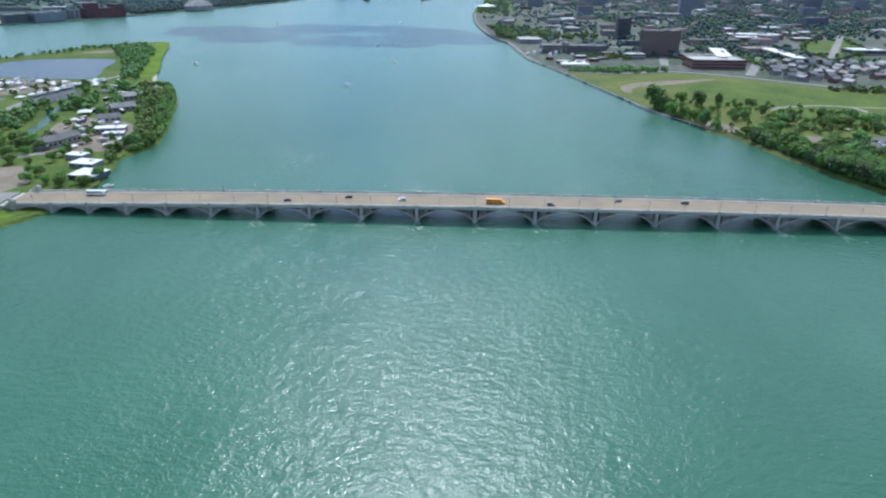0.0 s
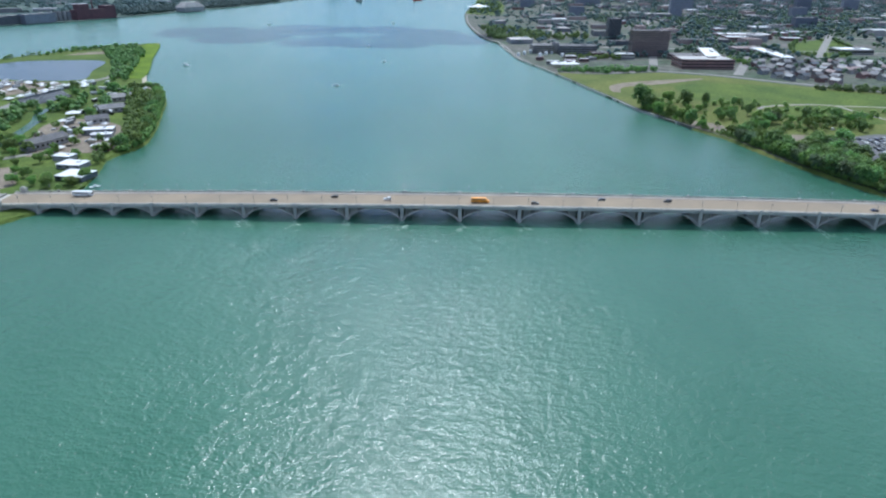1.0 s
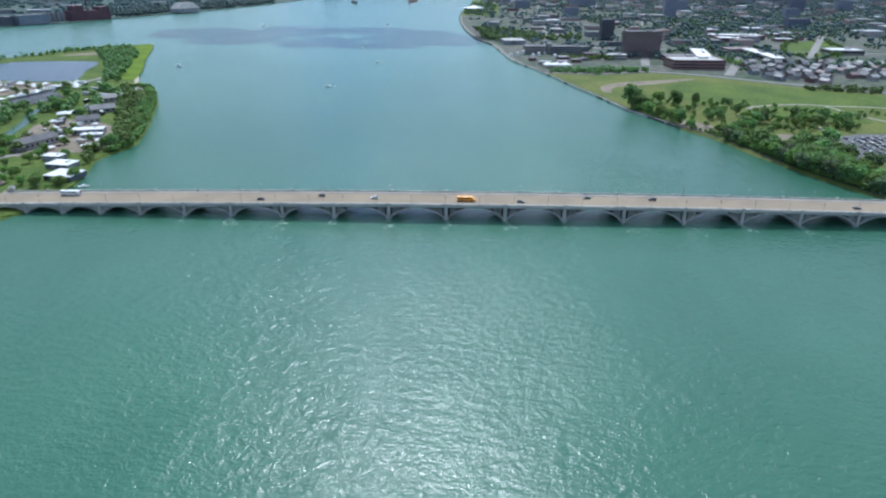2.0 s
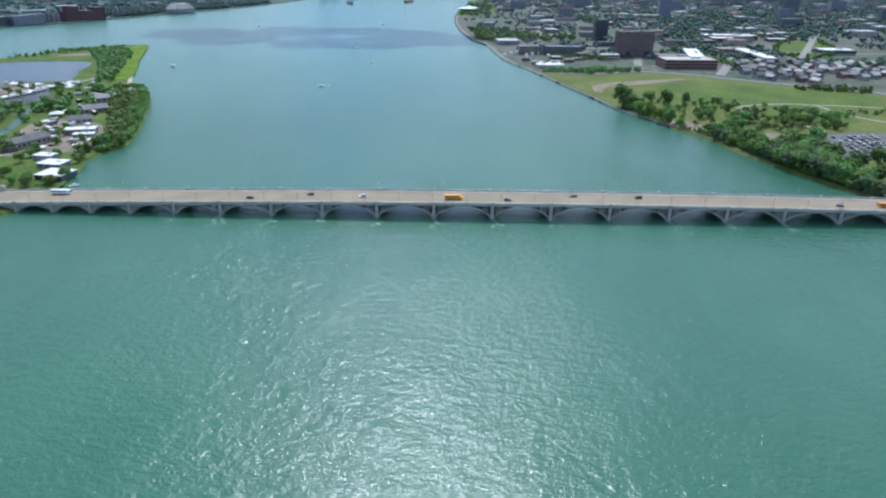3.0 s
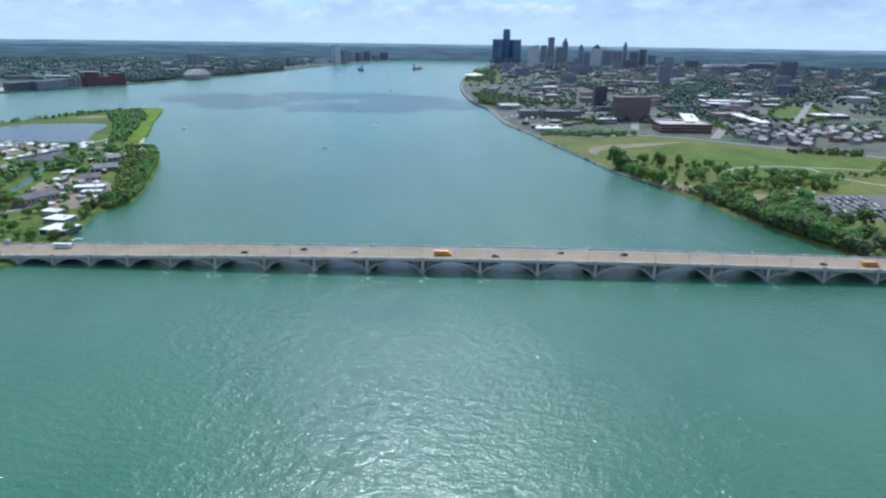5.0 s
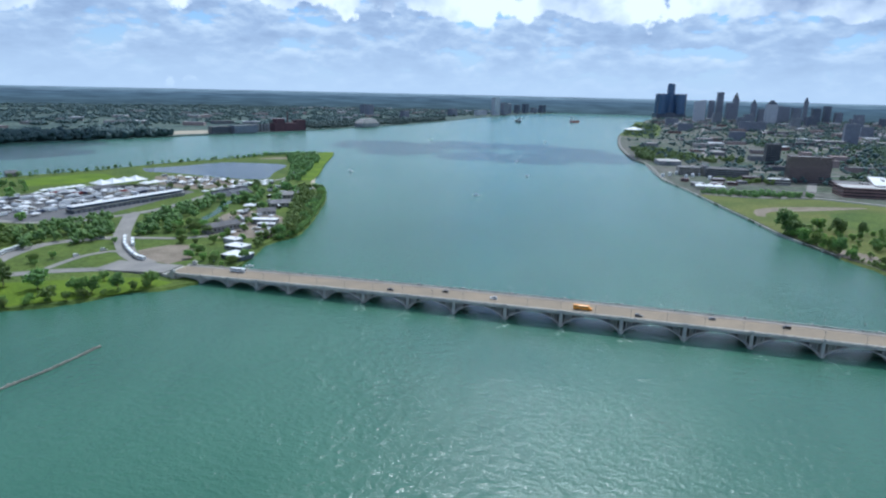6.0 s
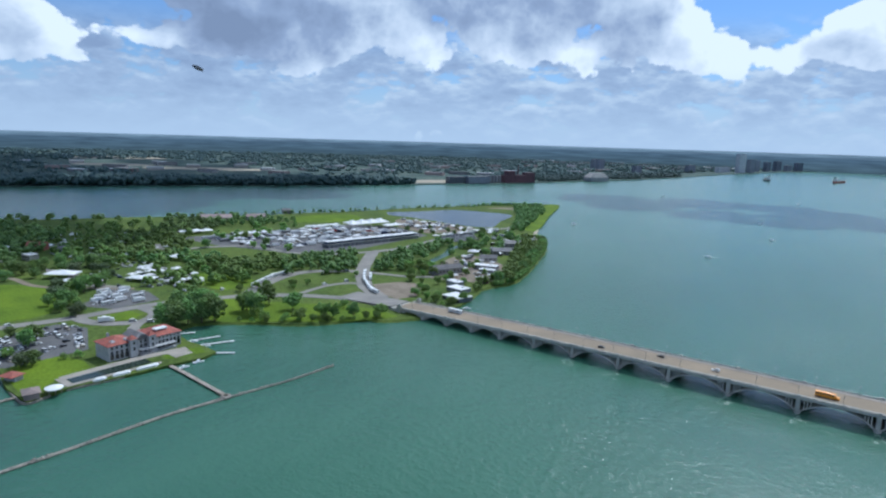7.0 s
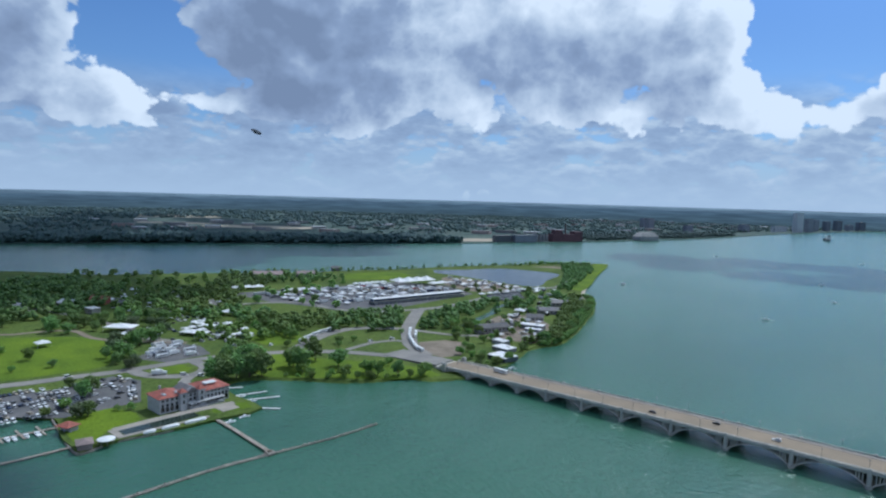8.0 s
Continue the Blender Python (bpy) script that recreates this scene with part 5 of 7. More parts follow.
for x, y in scatter([(-335, 480), (-372, 545), (-382, 585), (-362, 600), (-310, 570), (-280, 505)], 46, 5.5, rng):
    k = rng.random()
    if k < 0.45:
        park_car(rng.choice(("white", "silver", "black", "grey")), rng.choice(("saloon", "suv", "van")), x, y, rng.uniform(0, 180), LAND + 0.12, "vehicle parked in the dusty work yard", "vehicles in the yard")
    elif k < 0.75:
        trailer(x, y, rng.uniform(0, 180), rng.choice(("white", "silver", "grey", "beige")), "trailer standing in the work yard", rng.uniform(6, 11), group="trailers in the yard")
    else:
        marquee(x, y, rng.uniform(0, 90), rng.uniform(5, 8), rng.uniform(4, 6), 3.6, "small pale tent in the work yard", 1, group="tents in the yard")
rng = random.Random(45)
for x, y in scatter([(-380, 620), (-340, 630), (-330, 680), (-380, 770), (-440, 800), (-440, 760), (-400, 700)], 40, 7, rng):
    if rng.random() < 0.5:
        trailer(x, y, rng.uniform(0, 180), rng.choice(("white", "silver", "grey", "black")), "trailer among the trees", rng.uniform(6, 12), group="trailers among trees")
    else:
        park_car(rng.choice(("white", "silver", "black", "grey")), rng.choice(("suv", "van")), x, y, rng.uniform(0, 180), LAND + 0.05, "vehicle parked among trees", "vehicles among trees")
kiosk = thing("shelter", "small open shelter with a red roof on the lawn", "shelter", pose(-345, 102, LAND, 0, 0, 20))
part("back_wall", Geo().box(0, 1, 0, 8, 5, 3).box(0, -2.5, 0, 0.4, 0.4, 3), "stucco", kiosk)
part("roof", hip(-4.4, 4.4, -3.6, 3.6, 3.0, 2.0), "redtile", kiosk, "dull red hipped roof")
pav = thing("pavilion", "round pavilion half brown and half white at the point", "pavilion", pose(-311, 106, LAND, 0, 0, 75))
part("canopy", Geo().cyl(4, 0, 2.5, 2.8, 4.6, 4.6, 20).cyl(4, 0, 2.8, 3.8, 4.6, 0.6, 20), "canvas", pav)
part("house", Geo().box(-6.5, 0, 0, 7, 9, 3.0), "brownbrick", pav)
part("house_roof", hip(-10, -3, -4.5, 4.5, 3.0, 1.8), "brownbrick", pav, "brown roof")
for i in range(8):
    part("post", Geo().cyl(4 + 4 * math.cos(i * math.pi / 4), 4 * math.sin(i * math.pi / 4), 0, 2.5, 0.15, 0.15, 6), "timber", pav)
for x, y, w, d, rz, wall, roof, flat in ((-768, 190, 30, 14, 30, "paleclad", "paleclad", True), (-755, 232, 18, 12, 30, "paleclad", "whiteroof", False), (-757, 268, 20, 12, 40, "redtile", "redtile", False),
                                         (-722, 278, 16, 10, 20, "paleclad", "greyroof", False), (-838, 556, 46, 18, 66, "brownbrick", "brownbrick", False), (-812, 612, 30, 14, 66, "paleclad", "brownbrick", False),
                                         (-862, 552, 18, 12, 60, "paleclad", "greyroof", False), (-848, 706, 16, 10, 60, "paleclad", "greyroof", False), (-700, 240, 14, 10, 10, "paleclad", "whiteroof", True)):
    shed(x, y, rz, w, d, 6, wall, roof, "low park building among trees on the island", flat, name="park_building", category="building", wins=5)


def rows_of_cars(x0, y0, dx, dy, n, rz, seed, label, group, z=LAND + 0.12, fill=0.85, kinds=("saloon", "suv", "suv", "pickup", "van")):
    rng = random.Random(seed)
    for i in range(n):
        if rng.random() < fill:
            park_car(rng.choice(("white", "white", "white", "silver", "silver", "black", "grey", "dark blue", "beige")), rng.choice(kinds),
                     x0 + dx * i + rng.uniform(-0.2, 0.2), y0 + dy * i, rz + 180 * rng.randint(0, 1) + rng.uniform(-3, 3), z, label, group)


a = math.radians(104)
for k in range(7):
    ox, oy = -378 - k * 9.5, 100 + k * 1.5
    rows_of_cars(ox - 6, oy - 50, 0.3, 3.1, 24 if k < 4 else 28, 8, 50 + k, "parked car in the asphalt car park by the marina", "cars in the car park", fill=0.68)
rows_of_cars(-372, 150, -2.9, 1.0, 12, 100, 61, "parked car in the asphalt car park by the marina", "cars in the car park")
for i, (x, y, rz) in enumerate(((-506, 226, 20), (-480, 224, 30), (-467, 221, 30), (-464, 211, 25), (-478, 207, 20), (-455, 230, 25), (-490, 235, 30), (-487, 214, 20), (-495, 222, 30), (-470, 238, 25), (-500, 240, 25))):
    if i % 3:
        trailer(x, y, rz + 70, "white", "white box truck in the small car park", 7.5, True, group="trucks in the small car park")
    else:
        bus("white", pose(x, y, LAND + 0.12, 0, 0, rz + 70), "white coach in the small car park", 11)
rows_of_cars(-470, 200, -1.5, 2.8, 12, 150, 62, "parked car in the small car park", "cars in the small car park")
for i, (x, y, rz) in enumerate(((-434, 331, 118), (-440, 343, 115), (-446, 356, 110), (-451, 368, 100), (-453, 381, 95))):
    bus("white", pose(x, y, LAND + 0.15, 0, 0, rz), "white coach queuing on the curving loop road", 12, 3.3, group="queue of coaches")
for i, (x, y, rz) in enumerate(((-342, 391, 150), (-352, 398, 142), (-361, 405, 140), (-370, 412, 138), (-379, 420, 136), (-388, 430, 133), (-374, 424, 135), (-383, 434, 135), (-397, 440, 130), (-333, 387, 165))):
    bus("white", pose(x, y, LAND + 0.3, 0, 0, rz), "white coach queuing on the avenue", 9.5, 3.2, group="queue of coaches")
for x, y, rz in ((-416, 433, 60), (-389, 377, 90), (-383, 400, 70), (-440, 300, 120), (-455, 137, 90), (-425, 190, 20), (-404, 200, 60), (-393, 208, 40)):
    park_car("white", "van", x, y, rz, LAND + 0.2, "white van on an island road", "vans on the roads")
trailer(-418, 186, 60, "white", "white box truck on the turning loop", 8, True)

# more cars in the upper half of the car park, and among the trees behind
rng = random.Random(64)
for x, y in scatter([(-437, 160), (-414, 170), (-368, 150), (-369, 116), (-432, 126)], 26, 5.0, rng):
    park_car(rng.choice(("white", "white", "silver", "black", "grey", "beige")), rng.choice(("saloon", "suv", "van")), x, y, rng.choice((8, 98)), LAND + 0.12, "parked car in the asphalt car park by the marina", "cars in the car park")
for x, y in scatter([(-760, 240), (-640, 260), (-600, 330), (-660, 420), (-740, 440), (-840, 400), (-860, 320)], 60, 12, rng):
    if rng.random() < 0.45:
        marquee(x, y, rng.uniform(0, 90), rng.uniform(5, 11), rng.uniform(5, 8), rng.uniform(3.6, 5), "small white tent among the island trees", 1, group="tents among trees")
    else:
        park_car(rng.choice(("white", "silver", "white", "grey", "beige")), rng.choice(("van", "suv")), x, y, rng.uniform(0, 180), LAND + 0.02, "vehicle parked among the island trees", "vehicles among trees")
for x, y in scatter([(-560, 275), (-500, 262), (-470, 300), (-500, 320), (-570, 320), (-600, 290)], 34, 7, rng):
    if rng.random() < 0.5:
        marquee(x, y, rng.uniform(0, 90), rng.uniform(5, 11), rng.uniform(5, 8), rng.uniform(3.6, 5), "small white tent on the lawn", 1, group="tents on the lawn")
    else:
        park_car(rng.choice(("white", "silver", "black", "dark blue")), rng.choice(("van", "suv", "saloon")), x, y, rng.uniform(0, 180), LAND + 0.08, "vehicle parked on the lawn", "vehicles on the lawn")
# ---- island trees ----
def shore_bushes(points, step, inset, kinds, s0, s1, seed, z=LAND, group="bushes along the water"):
    rng = random.Random(seed)
    line = smooth_line(points, step)
    for i, p in enumerate(line[:-1]):
        d = (line[i + 1] - p).normalized()
        k = inset * rng.uniform(0.4, 1.8)
        tree(rng.choice(kinds), p.x - d.y * k, p.y + d.x * k, rng.uniform(s0, s1), z, rng, group)


shore_bushes([(-252, 403), (-256, 425)], 6.0, 3, (5, 1), 0.6, 0.8, 70)
shore_bushes([(-267, 488), (-263, 511), (-276, 564), (-300, 631), (-324, 697), (-357, 762)], 6.5, 3.5, (5, 1, 5, 0), 0.75, 1.05, 71)
grove([(-530, 330), (-470, 312), (-445, 330), (-470, 370), (-540, 350)], 10, 9, (0, 1, 3), 0.6, 0.9, 15, group="scattered park trees")
grove([(-440, 310), (-420, 300), (-395, 330), (-405, 352), (-425, 340)], 4, 9, (3, 1), 0.6, 0.8, 16, group="scattered park trees")
grove([(-600, 210), (-660, 150), (-690, 220), (-640, 250)], 12, 11, (0, 2, 1), 0.7, 1.0, 17, group="scattered park trees")
shore_bushes([(-275, 326), (-292, 305), (-305, 287), (-330, 264), (-352, 246)], 8.5, -3.0, (5, 5, 3), 0.45, 0.85, 72)
far_grove([(-760, 330), (-700, 300), (-640, 300), (-600, 330), (-640, 400), (-720, 430), (-790, 420)], 60, 10, 9, 14, 13, "leaf_b", "open wood by the track")
far_grove([(-900, 560), (-800, 560), (-740, 470), (-800, 430), (-880, 500)], 60, 11, 8, 12, 14, "leaf_a", "trees round the park buildings")

for i, (x, y) in enumerate(((-374, 206), (-370, 214), (-367, 222), (-362, 230), (-358, 238), (-390, 228), (-384, 236), (-380, 246), (-377, 218), (-371, 242))):
    tree((6, 2, 6)[i % 3], x - 3, y + 2, 1.25 + 0.1 * (i % 2), group="tall trees by the boat club")
for i, (x, y, k, s) in enumerate(((-368, 274, 2, 0.85), (-357, 272, 0, 1.0), (-371, 298, 0, 0.95), (-343, 300, 0, 0.85), (-318, 285, 5, 1.3), (-313, 303, 1, 0.8), (-303, 306, 3, 1.15), (-292, 318, 6, 0.7),
                                  (-277, 333, 3, 0.95), (-348, 268, 5, 1.2), (-317, 332, 3, 0.6), (-335, 266, 5, 0.9), (-325, 277, 5, 0.8), (-300, 297, 5, 0.9), (-384, 285, 3, 0.9))):
    tree(k, x, y, s * 1.3, group="trees on the shore lawn")
far_grove([(-998, 220), (-969, 304), (-830, 330), (-701, 240), (-690, 120), (-900, 60)], 170, 11, 12, 17, 1, "leaf_a", "dense dark wood on the island")
far_grove([(-1060, 335), (-900, 545), (-850, 560), (-700, 420), (-640, 300), (-746, 240)], 84, 15, 9, 14, 2, "leaf_b", "green wood with small clearings on the island")
grove([(-634, 248), (-629, 291), (-560, 262), (-489, 215), (-469, 190), (-459, 172), (-487, 174), (-560, 210)], 26, 9, (0, 1, 2, 4), 0.7, 1.05, 3, group="trees by the small car park", keep_off=([(-600, 215), (-540, 210), (-530, 255), (-590, 260)], [(-514, 195), (-447, 195), (-447, 253), (-514, 253)]))
far_grove([(-566, 360), (-512, 436), (-475, 406), (-465, 324), (-510, 345)], 34, 8, 8, 13, 4, "leaf_b", "clump of trees behind the loop road")
far_grove([(-640, 330), (-600, 300), (-540, 330), (-560, 380), (-620, 370)], 20, 10, 8, 13, 5, "leaf_a", "trees behind the white tents")
far_grove([(-503, 421), (-486, 512), (-455, 488), (-410, 430), (-440, 370)], 44, 8, 9, 13, 6, "leaf_a", "clump of trees behind the loop road", keep_off=([(-447, 350), (-425, 350), (-425, 420), (-447, 420)],))
far_grove([(-437, 515), (-449, 565), (-445, 661), (-422, 600), (-405, 530), (-375, 470), (-400, 455)], 46, 8, 9, 13, 7, "leaf_a", "trees along the canal", keep_off=([(-395, 440), (-372, 440), (-372, 465), (-395, 465)],))
grove([(-395, 490), (-360, 470), (-345, 455), (-310, 455), (-330, 470), (-350, 500), (-375, 520)], 14, 8, (1, 3, 1), 0.7, 1.0, 8, group="trees by the yard")
far_grove([(-266, 452), (-276, 495), (-272, 540), (-304, 625), (-335, 700), (-376, 766), (-402, 790), (-383, 745), (-345, 660), (-310, 590), (-288, 530), (-286, 481)], 90, 6.5, 7, 11, 9, "leaf_b", "bright trees along the river bank")
far_grove([(-420, 810), (-450, 830), (-530, 985), (-640, 1165), (-600, 1215), (-545, 1130), (-480, 960)], 130, 7.5, 7, 11, 10, "leaf_a", "trees at the tip of the island")
far_grove([(-690, 1060), (-660, 1150), (-630, 1190), (-600, 1215), (-620, 1215), (-672, 1165)], 30, 8, 6, 10, 11, "leaf_a", "trees behind the pond at the tip")
rng = random.Random(300)
row = [(p.x + 9 + rng.uniform(-2, 8), p.y, rng.uniform(6, 12), rng.uniform(3.2, 5.2)) for p in smooth_line([(-925, 548), (-893, 612), (-858, 672), (-834, 730), (-800, 810), (-767, 940), (-735, 1005), (-712, 1068)], 11.0) if rng.random() < 0.8]
wood("wood", row, "leaf_a", "row of trees on the far shore of the island", 12, 14)
for i, (x, y, s) in enumerate(((-300, 404, 0.75), (-284, 402, 0.7), (-272, 398, 0.75), (-262, 394, 0.65), (-300, 420, 0.8), (-312, 426, 0.7), (-262, 405, 0.6), (-291, 412, 0.7), (-278, 408, 0.75), (-325, 446, 0.7), (-340, 447, 0.8))):
    tree((1, 3, 1, 5)[i % 4], x, y, s, group="bright trees beside the bridge")
for i, (x, y, k, s) in enumerate(((-430, 130, 0, 0.6), (-383, 112, 3, 0.9), (-362, 112, 4, 0.8), (-404, 136, 0, 0.9), (-398, 128, 2, 0.8), (-376, 99, 3, 0.7), (-359, 135, 5, 0.7), (-355, 142, 5, 0.8), (-361, 118, 2, 0.7),
                                  (-620, 175, 2, 0.9), (-608, 186, 0, 0.9), (-679, 150, 0, 1.0), (-526, 132, 3, 1.1), (-492, 138, 0, 0.5), (-496, 112, 3, 0.6), (-560, 120, 3, 0.8), (-447, 178, 4, 0.7), (-455, 184, 4, 0.75),
                                  (-398, 640, 2, 0.9), (-359, 613, 0, 0.8), (-406, 655, 0, 0.9), (-295, 474, 1, 0.6), (-314, 470, 1, 0.7), (-405, 751, 2, 0.8), (-461, 763, 2, 0.7), (-436, 720, 0, 0.8), (-446, 735, 2, 0.8),
                                  (-404, 352, 3, 0.8), (-396, 345, 3, 0.6), (-400, 365, 3, 0.7), (-395, 425, 3, 0.6), (-600, 470, 0, 0.8), (-640, 410, 0, 0.9), (-655, 480, 2, 0.8))):
    tree(k, x, y, s, group="scattered park trees")


def shore_wood(points, step, inset, h0, h1, seed, label, z=LAND):
    """A close line of bushes and low trees along the water, inset to the left of a line."""
    rng = random.Random(seed)
    line = smooth_line(points, step)
    spots = []
    for i, p in enumerate(line[:-1]):
        d = (line[i + 1] - p).normalized()
        k, h = inset + rng.uniform(-1.5, 1.5), rng.uniform(h0, h1)
        spots.append((p.x - d.y * k, p.y + d.x * k, h, h * rng.uniform(0.42, 0.6)))
    return wood("wood", spots, "leaf_b", label, seed, 22, z)


for poly, n, gap, h0, h1, seed, leaf, label in (
        ([(-470, 620), (-405, 500), (-385, 600), (-345, 640), (-365, 720), (-400, 790), (-440, 800), (-430, 700)], 34, 9, 8, 13, 18, "leaf_a", "leafy trees between the sheds"),
        ([(-360, 600), (-300, 560), (-285, 500), (-330, 470), (-375, 520)], 12, 13, 7, 10, 19, "leaf_b", "bright trees round the work yard"),
        ([(-880, 560), (-800, 640), (-740, 640), (-735, 560), (-800, 520)], 40, 10, 9, 13, 20, "leaf_a", "leafy trees round the brown park building"),
        ([(-700, 450), (-560, 440), (-545, 470), (-640, 470), (-700, 640), (-730, 560)], 16, 13, 9, 13, 22, "leaf_b", "trees at the paddock edge"),
        ([(-560, 690), (-500, 700), (-470, 790), (-490, 800), (-560, 740)], 8, 12, 8, 12, 23, "leaf_a", "trees beside the pond yard"),
        ([(-610, 320), (-500, 262), (-445, 262), (-440, 330), (-520, 350), (-600, 350)], 24, 13, 9, 14, 24, "leaf_b", "scattered trees round the white tents"),
        ([(-745, 266), (-637, 238), (-600, 300), (-671, 386), (-760, 350)], 20, 13, 10, 15, 25, "leaf_b", "scattered trees along the park road"),
        ([(-690, 200), (-640, 60), (-760, 60), (-800, 140)], 20, 15, 12, 17, 26, "leaf_a", "dark trees behind the playing field")):
    far_grove(poly, n, gap, h0, h1, seed, leaf, label)
shore_wood([(-266, 490), (-262, 511), (-275, 564), (-299, 631), (-323, 697), (-356, 762), (-390, 800)], 4.5, 0.5, 4.5, 8.0, 73, "bright bushes hanging over the island shore")
rng = random.Random(65)
for x, y in scatter([(-640, 300), (-566, 237), (-500, 240), (-450, 262), (-470, 300), (-560, 330)], 60, 5.5, rng) + scatter([(-680, 300), (-640, 300), (-600, 340), (-640, 400), (-690, 390)], 26, 8, rng):
    park_car(rng.choice(("white", "white", "silver", "black", "grey", "dark blue")), rng.choice(("van", "suv", "saloon", "pickup")), x, y, rng.choice((25, 115)) + rng.uniform(-8, 8), LAND + 0.08, "vehicle parked on the grass among trees", "vehicles on the lawn")


# ---- the city bank ----
CITY = LAND + 0.4
patch("meadow", [(338, 400), (314, 418), (301, 442), (290, 473), (283, 495), (275, 529), (265, 570), (246, 612), (213, 702), (199, 770), (183, 839), (158, 955), (227, 945), (319, 972), (393, 941), (453, 891),
                 (495, 853), (560, 820), (640, 760), (640, 560), (520, 420)], "meadow", "rough grassy park along the river", "meadow", z=CITY, ring=False)
patch("lawn", [(300, 735), (358, 722), (411, 741), (447, 737), (500, 720), (560, 790), (470, 850), (380, 880), (300, 850)], "grass", "greener grass in the park", "lawn", z=CITY)
patch("lawn", [(360, 712), (411, 728), (444, 722), (446, 693), (450, 640), (380, 640), (350, 680)], "grass", "green grass inside the path", "lawn", z=CITY)
patch("dirt", [(207, 800), (213, 845), (255, 882), (360, 922), (364, 916), (290, 868), (230, 838), (216, 798)], "dirt", "bare sandy track across the meadow", "dirt", z=CITY)
patch("dirt", [(252, 640), (275, 622), (268, 592), (250, 596), (240, 615)], "dirt", "patch of bare sand by the shore", "dirt", z=CITY)
patch("dirt", [(300, 548), (316, 582), (342, 582), (330, 546), (302, 528)], "dirt", "bare gravel clearing among trees", "dirt", z=CITY)
patch("car_park", [(366, 575), (410, 592), (470, 590), (470, 500), (356, 492), (343, 507)], "lot", "pale asphalt car park beside the park", "car park", z=CITY, ring=False)
patch("lawn", [(655, 1262), (743, 1432), (874, 1522), (800, 1290), (690, 1185)], "grass", "green sports field among buildings", "lawn", z=CITY)
patch("lawn", [(40, 2290), (165, 2330), (215, 3280), (120, 3560), (90, 3000), (42, 2420)], "grass", "green riverside park", "lawn", z=CITY)
road([(345, 690), (358, 717), (411, 735), (447, 730), (454, 690), (470, 650), (520, 605)], 4.5, "pale winding park path", "walkway", CITY, "path")
road([(447, 730), (500, 725), (560, 700)], 4.0, "pale gravel park path", "walkway", CITY, "path")
road([(165, 965), (227, 957), (319, 985), (393, 955), (460, 905), (560, 835), (760, 700)], 10, "pale road behind the park", "asphalt", CITY)
for x0, y0, x1, y1 in ((430, 960, 900, 1900), (330, 1050, 700, 2400), (200, 1250, 420, 3200), (560, 1000, 1500, 2600), (150, 1320, 1200, 1250), (110, 1600, 1500, 1560), (90, 2050, 1700, 1950), (120, 2600, 2000, 2450)):
    road([(x0, y0), ((x0 + x1) / 2, (y0 + y1) / 2), (x1, y1)], 14, "city street", "asphalt", CITY, "street")
structure("riverbank_slope", bank([(346, 354), (330, 385), (312, 412), (299, 440), (288, 471), (281, 493), (272, 527), (262, 569), (243, 610)], 4.5, -0.8, CITY + 0.02, 6), "meadow", "sloping overgrown bank down to the water", "riverbank", True)
structure("seawall", ribbon([(243, 610), (210, 700), (196, 768), (180, 837), (149, 980), (127, 1063), (112, 1138), (95, 1351)],
                            1.0, -1.2, CITY + 0.06, 10), "concrete", "pale concrete edge of the city bank", "sea wall", True)
structure("riverwalk", ribbon([(130, 1068), (116, 1140), (100, 1352), (72, 1472), (46, 1760), (38, 2030), (44, 2400)], 4, LAND, CITY + 0.2, 20), "asphalt", "pale paved river walk", "promenade", True)


def banded(name, wall, glass, step, share, rough=0.4):
    """A facade with a ribbon window on every storey."""
    m = bpy.data.materials.new(name)
    m.use_nodes = True
    nt = m.node_tree
    N, L = nt.nodes.new, nt.links.new
    p = nt.nodes["Principled BSDF"]
    p.inputs["Roughness"].default_value = rough
    sep, n = N("ShaderNodeSeparateXYZ"), N("ShaderNodeTexNoise")
    pos = N("ShaderNodeTexCoord").outputs["Object"]
    L(pos, sep.inputs[0])
    L(pos, n.inputs["Vector"])
    n.inputs["Scale"].default_value = 0.08
    mo, gt = N("ShaderNodeMath"), N("ShaderNodeMath")
    mo.operation, mo.inputs[1].default_value = "MODULO", step
    gt.operation, gt.inputs[1].default_value = "GREATER_THAN", step * (1 - share)
    L(sep.outputs[2], mo.inputs[0])
    L(mo.outputs[0], gt.inputs[0])
    mix, hv, mr = N("ShaderNodeMix"), N("ShaderNodeHueSaturation"), N("ShaderNodeMapRange")
    mix.data_type = "RGBA"
    mix.inputs[6].default_value, mix.inputs[7].default_value = (*wall, 1), (*glass, 1)
    L(gt.outputs[0], mix.inputs[0])
    mr.inputs["To Min"].default_value, mr.inputs["To Max"].default_value = 0.7, 1.3
    L(n.outputs["Fac"], mr.inputs["Value"])
    L(mr.outputs[0], hv.inputs["Value"])
    L(mix.outputs[2], hv.inputs["Color"])
    L(hv.outputs[0], p.inputs["Base Color"])
    return m


# tower colours shifted to blue-grey, with the distance haze put into them
M["tower_stone"] = banded("hazed_stone_tower_front", (0.24, 0.25, 0.27), (0.10, 0.12, 0.15), 3.8, 0.4)
M["tower_brown"] = banded("hazed_brown_tower_front", (0.19, 0.20, 0.235), (0.115, 0.135, 0.18), 3.8, 0.4)
M["tower_white"] = banded("white_tower_front", (0.50, 0.51, 0.54), (0.24, 0.27, 0.32), 3.8, 0.4)
M["tower_dark"] = banded("dark_tower_front", (0.12, 0.135, 0.17), (0.07, 0.085, 0.12), 3.8, 0.5)
M["tower_glass"] = banded("blue_glass_tower_front", (0.09, 0.15, 0.25), (0.055, 0.105, 0.20), 4.0, 0.7, 0.25)


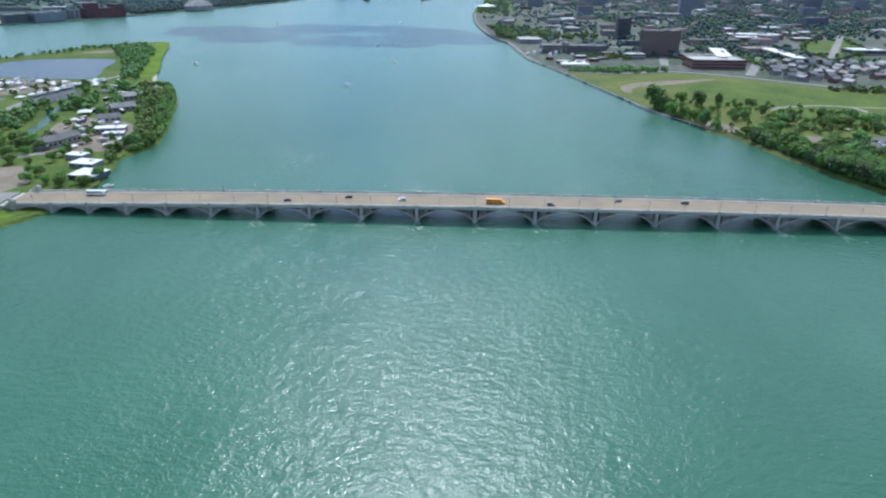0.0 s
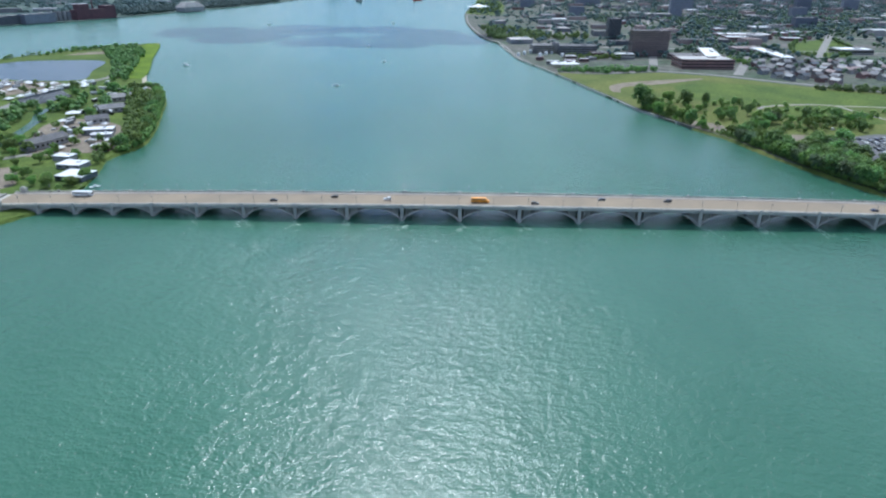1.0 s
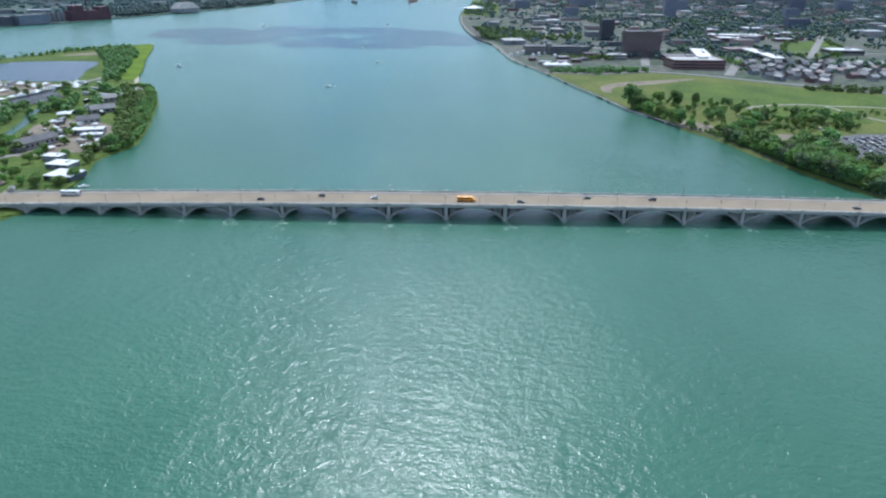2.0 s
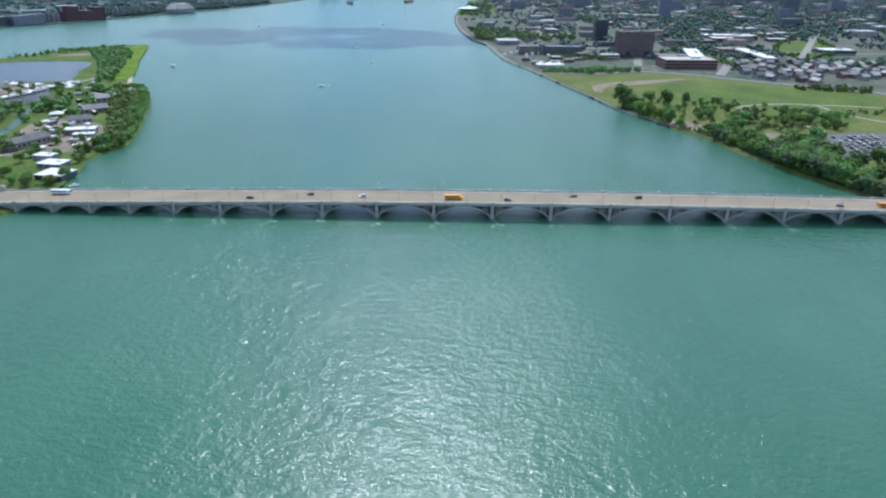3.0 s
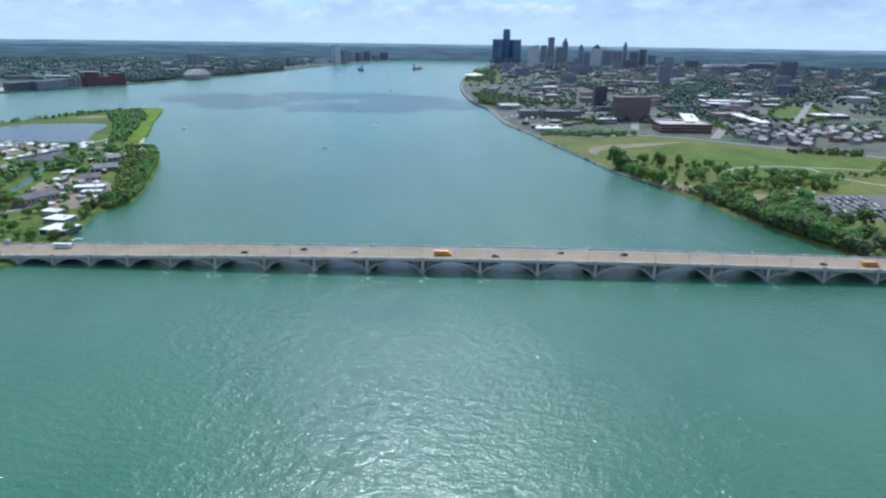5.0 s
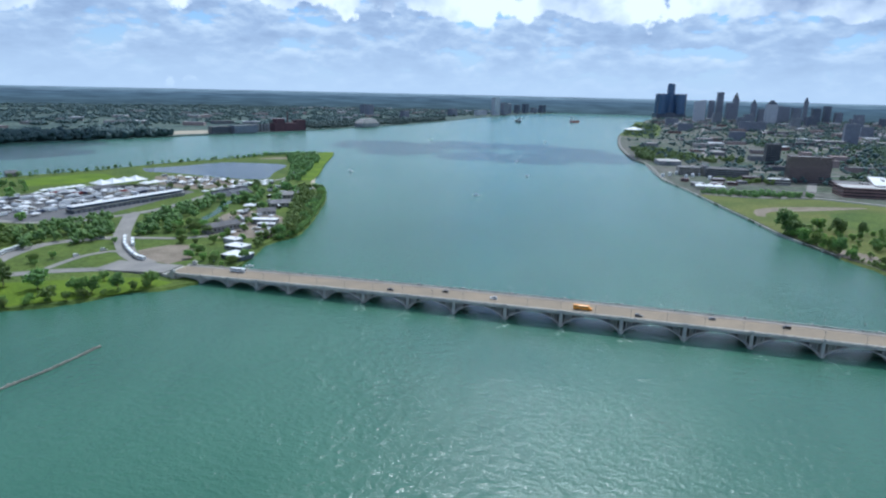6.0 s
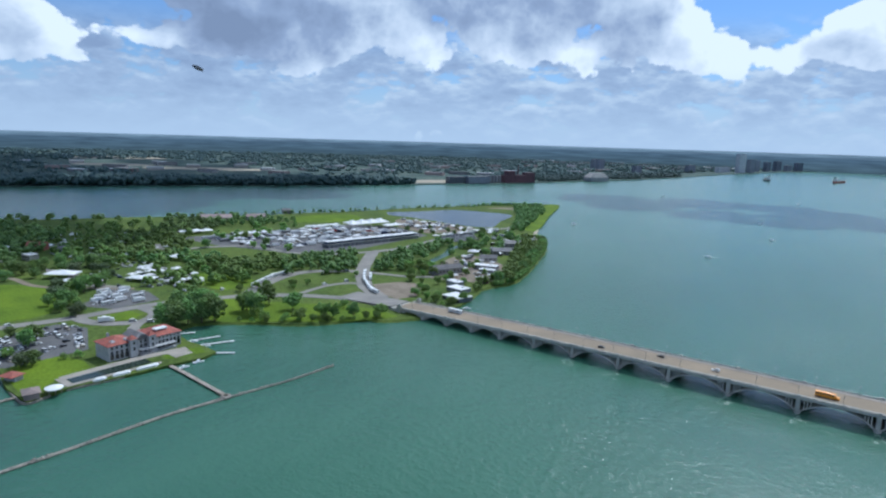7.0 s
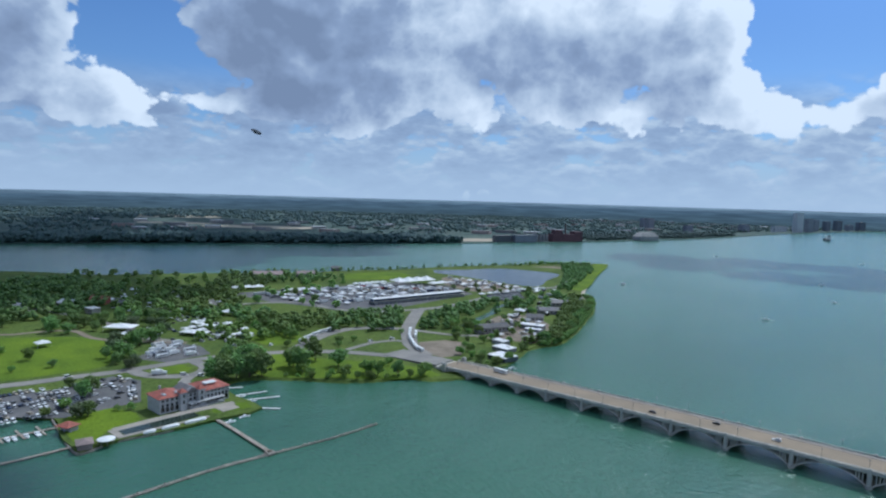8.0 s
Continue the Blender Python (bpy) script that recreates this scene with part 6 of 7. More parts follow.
def block(x, y, w, d, h, rz, wall, roof, label, floors=0, name="building", group="", crown=None, z=CITY, unit=True, far=False):
    """A flat-roofed building: body, roof behind a parapet, plant on top, and a ribbon of panes for every storey that is asked for."""
    if far:
        t = tagged(part(name, Geo().box(0, 0, -0.3, w, d, h + 0.3), wall), label, "building", group)
        t.matrix_basis = pose(x, y, z, 0, 0, rz)
        part("roof", Geo().loft([[(a * w / 2 * k, b_ * d / 2 * k, zz) for a, b_ in ((-1, -1), (1, -1), (1, 1), (-1, 1))] for k, zz in ((1.01, h - 0.5), (1.01, h + 0.7), (0.96, h + 0.7), (0.95, h + 0.15))]), roof, t)
        return t
    t = thing(name, label, "building", pose(x, y, z, 0, 0, rz), group)
    b = part("body", Geo().box(0, 0, -0.3, w, d, h + 0.3), wall, t)
    g = Geo().box(0, 0, h, w - 0.8, d - 0.8, 0.3)
    part("roof", g, roof, t)
    g = Geo()
    for cx, cy, sx, sy in ((0, -d / 2 + 0.2, w, 0.4), (0, d / 2 - 0.2, w, 0.4), (-w / 2 + 0.2, 0, 0.4, d - 0.8), (w / 2 - 0.2, 0, 0.4, d - 0.8)):
        g.box(cx, cy, h, sx, sy, 0.8)
    part("parapet", g, wall, t)
    if unit:
        part("roof_plant", Geo().box(w * 0.18, d * 0.1, h + 0.3, w * 0.16, d * 0.2, 2.2), "paleclad", t)
    for i in range(floors):
        part("window_band", Geo().box(0, 0, (i + 0.38) * h / floors, w + 0.12, d + 0.12, h / floors * 0.4), "glass", b)
    if crown:
        crown(t, w, d, h)
    return t


def spire(t, w, d, h):
    part("pointed_roof", Geo().box(0, 0, h + 0.3, w * 0.7, d * 0.7, 14).box(0, 0, h + 14.3, w * 0.6, d * 0.6, 26, top=0.05), "greyclad", t)


def step_top(t, w, d, h):
    part("stepped_top", Geo().box(0, 0, h + 0.3, w * 0.65, d * 0.65, 12).box(0, 0, h + 12.3, w * 0.35, d * 0.35, 10), "tower_dark", t)


# near the river
block(405, 1042, 84, 46, 14, 2, "brick", "paleclad", "long red-brick warehouse with a cluttered roof", 3)
block(452, 1142, 26, 140, 12, -14, "paleclad", "whiteroof", "long building with a bright white roof", 1)
block(412, 1112, 60, 70, 9, 2, "brownbrick", "greyroof", "brown warehouse behind the brick one", 2)
block(573, 1170, 24, 152, 10, -3, "paleclad", "whiteroof", "very long shed with a white roof", 1)
block(770, 1262, 64, 40, 9, 2, "paleclad", "whiteroof", "wide low building with a white roof", 1)
block(676, 1540, 122, 46, 10, 0, "brick", "whiteroof", "low red building with a white roof", 2)
block(640, 1480, 60, 40, 9, 0, "brick", "whiteroof", "low red-walled building with white roofs", 1)
block(355, 1180, 66, 22, 44, 3, "brownbrick", "greyroof", "tall brown-brick apartment block", 14, "apartment_block")
block(359, 1476, 28, 24, 44, 2, "darkclad", "greyroof", "dark apartment tower near the river", 12, "apartment_block")
block(165, 1205, 38, 30, 14, 5, "paleclad", "greyroof", "pale concrete car-park building with open decks", 4, "parking_garage")
block(228, 1196, 70, 30, 15, 2, "greyclad", "greyroof", "long grey concrete car-park building with open decks", 4, "parking_garage")
block(192, 1209, 8, 26, 18, 4, "paleclad", "greyroof", "pale stair tower between the car parks", 0, "stair_tower", unit=False)
block(300, 1130, 34, 18, 9, 3, "paleclad", "whiteroof", "low pale building near the river", 2)
block(262, 1150, 30, 20, 8, 3, "brick", "greyroof", "low brick building near the river", 2)
marquee(180, 1020, 5, 44, 18, 9, "white tensile tent on the river walk", 3, CITY)
marquee(85, 2480, 60, 78, 50, 24, "huge white tent roof in the riverside park", 1, CITY)
rng = random.Random(70)
for x, y in ((165, 1050), (195, 1062), (222, 1085), (150, 1100), (205, 1120), (240, 1110)):
    block(x, y, rng.uniform(12, 22), rng.uniform(10, 16), rng.uniform(4, 7), rng.uniform(-5, 10), rng.choice(("paleclad", "brick", "brownbrick")), rng.choice(("whiteroof", "greyroof")), "low riverside building by the walk", 1, group="riverside buildings", unit=False)
for i in range(7):
    t = thing("round_tank", "small white domed tank on the river bank", "tank", pose(118 + i * 13, 1150 + (i % 3) * 22, CITY), "white tanks")
    part("shell", Geo().cyl(0, 0, 0, 5, 3, 3, 14).cyl(0, 0, 5, 6.5, 3, 1, 14), "canvas", t)
# houses
HOUSES = {}
rng = random.Random(71)
for x, y in scatter([(470, 905), (540, 870), (690, 960), (760, 1090), (640, 1120), (500, 1090), (470, 1000)], 62, 15, rng):
    k = rng.choice(("brick", "paleclad", "greyclad", "brownbrick"))
    r = rng.choice(("greyroof", "greyroof", "darkclad", "brownbrick", "paleclad"))
    m = pose(x, y, CITY, 0, 0, rng.choice((20, 110)) + rng.uniform(-3, 3))
    if (k, r) in HOUSES:
        copy_thing(HOUSES[k, r], m)
    else:
        HOUSES[k, r] = shed(x, y, rng.choice((20, 110)), 14, 10, 6, k, r, "two-storey house in a street of houses", False, CITY, "house", "house", "street of houses", 3)
# the town behind: low blocks, denser near the river
BLOCKS = {}
rng = random.Random(72)
TOWN = [(120, 1330), (340, 1290), (560, 1230), (820, 1250), (1400, 1700), (2300, 3000), (2600, 4000), (700, 4300), (330, 4200), (230, 3700), (160, 3000), (190, 2300), (90, 1800)]
for i, (x, y) in enumerate(scatter(TOWN, 330, 40, rng, ([(640, 1180), (900, 1300), (900, 1540), (720, 1440)], [(30, 2270), (200, 2270), (240, 3300), (100, 3560)]))):
    key = (rng.randrange(9))
    m = pose(x, y, CITY, 0, 0, rng.choice((4, 94)) + rng.uniform(-4, 4))
    if key in BLOCKS:
        t = copy_thing(BLOCKS[key], m)
        t.matrix_basis = m @ Matrix.Diagonal((rng.uniform(0.7, 1.4), rng.uniform(0.7, 1.3), rng.uniform(0.7, 1.25), 1))
    else:
        w, d = rng.uniform(26, 60), rng.uniform(18, 40)
        wall = ("brick", "paleclad", "greyclad", "brownbrick", "paleclad", "brick", "darkclad", "brownbrick", "greyclad")[key]
        roof = ("whiteroof", "greyroof", "greyroof", "greyroof", "whiteroof", "greyroof", "greyroof", "brownbrick", "paleclad")[key]
        BLOCKS[key] = block(x, y, w, d, rng.uniform(6, 13), rng.choice((4, 94)), wall, roof, "low flat-roofed town building among trees", 0, "town_building", "town buildings", far=True)
# mid-rise blocks
rng = random.Random(73)
for x, y, h, w, wall in ((747, 2261, 66, 40, "tower_brown"), (1467, 2839, 72, 62, "tower_dark"), (900, 2600, 45, 40, "tower_brown"), (560, 2950, 40, 60, "tower_brown"), (620, 3000, 38, 50, "tower_brown"), (1000, 1900, 26, 60, "tower_dark"),
                         (1180, 2300, 34, 50, "tower_brown"), (1700, 2900, 42, 60, "tower_brown"), (420, 2300, 28, 50, "tower_brown"), (300, 2800, 30, 60, "tower_brown"), (280, 3300, 34, 60, "tower_brown"), (1500, 2250, 40, 44, "tower_dark")):
    block(x, y, w, 28, h, rng.uniform(-8, 8), wall, "greyroof", "mid-rise apartment tower in the town", 0, "apartment_tower", "town towers")
# the skyline
for x, y, w, d, h, wall, crown in ((455, 3900, 48, 34, 118, "tower_white", None), (492, 3980, 44, 34, 125, "tower_white", None), (590, 4380, 44, 40, 124, "tower_brown", None), (640, 4400, 50, 44, 178, "tower_brown", None),
                                   (690, 4300, 60, 40, 112, "tower_brown", None), (735, 4400, 44, 40, 140, "tower_brown", spire), (780, 4050, 36, 30, 112, "tower_brown", step_top), (815, 4000, 50, 40, 82, "tower_brown", None),
                                   (835, 3850, 78, 40, 112, "tower_white", step_top), (905, 4000, 60, 40, 100, "tower_brown", None), (960, 4100, 62, 40, 96, "tower_brown", None), (1020, 4100, 60, 44, 92, "tower_brown", None),
                                   (1085, 4180, 26, 26, 132, "tower_brown", step_top), (1150, 4200, 60, 40, 90, "tower_dark", None), (1212, 4220, 48, 40, 106, "tower_dark", None), (1255, 4150, 50, 40, 70, "tower_brown", None),
                                   (540, 3700, 60, 40, 60, "tower_stone", None), (700, 3700, 70, 40, 56, "tower_brown", None), (1000, 3700, 70, 40, 52, "tower_dark", None), (1330, 4050, 60, 40, 62, "tower_brown", None),
                                   (880, 3500, 60, 40, 50, "tower_stone", None), (620, 3450, 50, 40, 46, "tower_brown", None), (1180, 3600, 80, 40, 50, "tower_brown", None), (1420, 3900, 90, 50, 48, "tower_dark", None)):
    block(x, y, w * 0.74, d * 0.8, h * 0.96, 6, wall, "greyroof", "office tower of the hazy downtown skyline", 0, "office_tower", "downtown skyline", crown)
ren = thing("glass_tower_complex", "cluster of dark-blue glass towers round a taller round one", "skyscraper", pose(340, 4440, CITY, 0, 0, 12) @ Matrix.Diagonal((0.84, 0.84, 1.0, 1)))
part("podium", Geo().box(0, 0, 0, 225, 130, 26).box(0, 0, 26, 150, 100, 8), "tower_dark", ren)
part("round_tower", Geo().cyl(0, 0, 34, 214, 29, 29, 28).cyl(0, 0, 214, 221, 24, 24, 24), "tower_glass", ren, "tallest round glass tower")
for sx in (-1, 1):
    for sy in (-1, 1):
        c = part("corner_tower", Geo().prism([(sx * 70 + 34 * math.cos(math.pi * (k / 4 + 0.125)), sy * 44 + 30 * math.sin(math.pi * (k / 4 + 0.125))) for k in range(8)], 26, 154), "tower_glass", ren)
        part("lift_shaft", Geo().cyl(sx * (104 if sy < 0 else 40), sy * 50, 26, 157, 6, 6, 10), "tower_dark", c)
# the ballpark and arena
t = thing("stadium", "wide grey stadium with white roof trusses", "stadium", pose(1490, 3620, CITY, 0, 0, 5))
part("bowl", Geo().loft([[(110 * k * math.cos(a * math.pi / 12), 80 * k * math.sin(a * math.pi / 12), z) for a in range(24)] for k, z in ((1.0, 0), (1.0, 22), (0.9, 32))]), "greyclad", t, fix=True)
part("roof_truss", Geo().box(-60, -78, 32, 90, 6, 7).box(60, -78, 32, 90, 6, 7), "whiteroof", t)
t = thing("arena", "dark wide arena building with white roof", "stadium", pose(1720, 3700, CITY, 0, 0, 5))
part("hall", Geo().box(0, 0, 0, 190, 90, 34).box(0, 0, 34, 150, 70, 7), "tower_dark", t)
part("roof", Geo().box(0, -30, 41, 150, 10, 3), "whiteroof", t)

# parked cars by the park
for k in range(6):
    rows_of_cars(372 + k * 8, 502 + k * 1.0, 0.4, 3.2, 22, 96, 80 + k, "parked car in the riverside car park", "cars in the riverside car park", CITY + 0.3, 0.7)
bus("white", pose(378, 586, CITY + 0.3, 0, 0, 20), "white coach at the edge of the riverside car park", 11)
park_car("white", "pickup", 318, 545, 30, CITY + 0.3, "white pickup on the gravel clearing", "")
park_car("white", "van", 378, 608, 30, CITY + 0.1, "white van on the park grass", "")

# ---- trees of the city bank ----
rng = random.Random(90)
for x, y, k, s in ((217, 706, 2, 1.5), (223, 694, 0, 1.2), (226, 668, 3, 1.3), (234, 655, 3, 1.3), (238, 637, 3, 1.3), (244, 622, 6, 0.95), (282, 645, 0, 0.6), (270, 586, 1, 0.8), (279, 580, 0, 0.8), (284, 566, 1, 0.9),
                   (282, 527, 0, 1.1), (289, 519, 2, 0.9), (287, 478, 5, 1.3), (290, 468, 4, 1.0), (297, 460, 0, 1.1), (300, 446, 4, 1.0), (304, 438, 0, 1.0), (310, 432, 2, 0.9), (316, 422, 1, 1.0), (256, 737, 3, 1.3), (272, 722, 2, 1.05),
                   (296, 726, 6, 0.8), (337, 733, 3, 0.8), (294, 650, 0, 0.75), (303, 613, 0, 0.8), (331, 635, 4, 0.9), (350, 633, 3, 0.8), (361, 622, 1, 0.8), (390, 631, 0, 0.7), (410, 642, 1, 0.8), (414, 630, 0, 0.9), (403, 605, 2, 0.7),
                   (302, 547, 1, 0.7), (287, 663, 6, 0.6), (345, 655, 6, 0.7), (214, 690, 5, 0.9), (229, 655, 5, 0.8), (250, 690, 3, 0.6), (262, 668, 3, 0.7), (240, 672, 3, 0.8), (310, 690, 3, 0.6), (425, 655, 1, 0.7), (372, 640, 3, 0.8)):
    tree(k, x, y, s * 1.15, CITY, rng, "trees of the riverside park")
CLEAR = ([(296, 552), (314, 588), (348, 588), (334, 542), (302, 524)],)
grove([(264, 575), (300, 610), (320, 625), (305, 600), (292, 560), (284, 530)], 12, 8, (0, 1, 3, 5), 0.7, 1.0, 91, CITY, "trees of the riverside park", CLEAR)
grove([(285, 500), (310, 545), (350, 545), (345, 505), (330, 470), (300, 445), (290, 475)], 24, 9, (0, 4, 2, 4, 1), 0.9, 1.3, 92, CITY, "willows near the bridge", CLEAR)
grove([(303, 440), (335, 470), (420, 490), (480, 490), (480, 400), (345, 395), (318, 415)], 28, 11.5, (1, 0, 1, 4), 0.95, 1.35, 93, CITY, "trees near the bridge")
shore_bushes([(330, 386), (313, 412), (300, 440), (290, 471), (283, 493), (274, 527), (265, 569)], 9.0, -2.2, (5, 1, 5, 4), 0.85, 1.3, 94, CITY, "bushes along the city bank")
shore_wood([(318, 404), (302, 436), (291, 470), (284, 493), (275, 527), (265, 569), (247, 608)], 4.5, -0.8, 3.5, 6.5, 108, "bright bushes hanging over the city shore", CITY)
shore_bushes([(246, 606), (213, 698)], 9.0, -2.5, (5, 5, 3), 0.6, 1.0, 95, CITY, "bushes along the city bank")
grove([(232, 690), (262, 735), (350, 742), (345, 650), (290, 640), (252, 650)], 15, 11, (3, 6, 3), 0.55, 0.95, 106, CITY, "young trees of the park")
grove([(290, 640), (345, 650), (420, 650), (430, 610), (360, 605), (310, 600)], 16, 10, (0, 1, 3, 5), 0.75, 1.15, 107, CITY, "trees of the riverside park")
for poly, n, gap, h0, h1, seed, label in (([(212, 720), (250, 745), (350, 750), (430, 700), (430, 610), (330, 600), (270, 590), (232, 650)], 70, 9, 4.5, 8, 109, "young bright trees scattered over the park"),
                                          ([(272, 540), (300, 610), (345, 610), (420, 610), (350, 590), (345, 520), (300, 460), (288, 490)], 34, 8, 5, 9, 111, "bright bushes round the gravel clearing"),
                                          ([(420, 650), (520, 690), (560, 760), (500, 700), (430, 680)], 18, 11, 5, 8, 113, "young trees beside the park path")):
    far_grove(poly, n, gap, h0, h1, seed, "leaf_b", label, CITY, CLEAR)
far_grove([(158, 962), (178, 985), (250, 1000), (320, 995), (318, 980), (227, 950)], 60, 6, 6, 10, 94, "leaf_a", "belt of trees behind the park", CITY)
far_grove([(480, 842), (520, 855), (580, 830), (560, 812), (500, 830)], 30, 6, 6, 10, 95, "leaf_a", "clump of trees behind the park", CITY)
far_grove([(80, 1480), (110, 1355), (190, 1440), (290, 1400), (310, 1540), (200, 1570), (130, 1720), (70, 1760)], 130, 10, 9, 15, 96, "leaf_a", "belt of trees along the river road", CITY)
far_grove([(380, 1110), (480, 1130), (520, 1100), (490, 1060), (460, 1080)], 24, 8, 7, 11, 97, "leaf_b", "trees round the brick warehouse", CITY)
far_grove([(200, 1110), (300, 1110), (330, 1150), (300, 1160), (200, 1140)], 26, 8, 7, 11, 98, "leaf_b", "trees by the apartment block", CITY)
far_grove([(640, 1170), (720, 1190), (800, 1290), (880, 1520), (740, 1440), (650, 1265)], 40, 12, 8, 12, 99, "leaf_a", "trees round the sports field", CITY, ([(660, 1262), (743, 1425), (868, 1515), (795, 1295), (692, 1190)],))
far_grove([(50, 2300), (160, 2340), (205, 3000), (110, 3200), (60, 2600)], 90, 22, 9, 14, 100, "leaf_a", "trees of the far riverside park", CITY)


def field_of_trees(n, x0, x1, y0, y1, h, seed, leaf, label, keep, blobs=3, z=CITY, clump=0.45, spread=1.0):
    """Trees over a wide tract, gathered by chance into thickets."""
    rs = np.random.RandomState(seed)
    out = []
    while len(out) < n:
        x, y = rs.uniform(x0, x1), rs.uniform(y0, y1)
        if keep(x, y) and noise.noise((x * 0.006, y * 0.006, seed)) + rs.uniform(-0.35, 0.35) > clump - 0.5:
            hh = h * rs.uniform(0.7, 1.25)
            out.append((x, y, hh, hh * spread * rs.uniform(0.55, 0.9)))
    return wood("wood", out, leaf, label, seed, blobs, z)


def shore_x(y):
    ys, xs = [p[1] for p in CITY_SHORE], [p[0] for p in CITY_SHORE]
    return float(np.interp(y, ys, xs))


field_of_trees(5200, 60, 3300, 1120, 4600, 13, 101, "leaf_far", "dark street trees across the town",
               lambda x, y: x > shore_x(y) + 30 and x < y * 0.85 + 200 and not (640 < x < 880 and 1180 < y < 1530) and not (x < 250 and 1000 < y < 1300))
field_of_trees(2600, 420, 2400, 880, 2600, 11, 102, "leaf_mid", "brighter garden trees across the town",
               lambda x, y: y > 1000 - (x - 420) * 0.2 and x < y * 0.85 + 200 and not (640 < x < 880 and 1180 < y < 1530))
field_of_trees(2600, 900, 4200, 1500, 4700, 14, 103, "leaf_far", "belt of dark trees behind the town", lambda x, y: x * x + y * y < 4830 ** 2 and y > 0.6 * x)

# ---- the far bank ----
BX, BY = [p[0] for p in FAR_SHORE][::-1], [p[1] for p in FAR_SHORE][::-1]


def inland(x, y):
    """Metres from the far shore, inland."""
    return float(np.interp(y, BY, BX)) - x


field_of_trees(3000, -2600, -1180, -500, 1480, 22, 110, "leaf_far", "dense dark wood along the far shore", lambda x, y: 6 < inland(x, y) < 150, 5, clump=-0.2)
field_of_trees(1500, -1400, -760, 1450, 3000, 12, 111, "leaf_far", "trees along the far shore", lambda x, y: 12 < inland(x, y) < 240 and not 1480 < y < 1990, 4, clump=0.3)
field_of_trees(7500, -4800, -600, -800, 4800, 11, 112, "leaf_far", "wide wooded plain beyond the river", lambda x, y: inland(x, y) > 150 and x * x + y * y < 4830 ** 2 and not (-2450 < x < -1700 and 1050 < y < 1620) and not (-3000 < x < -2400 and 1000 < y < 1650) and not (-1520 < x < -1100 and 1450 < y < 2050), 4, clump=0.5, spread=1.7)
for poly, lab in (([(-2350, 1240), (-2250, 1200), (-1990, 1400), (-1960, 1520), (-2060, 1560), (-2280, 1380)], "pale sandy works ground"), ([(-2700, 1130), (-2600, 1080), (-2420, 1220), (-2420, 1350), (-2600, 1280)], "pale works ground beyond the wood"),
                  ([(-3400, 1350), (-3200, 1300), (-3000, 1600), (-3100, 1750), (-3350, 1600)], "pale cleared ground far inland"), ([(-1300, 1500), (-1240, 1480), (-1130, 1680), (-1180, 1780), (-1290, 1650)], "sandy ground by the shore")):
    patch("dirt", poly, "sand", lab, "dirt", z=CITY)
rng = random.Random(120)
FB = {}
for i in range(64):
    y = rng.uniform(900, 4500)
    x = float(np.interp(y, BY, BX)) - rng.uniform(170, 1500)
    if x * x + y * y > 4800 ** 2:
        continue
    key = rng.randrange(6)
    m = pose(x, y, CITY, 0, 0, rng.uniform(0, 90))
    if key in FB:
        copy_thing(FB[key], m)
    else:
        FB[key] = block(x, y, rng.uniform(30, 90), rng.uniform(20, 40), rng.uniform(7, 12), rng.uniform(0, 90), ("paleclad", "greyclad", "paleclad", "paleclad", "brownbrick", "greyclad")[key],
                        ("whiteroof", "greyroof", "greyroof", "whiteroof", "paleclad", "whiteroof")[key], "low building in the wooded plain of the far bank", 0, "far_building", "far bank buildings", far=True)
dist = thing("distillery", "dark maroon industrial block with silos on the far shore", "factory", pose(-1040, 1850, CITY, 0, 0, 64))
part("hall", Geo().box(0, 0, 0, 90, 30, 26).box(-20, 0, 26, 30, 26, 14), "maroon", dist)
part("annexe", Geo().box(62, 4, 0, 34, 30, 34), "maroon", dist)
for i in range(5):
    part("silo", Geo().cyl(-60 - i * 13, 2, 0, 24, 6, 6, 14), "greyclad", dist)
part("chimney", Geo().cyl(20, 8, 26, 60, 2.2, 1.6, 10), "maroon", dist)
block(-1095, 1700, 80, 30, 22, 64, "tower_brown", "greyroof", "brown factory on the far shore", 0)
block(-1140, 1640, 60, 26, 20, 64, "darkclad", "greyroof", "dark factory on the far shore", 0)
block(-1235, 1800, 52, 20, 9, 60, "paleclad", "whiteroof", "bright white-roofed building on the far shore", 0)
t = thing("riverside_hall", "grey sloping hall on the far shore", "building", pose(-905, 2240, CITY, 0, 0, 68))
part("body", Geo().box(0, 0, 0, 92, 40, 14), "greyclad", t)
part("sloped_roof", Geo().box(0, 0, 14, 94, 42, 16, top=0.6), "paleclad", t)
for x, y, w, h, wall in ((-722, 3870, 62, 108, "tower_white"), (-800, 3800, 110, 30, "tower_white"), (-690, 3990, 50, 74, "tower_brown"), (-625, 4480, 60, 62, "tower_dark"), (-531, 4690, 70, 54, "tower_dark"), (-660, 4330, 44, 58, "tower_dark"),
                         (-700, 4200, 48, 66, "tower_brown"), (-1250, 3100, 40, 60, "tower_brown"), (-1320, 3200, 44, 58, "tower_brown"), (-1000, 2950, 40, 40, "tower_brown"), (-900, 3500, 60, 40, "tower_brown"), (-580, 4600, 60, 36, "tower_brown")):
    block(x, y, w, 26, h, 70, wall, "greyroof", "apartment tower on the far bank", 0, "apartment_tower", "far bank towers")


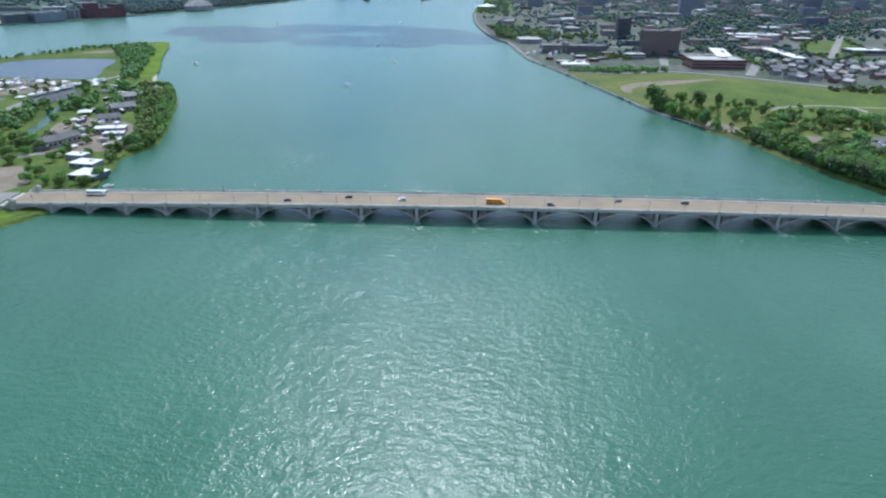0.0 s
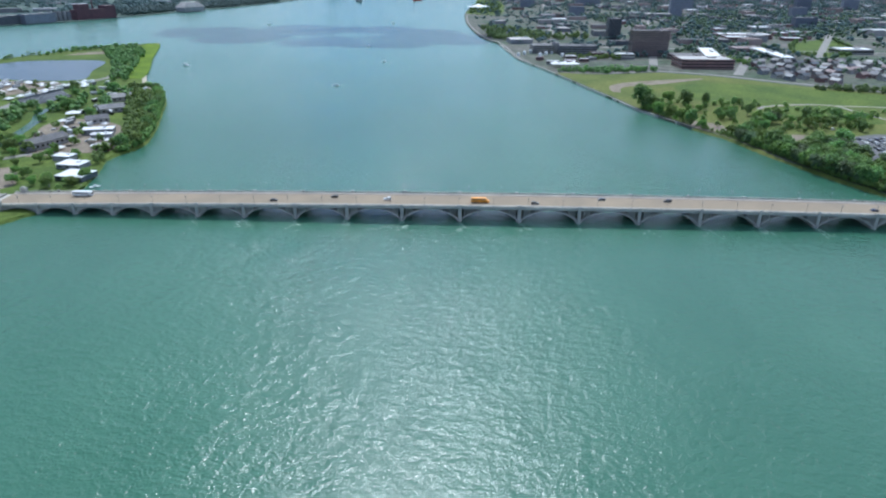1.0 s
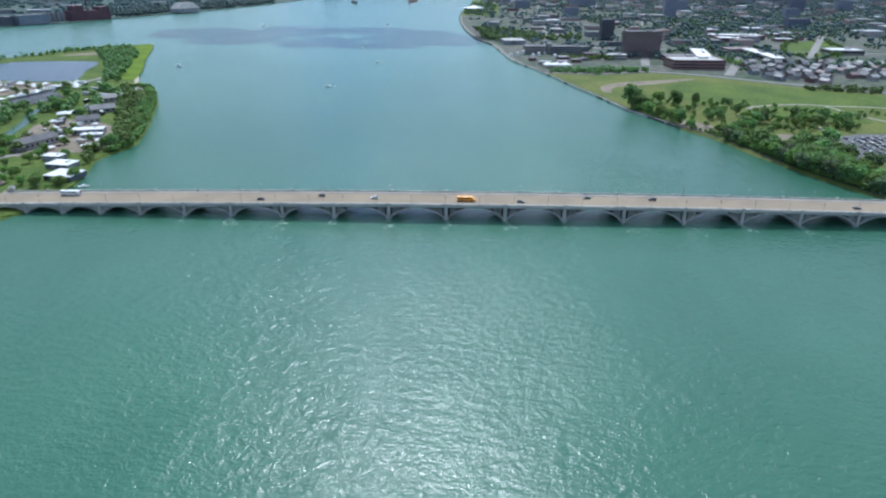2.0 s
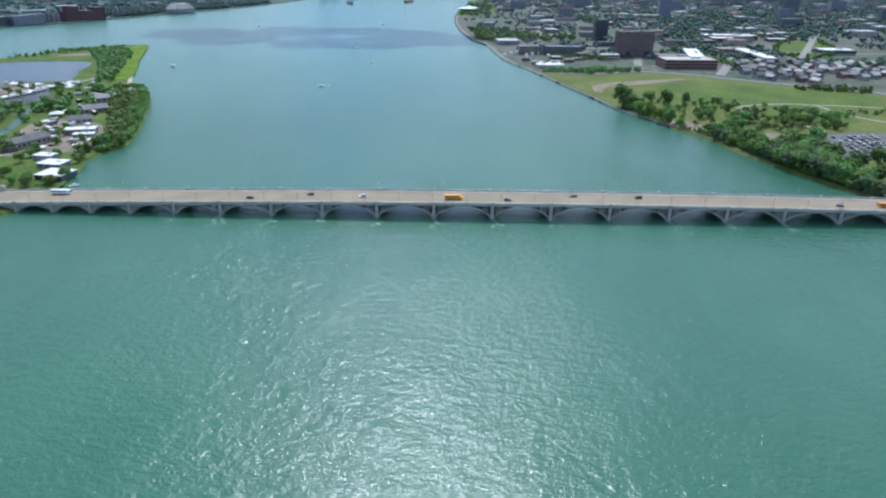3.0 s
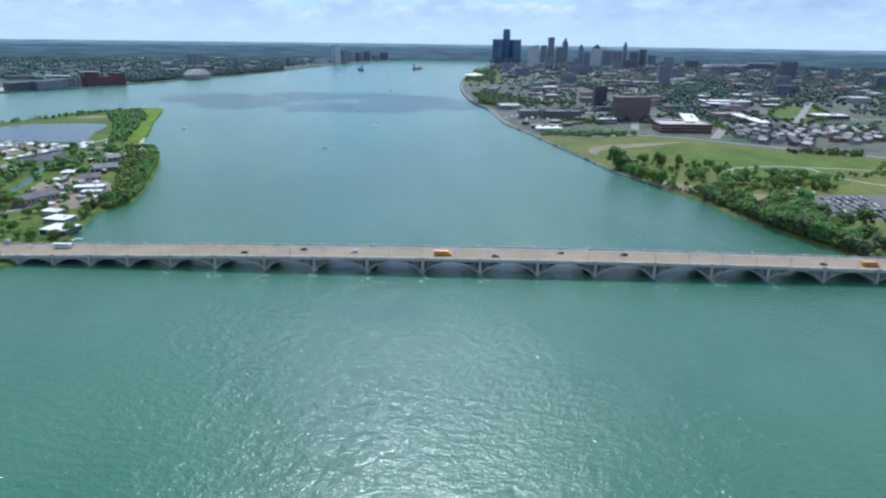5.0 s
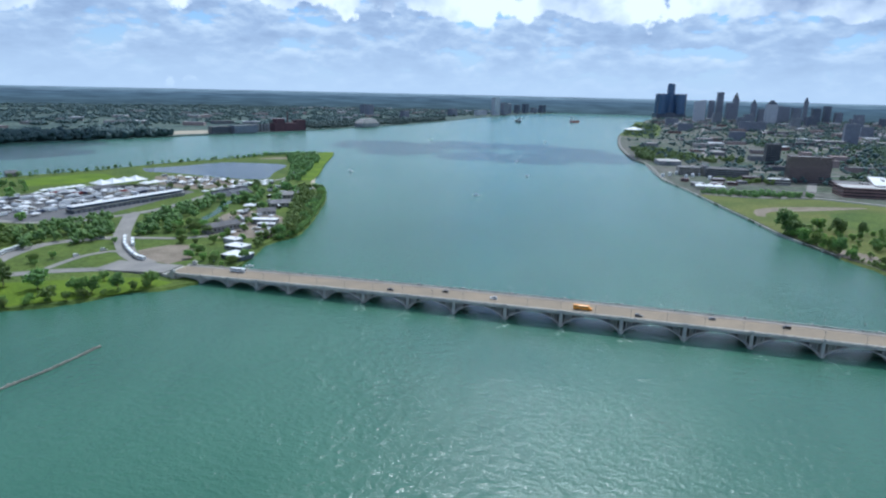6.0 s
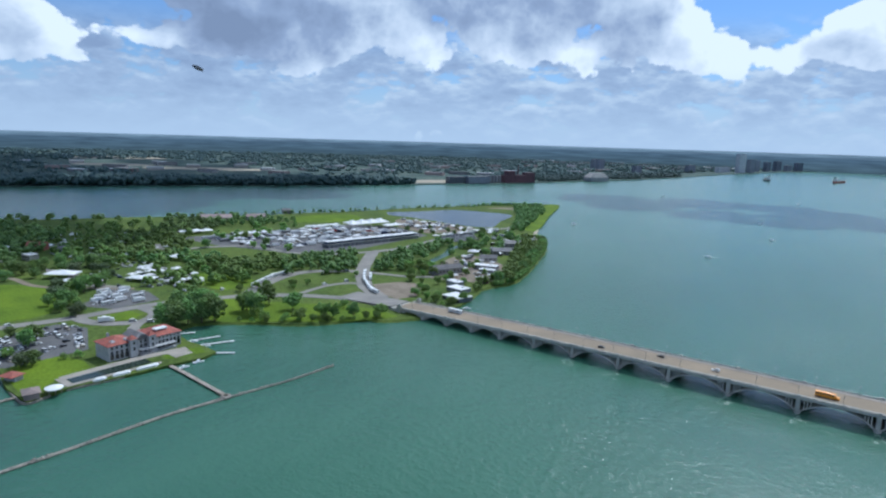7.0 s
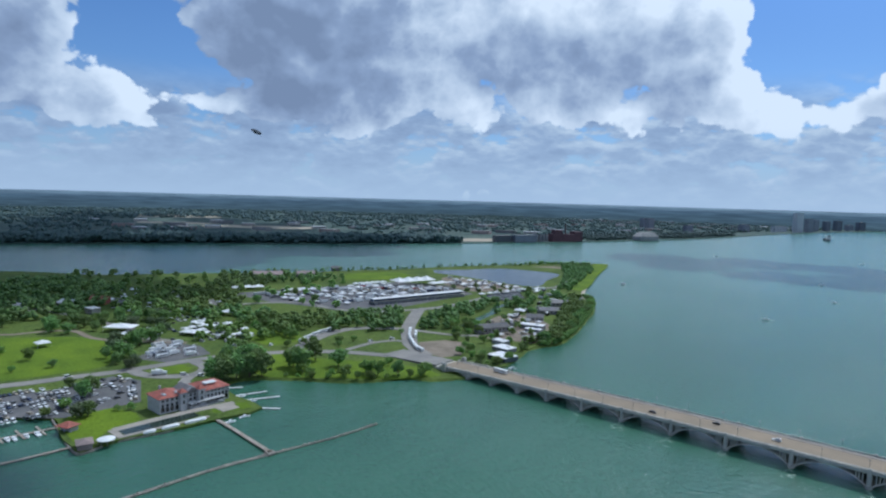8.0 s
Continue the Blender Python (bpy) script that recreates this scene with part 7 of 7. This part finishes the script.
# ---- ships, boats, airship, clouds ----
def freighter(x, y, rz, l, hull, label):
    t = thing("cargo_ship", label, "ship", pose(x, y, 0, 0, 0, rz))
    b = l * 0.16
    secs = [[(k * l, -b / 2 * s * 0.8, -1.0), (k * l, b / 2 * s * 0.8, -1.0), (k * l, b / 2 * s, hgt), (k * l, -b / 2 * s, hgt)] for k, s, hgt in ((-0.5, 0.8, 9), (-0.4, 1, 8), (0.35, 1, 8), (0.45, 0.6, 9), (0.5, 0.08, 10.5))]
    part("hull", Geo().loft(secs), hull, t, fix=True)
    part("hatch_row", Geo().box(0.02 * l, 0, 8, l * 0.66, b * 0.7, 1.8), "greyclad", t)
    house = part("deckhouse", Geo().box(-l * 0.41, 0, 8, l * 0.1, b * 0.8, 12).box(-l * 0.41, 0, 20, l * 0.06, b, 3), "paint white", t)
    part("funnel", Geo().cyl(-l * 0.45, 0, 20, 29, 2.6, 2.2, 10), "darkclad", house)
    part("mast", Geo().cyl(l * 0.42, 0, 9, 24, 0.5, 0.3, 6), "greyclad", t)
    part("boom", Geo().tube((l * 0.3, 0, 10), (-l * 0.25, 0, 17), 1.0, 0.7), "greyclad", t)


M["redhull"] = material("red_ship_paint", (0.36, 0.07, 0.05), 0.6, (0.28, 0.055, 0.04), 0.05, 0.4, 0.15, 0.1, 0.05)
freighter(-455, 3090, 112, 92, "darkclad", "dark cargo ship with a boom in the river")
freighter(-190, 3290, 70, 100, "redhull", "red-hulled cargo ship in the river")
motor_boat(-417, 992, 150, 13, "small grey-white cabin cruiser on the river", 6)
motor_boat(-151, 828, 200, 9, "small white motor boat with a short wake", 7)
motor_boat(-113, 1065, 130, 10, "white speedboat with a foaming wake", 12)
motor_boat(-175, 1866, 20, 11, "white speedboat far down the river", 26)
motor_boat(-502, 1765, 10, 11, "white speedboat with a long wake", 40)
motor_boat(-168, 1288, 60, 9, "small white boat far off on the river", 12)
motor_boat(-1130, 1760, 60, 11, "white speedboat near the far shore", 40)
motor_boat(-243, 405, 30, 7, "white motor boat at the boathouse landing", 0)
air = thing("airship", "dark grey airship floating under the clouds", "airship", pose(-2150, 1356, 381, 0, 24, 52))
prof = [(-0.5, 0.02), (-0.44, 0.32), (-0.3, 0.72), (-0.1, 0.97), (0.08, 1.0), (0.28, 0.82), (0.42, 0.48), (0.5, 0.04)]
part("envelope", Geo().loft([[(k * 44, 7.6 * s * math.cos(a * math.pi / 8), 7.6 * s * math.sin(a * math.pi / 8)) for a in range(16)] for k, s in prof]), "greyclad", air, fix=True)
part("gondola", Geo().box(-2, 0, -9.2, 9, 2.6, 2.4), "paint white", air)
for a in (45, 135, 225, 315):
    c, s = math.cos(radians(a)), math.sin(radians(a))
    part("fin", Geo().loft([[(20, 2 * c - 0.2, 2 * s), (12, 4.5 * c - 0.2, 4.5 * s), (17, 7.6 * c - 0.2, 7.6 * s), (20.5, 7.6 * c - 0.2, 7.6 * s)], [(20, 2 * c + 0.2, 2 * s), (12, 4.5 * c + 0.2, 4.5 * s), (17, 7.6 * c + 0.2, 7.6 * s), (20.5, 7.6 * c + 0.2, 7.6 * s)]]), "darkclad", air, fix=True)

M["cloud"] = material("cloud_white", (0.85, 0.86, 0.88), 1.0, (0.80, 0.81, 0.84), 0.002, 0.01, 0.03, 0, world=True, spec=0.0)


def cloud(x, y, rx, ry, seed, alt=2500.0):
    """A cumulus that shades the ground below it; x, y: where its shadow falls."""
    rs = np.random.RandomState(seed)
    k = alt / math.tan(radians(SUN_ELEV))
    cx, cy = x + k * math.sin(radians(SUN_AZ)), y + k * math.cos(radians(SUN_AZ))
    v0, f0 = np.array(ICO2[0]), np.array(ICO2[1])
    vs, fs = [], []
    for i in range(46):
        a, d = rs.uniform(0, 2 * np.pi), np.sqrt(rs.uniform(0, 1)) * 0.85
        r = min(rx, ry) * rs.uniform(0.16, 0.34)
        c = np.array([cx + np.cos(a) * d * rx, cy + np.sin(a) * d * ry, alt + r * 0.4 * (1 - d)])
        v = v0 * rs.uniform(0.85, 1.15, (len(v0), 1)) * r * np.array([1, 1, 0.6]) + c
        v[:, 2] = np.maximum(v[:, 2], alt - 20)
        vs.append(v)
        fs.append(f0 + len(v0) * i)
    ob = new("cloud", mesh_arrays("cloud", np.concatenate(vs), np.concatenate(fs), "cloud"))
    return tagged(ob, "white cumulus cloud with a flat grey base", "cloud", "clouds overhead")


cloud(-320, 1500, 430, 250, 1)
cloud(-2050, 330, 1180, 700, 2)
cloud(-2650, 1180, 1150, 480, 3)
cloud(-1330, 930, 300, 420, 5)
cloud(-905, 225, 235, 215, 7)
cloud(-1500, -380, 560, 420, 4)
cloud(-300, -70, 130, 140, 6)

# stirred-up water trailing from the piers
M["churn"] = material("stirred_water", (0.20, 0.30, 0.22), 0.5, (0.13, 0.22, 0.165), 0.4, 2.0, 0.1, 0, world=True)
rng = random.Random(140)
g = Geo()
for x in PIERS[4:16]:
    reach, n = rng.uniform(6, 22), rng.randint(10, 60)
    for _ in range(n):
        d = rng.random() ** 1.3 * reach
        cx, cy, k = x + rng.uniform(-1, 1) * (1.0 + d * 0.35) + d * 0.25, B_Y0 - 2.0 - d, rng.uniform(0.3, 0.9)
        g.add([(cx + a * k * 1.9, cy + b * k * 0.5, 0.06) for a, b in ((-1, 0), (0, -1), (1, 0), (0, 1))] + [(cx, cy, 0.2)], [(0, 1, 4), (1, 2, 4), (2, 3, 4), (3, 0, 4)])
tagged(part("foam", g, "churn"), "pale stirred-up water trailing from the bridge piers", "foam", "", "stuff")
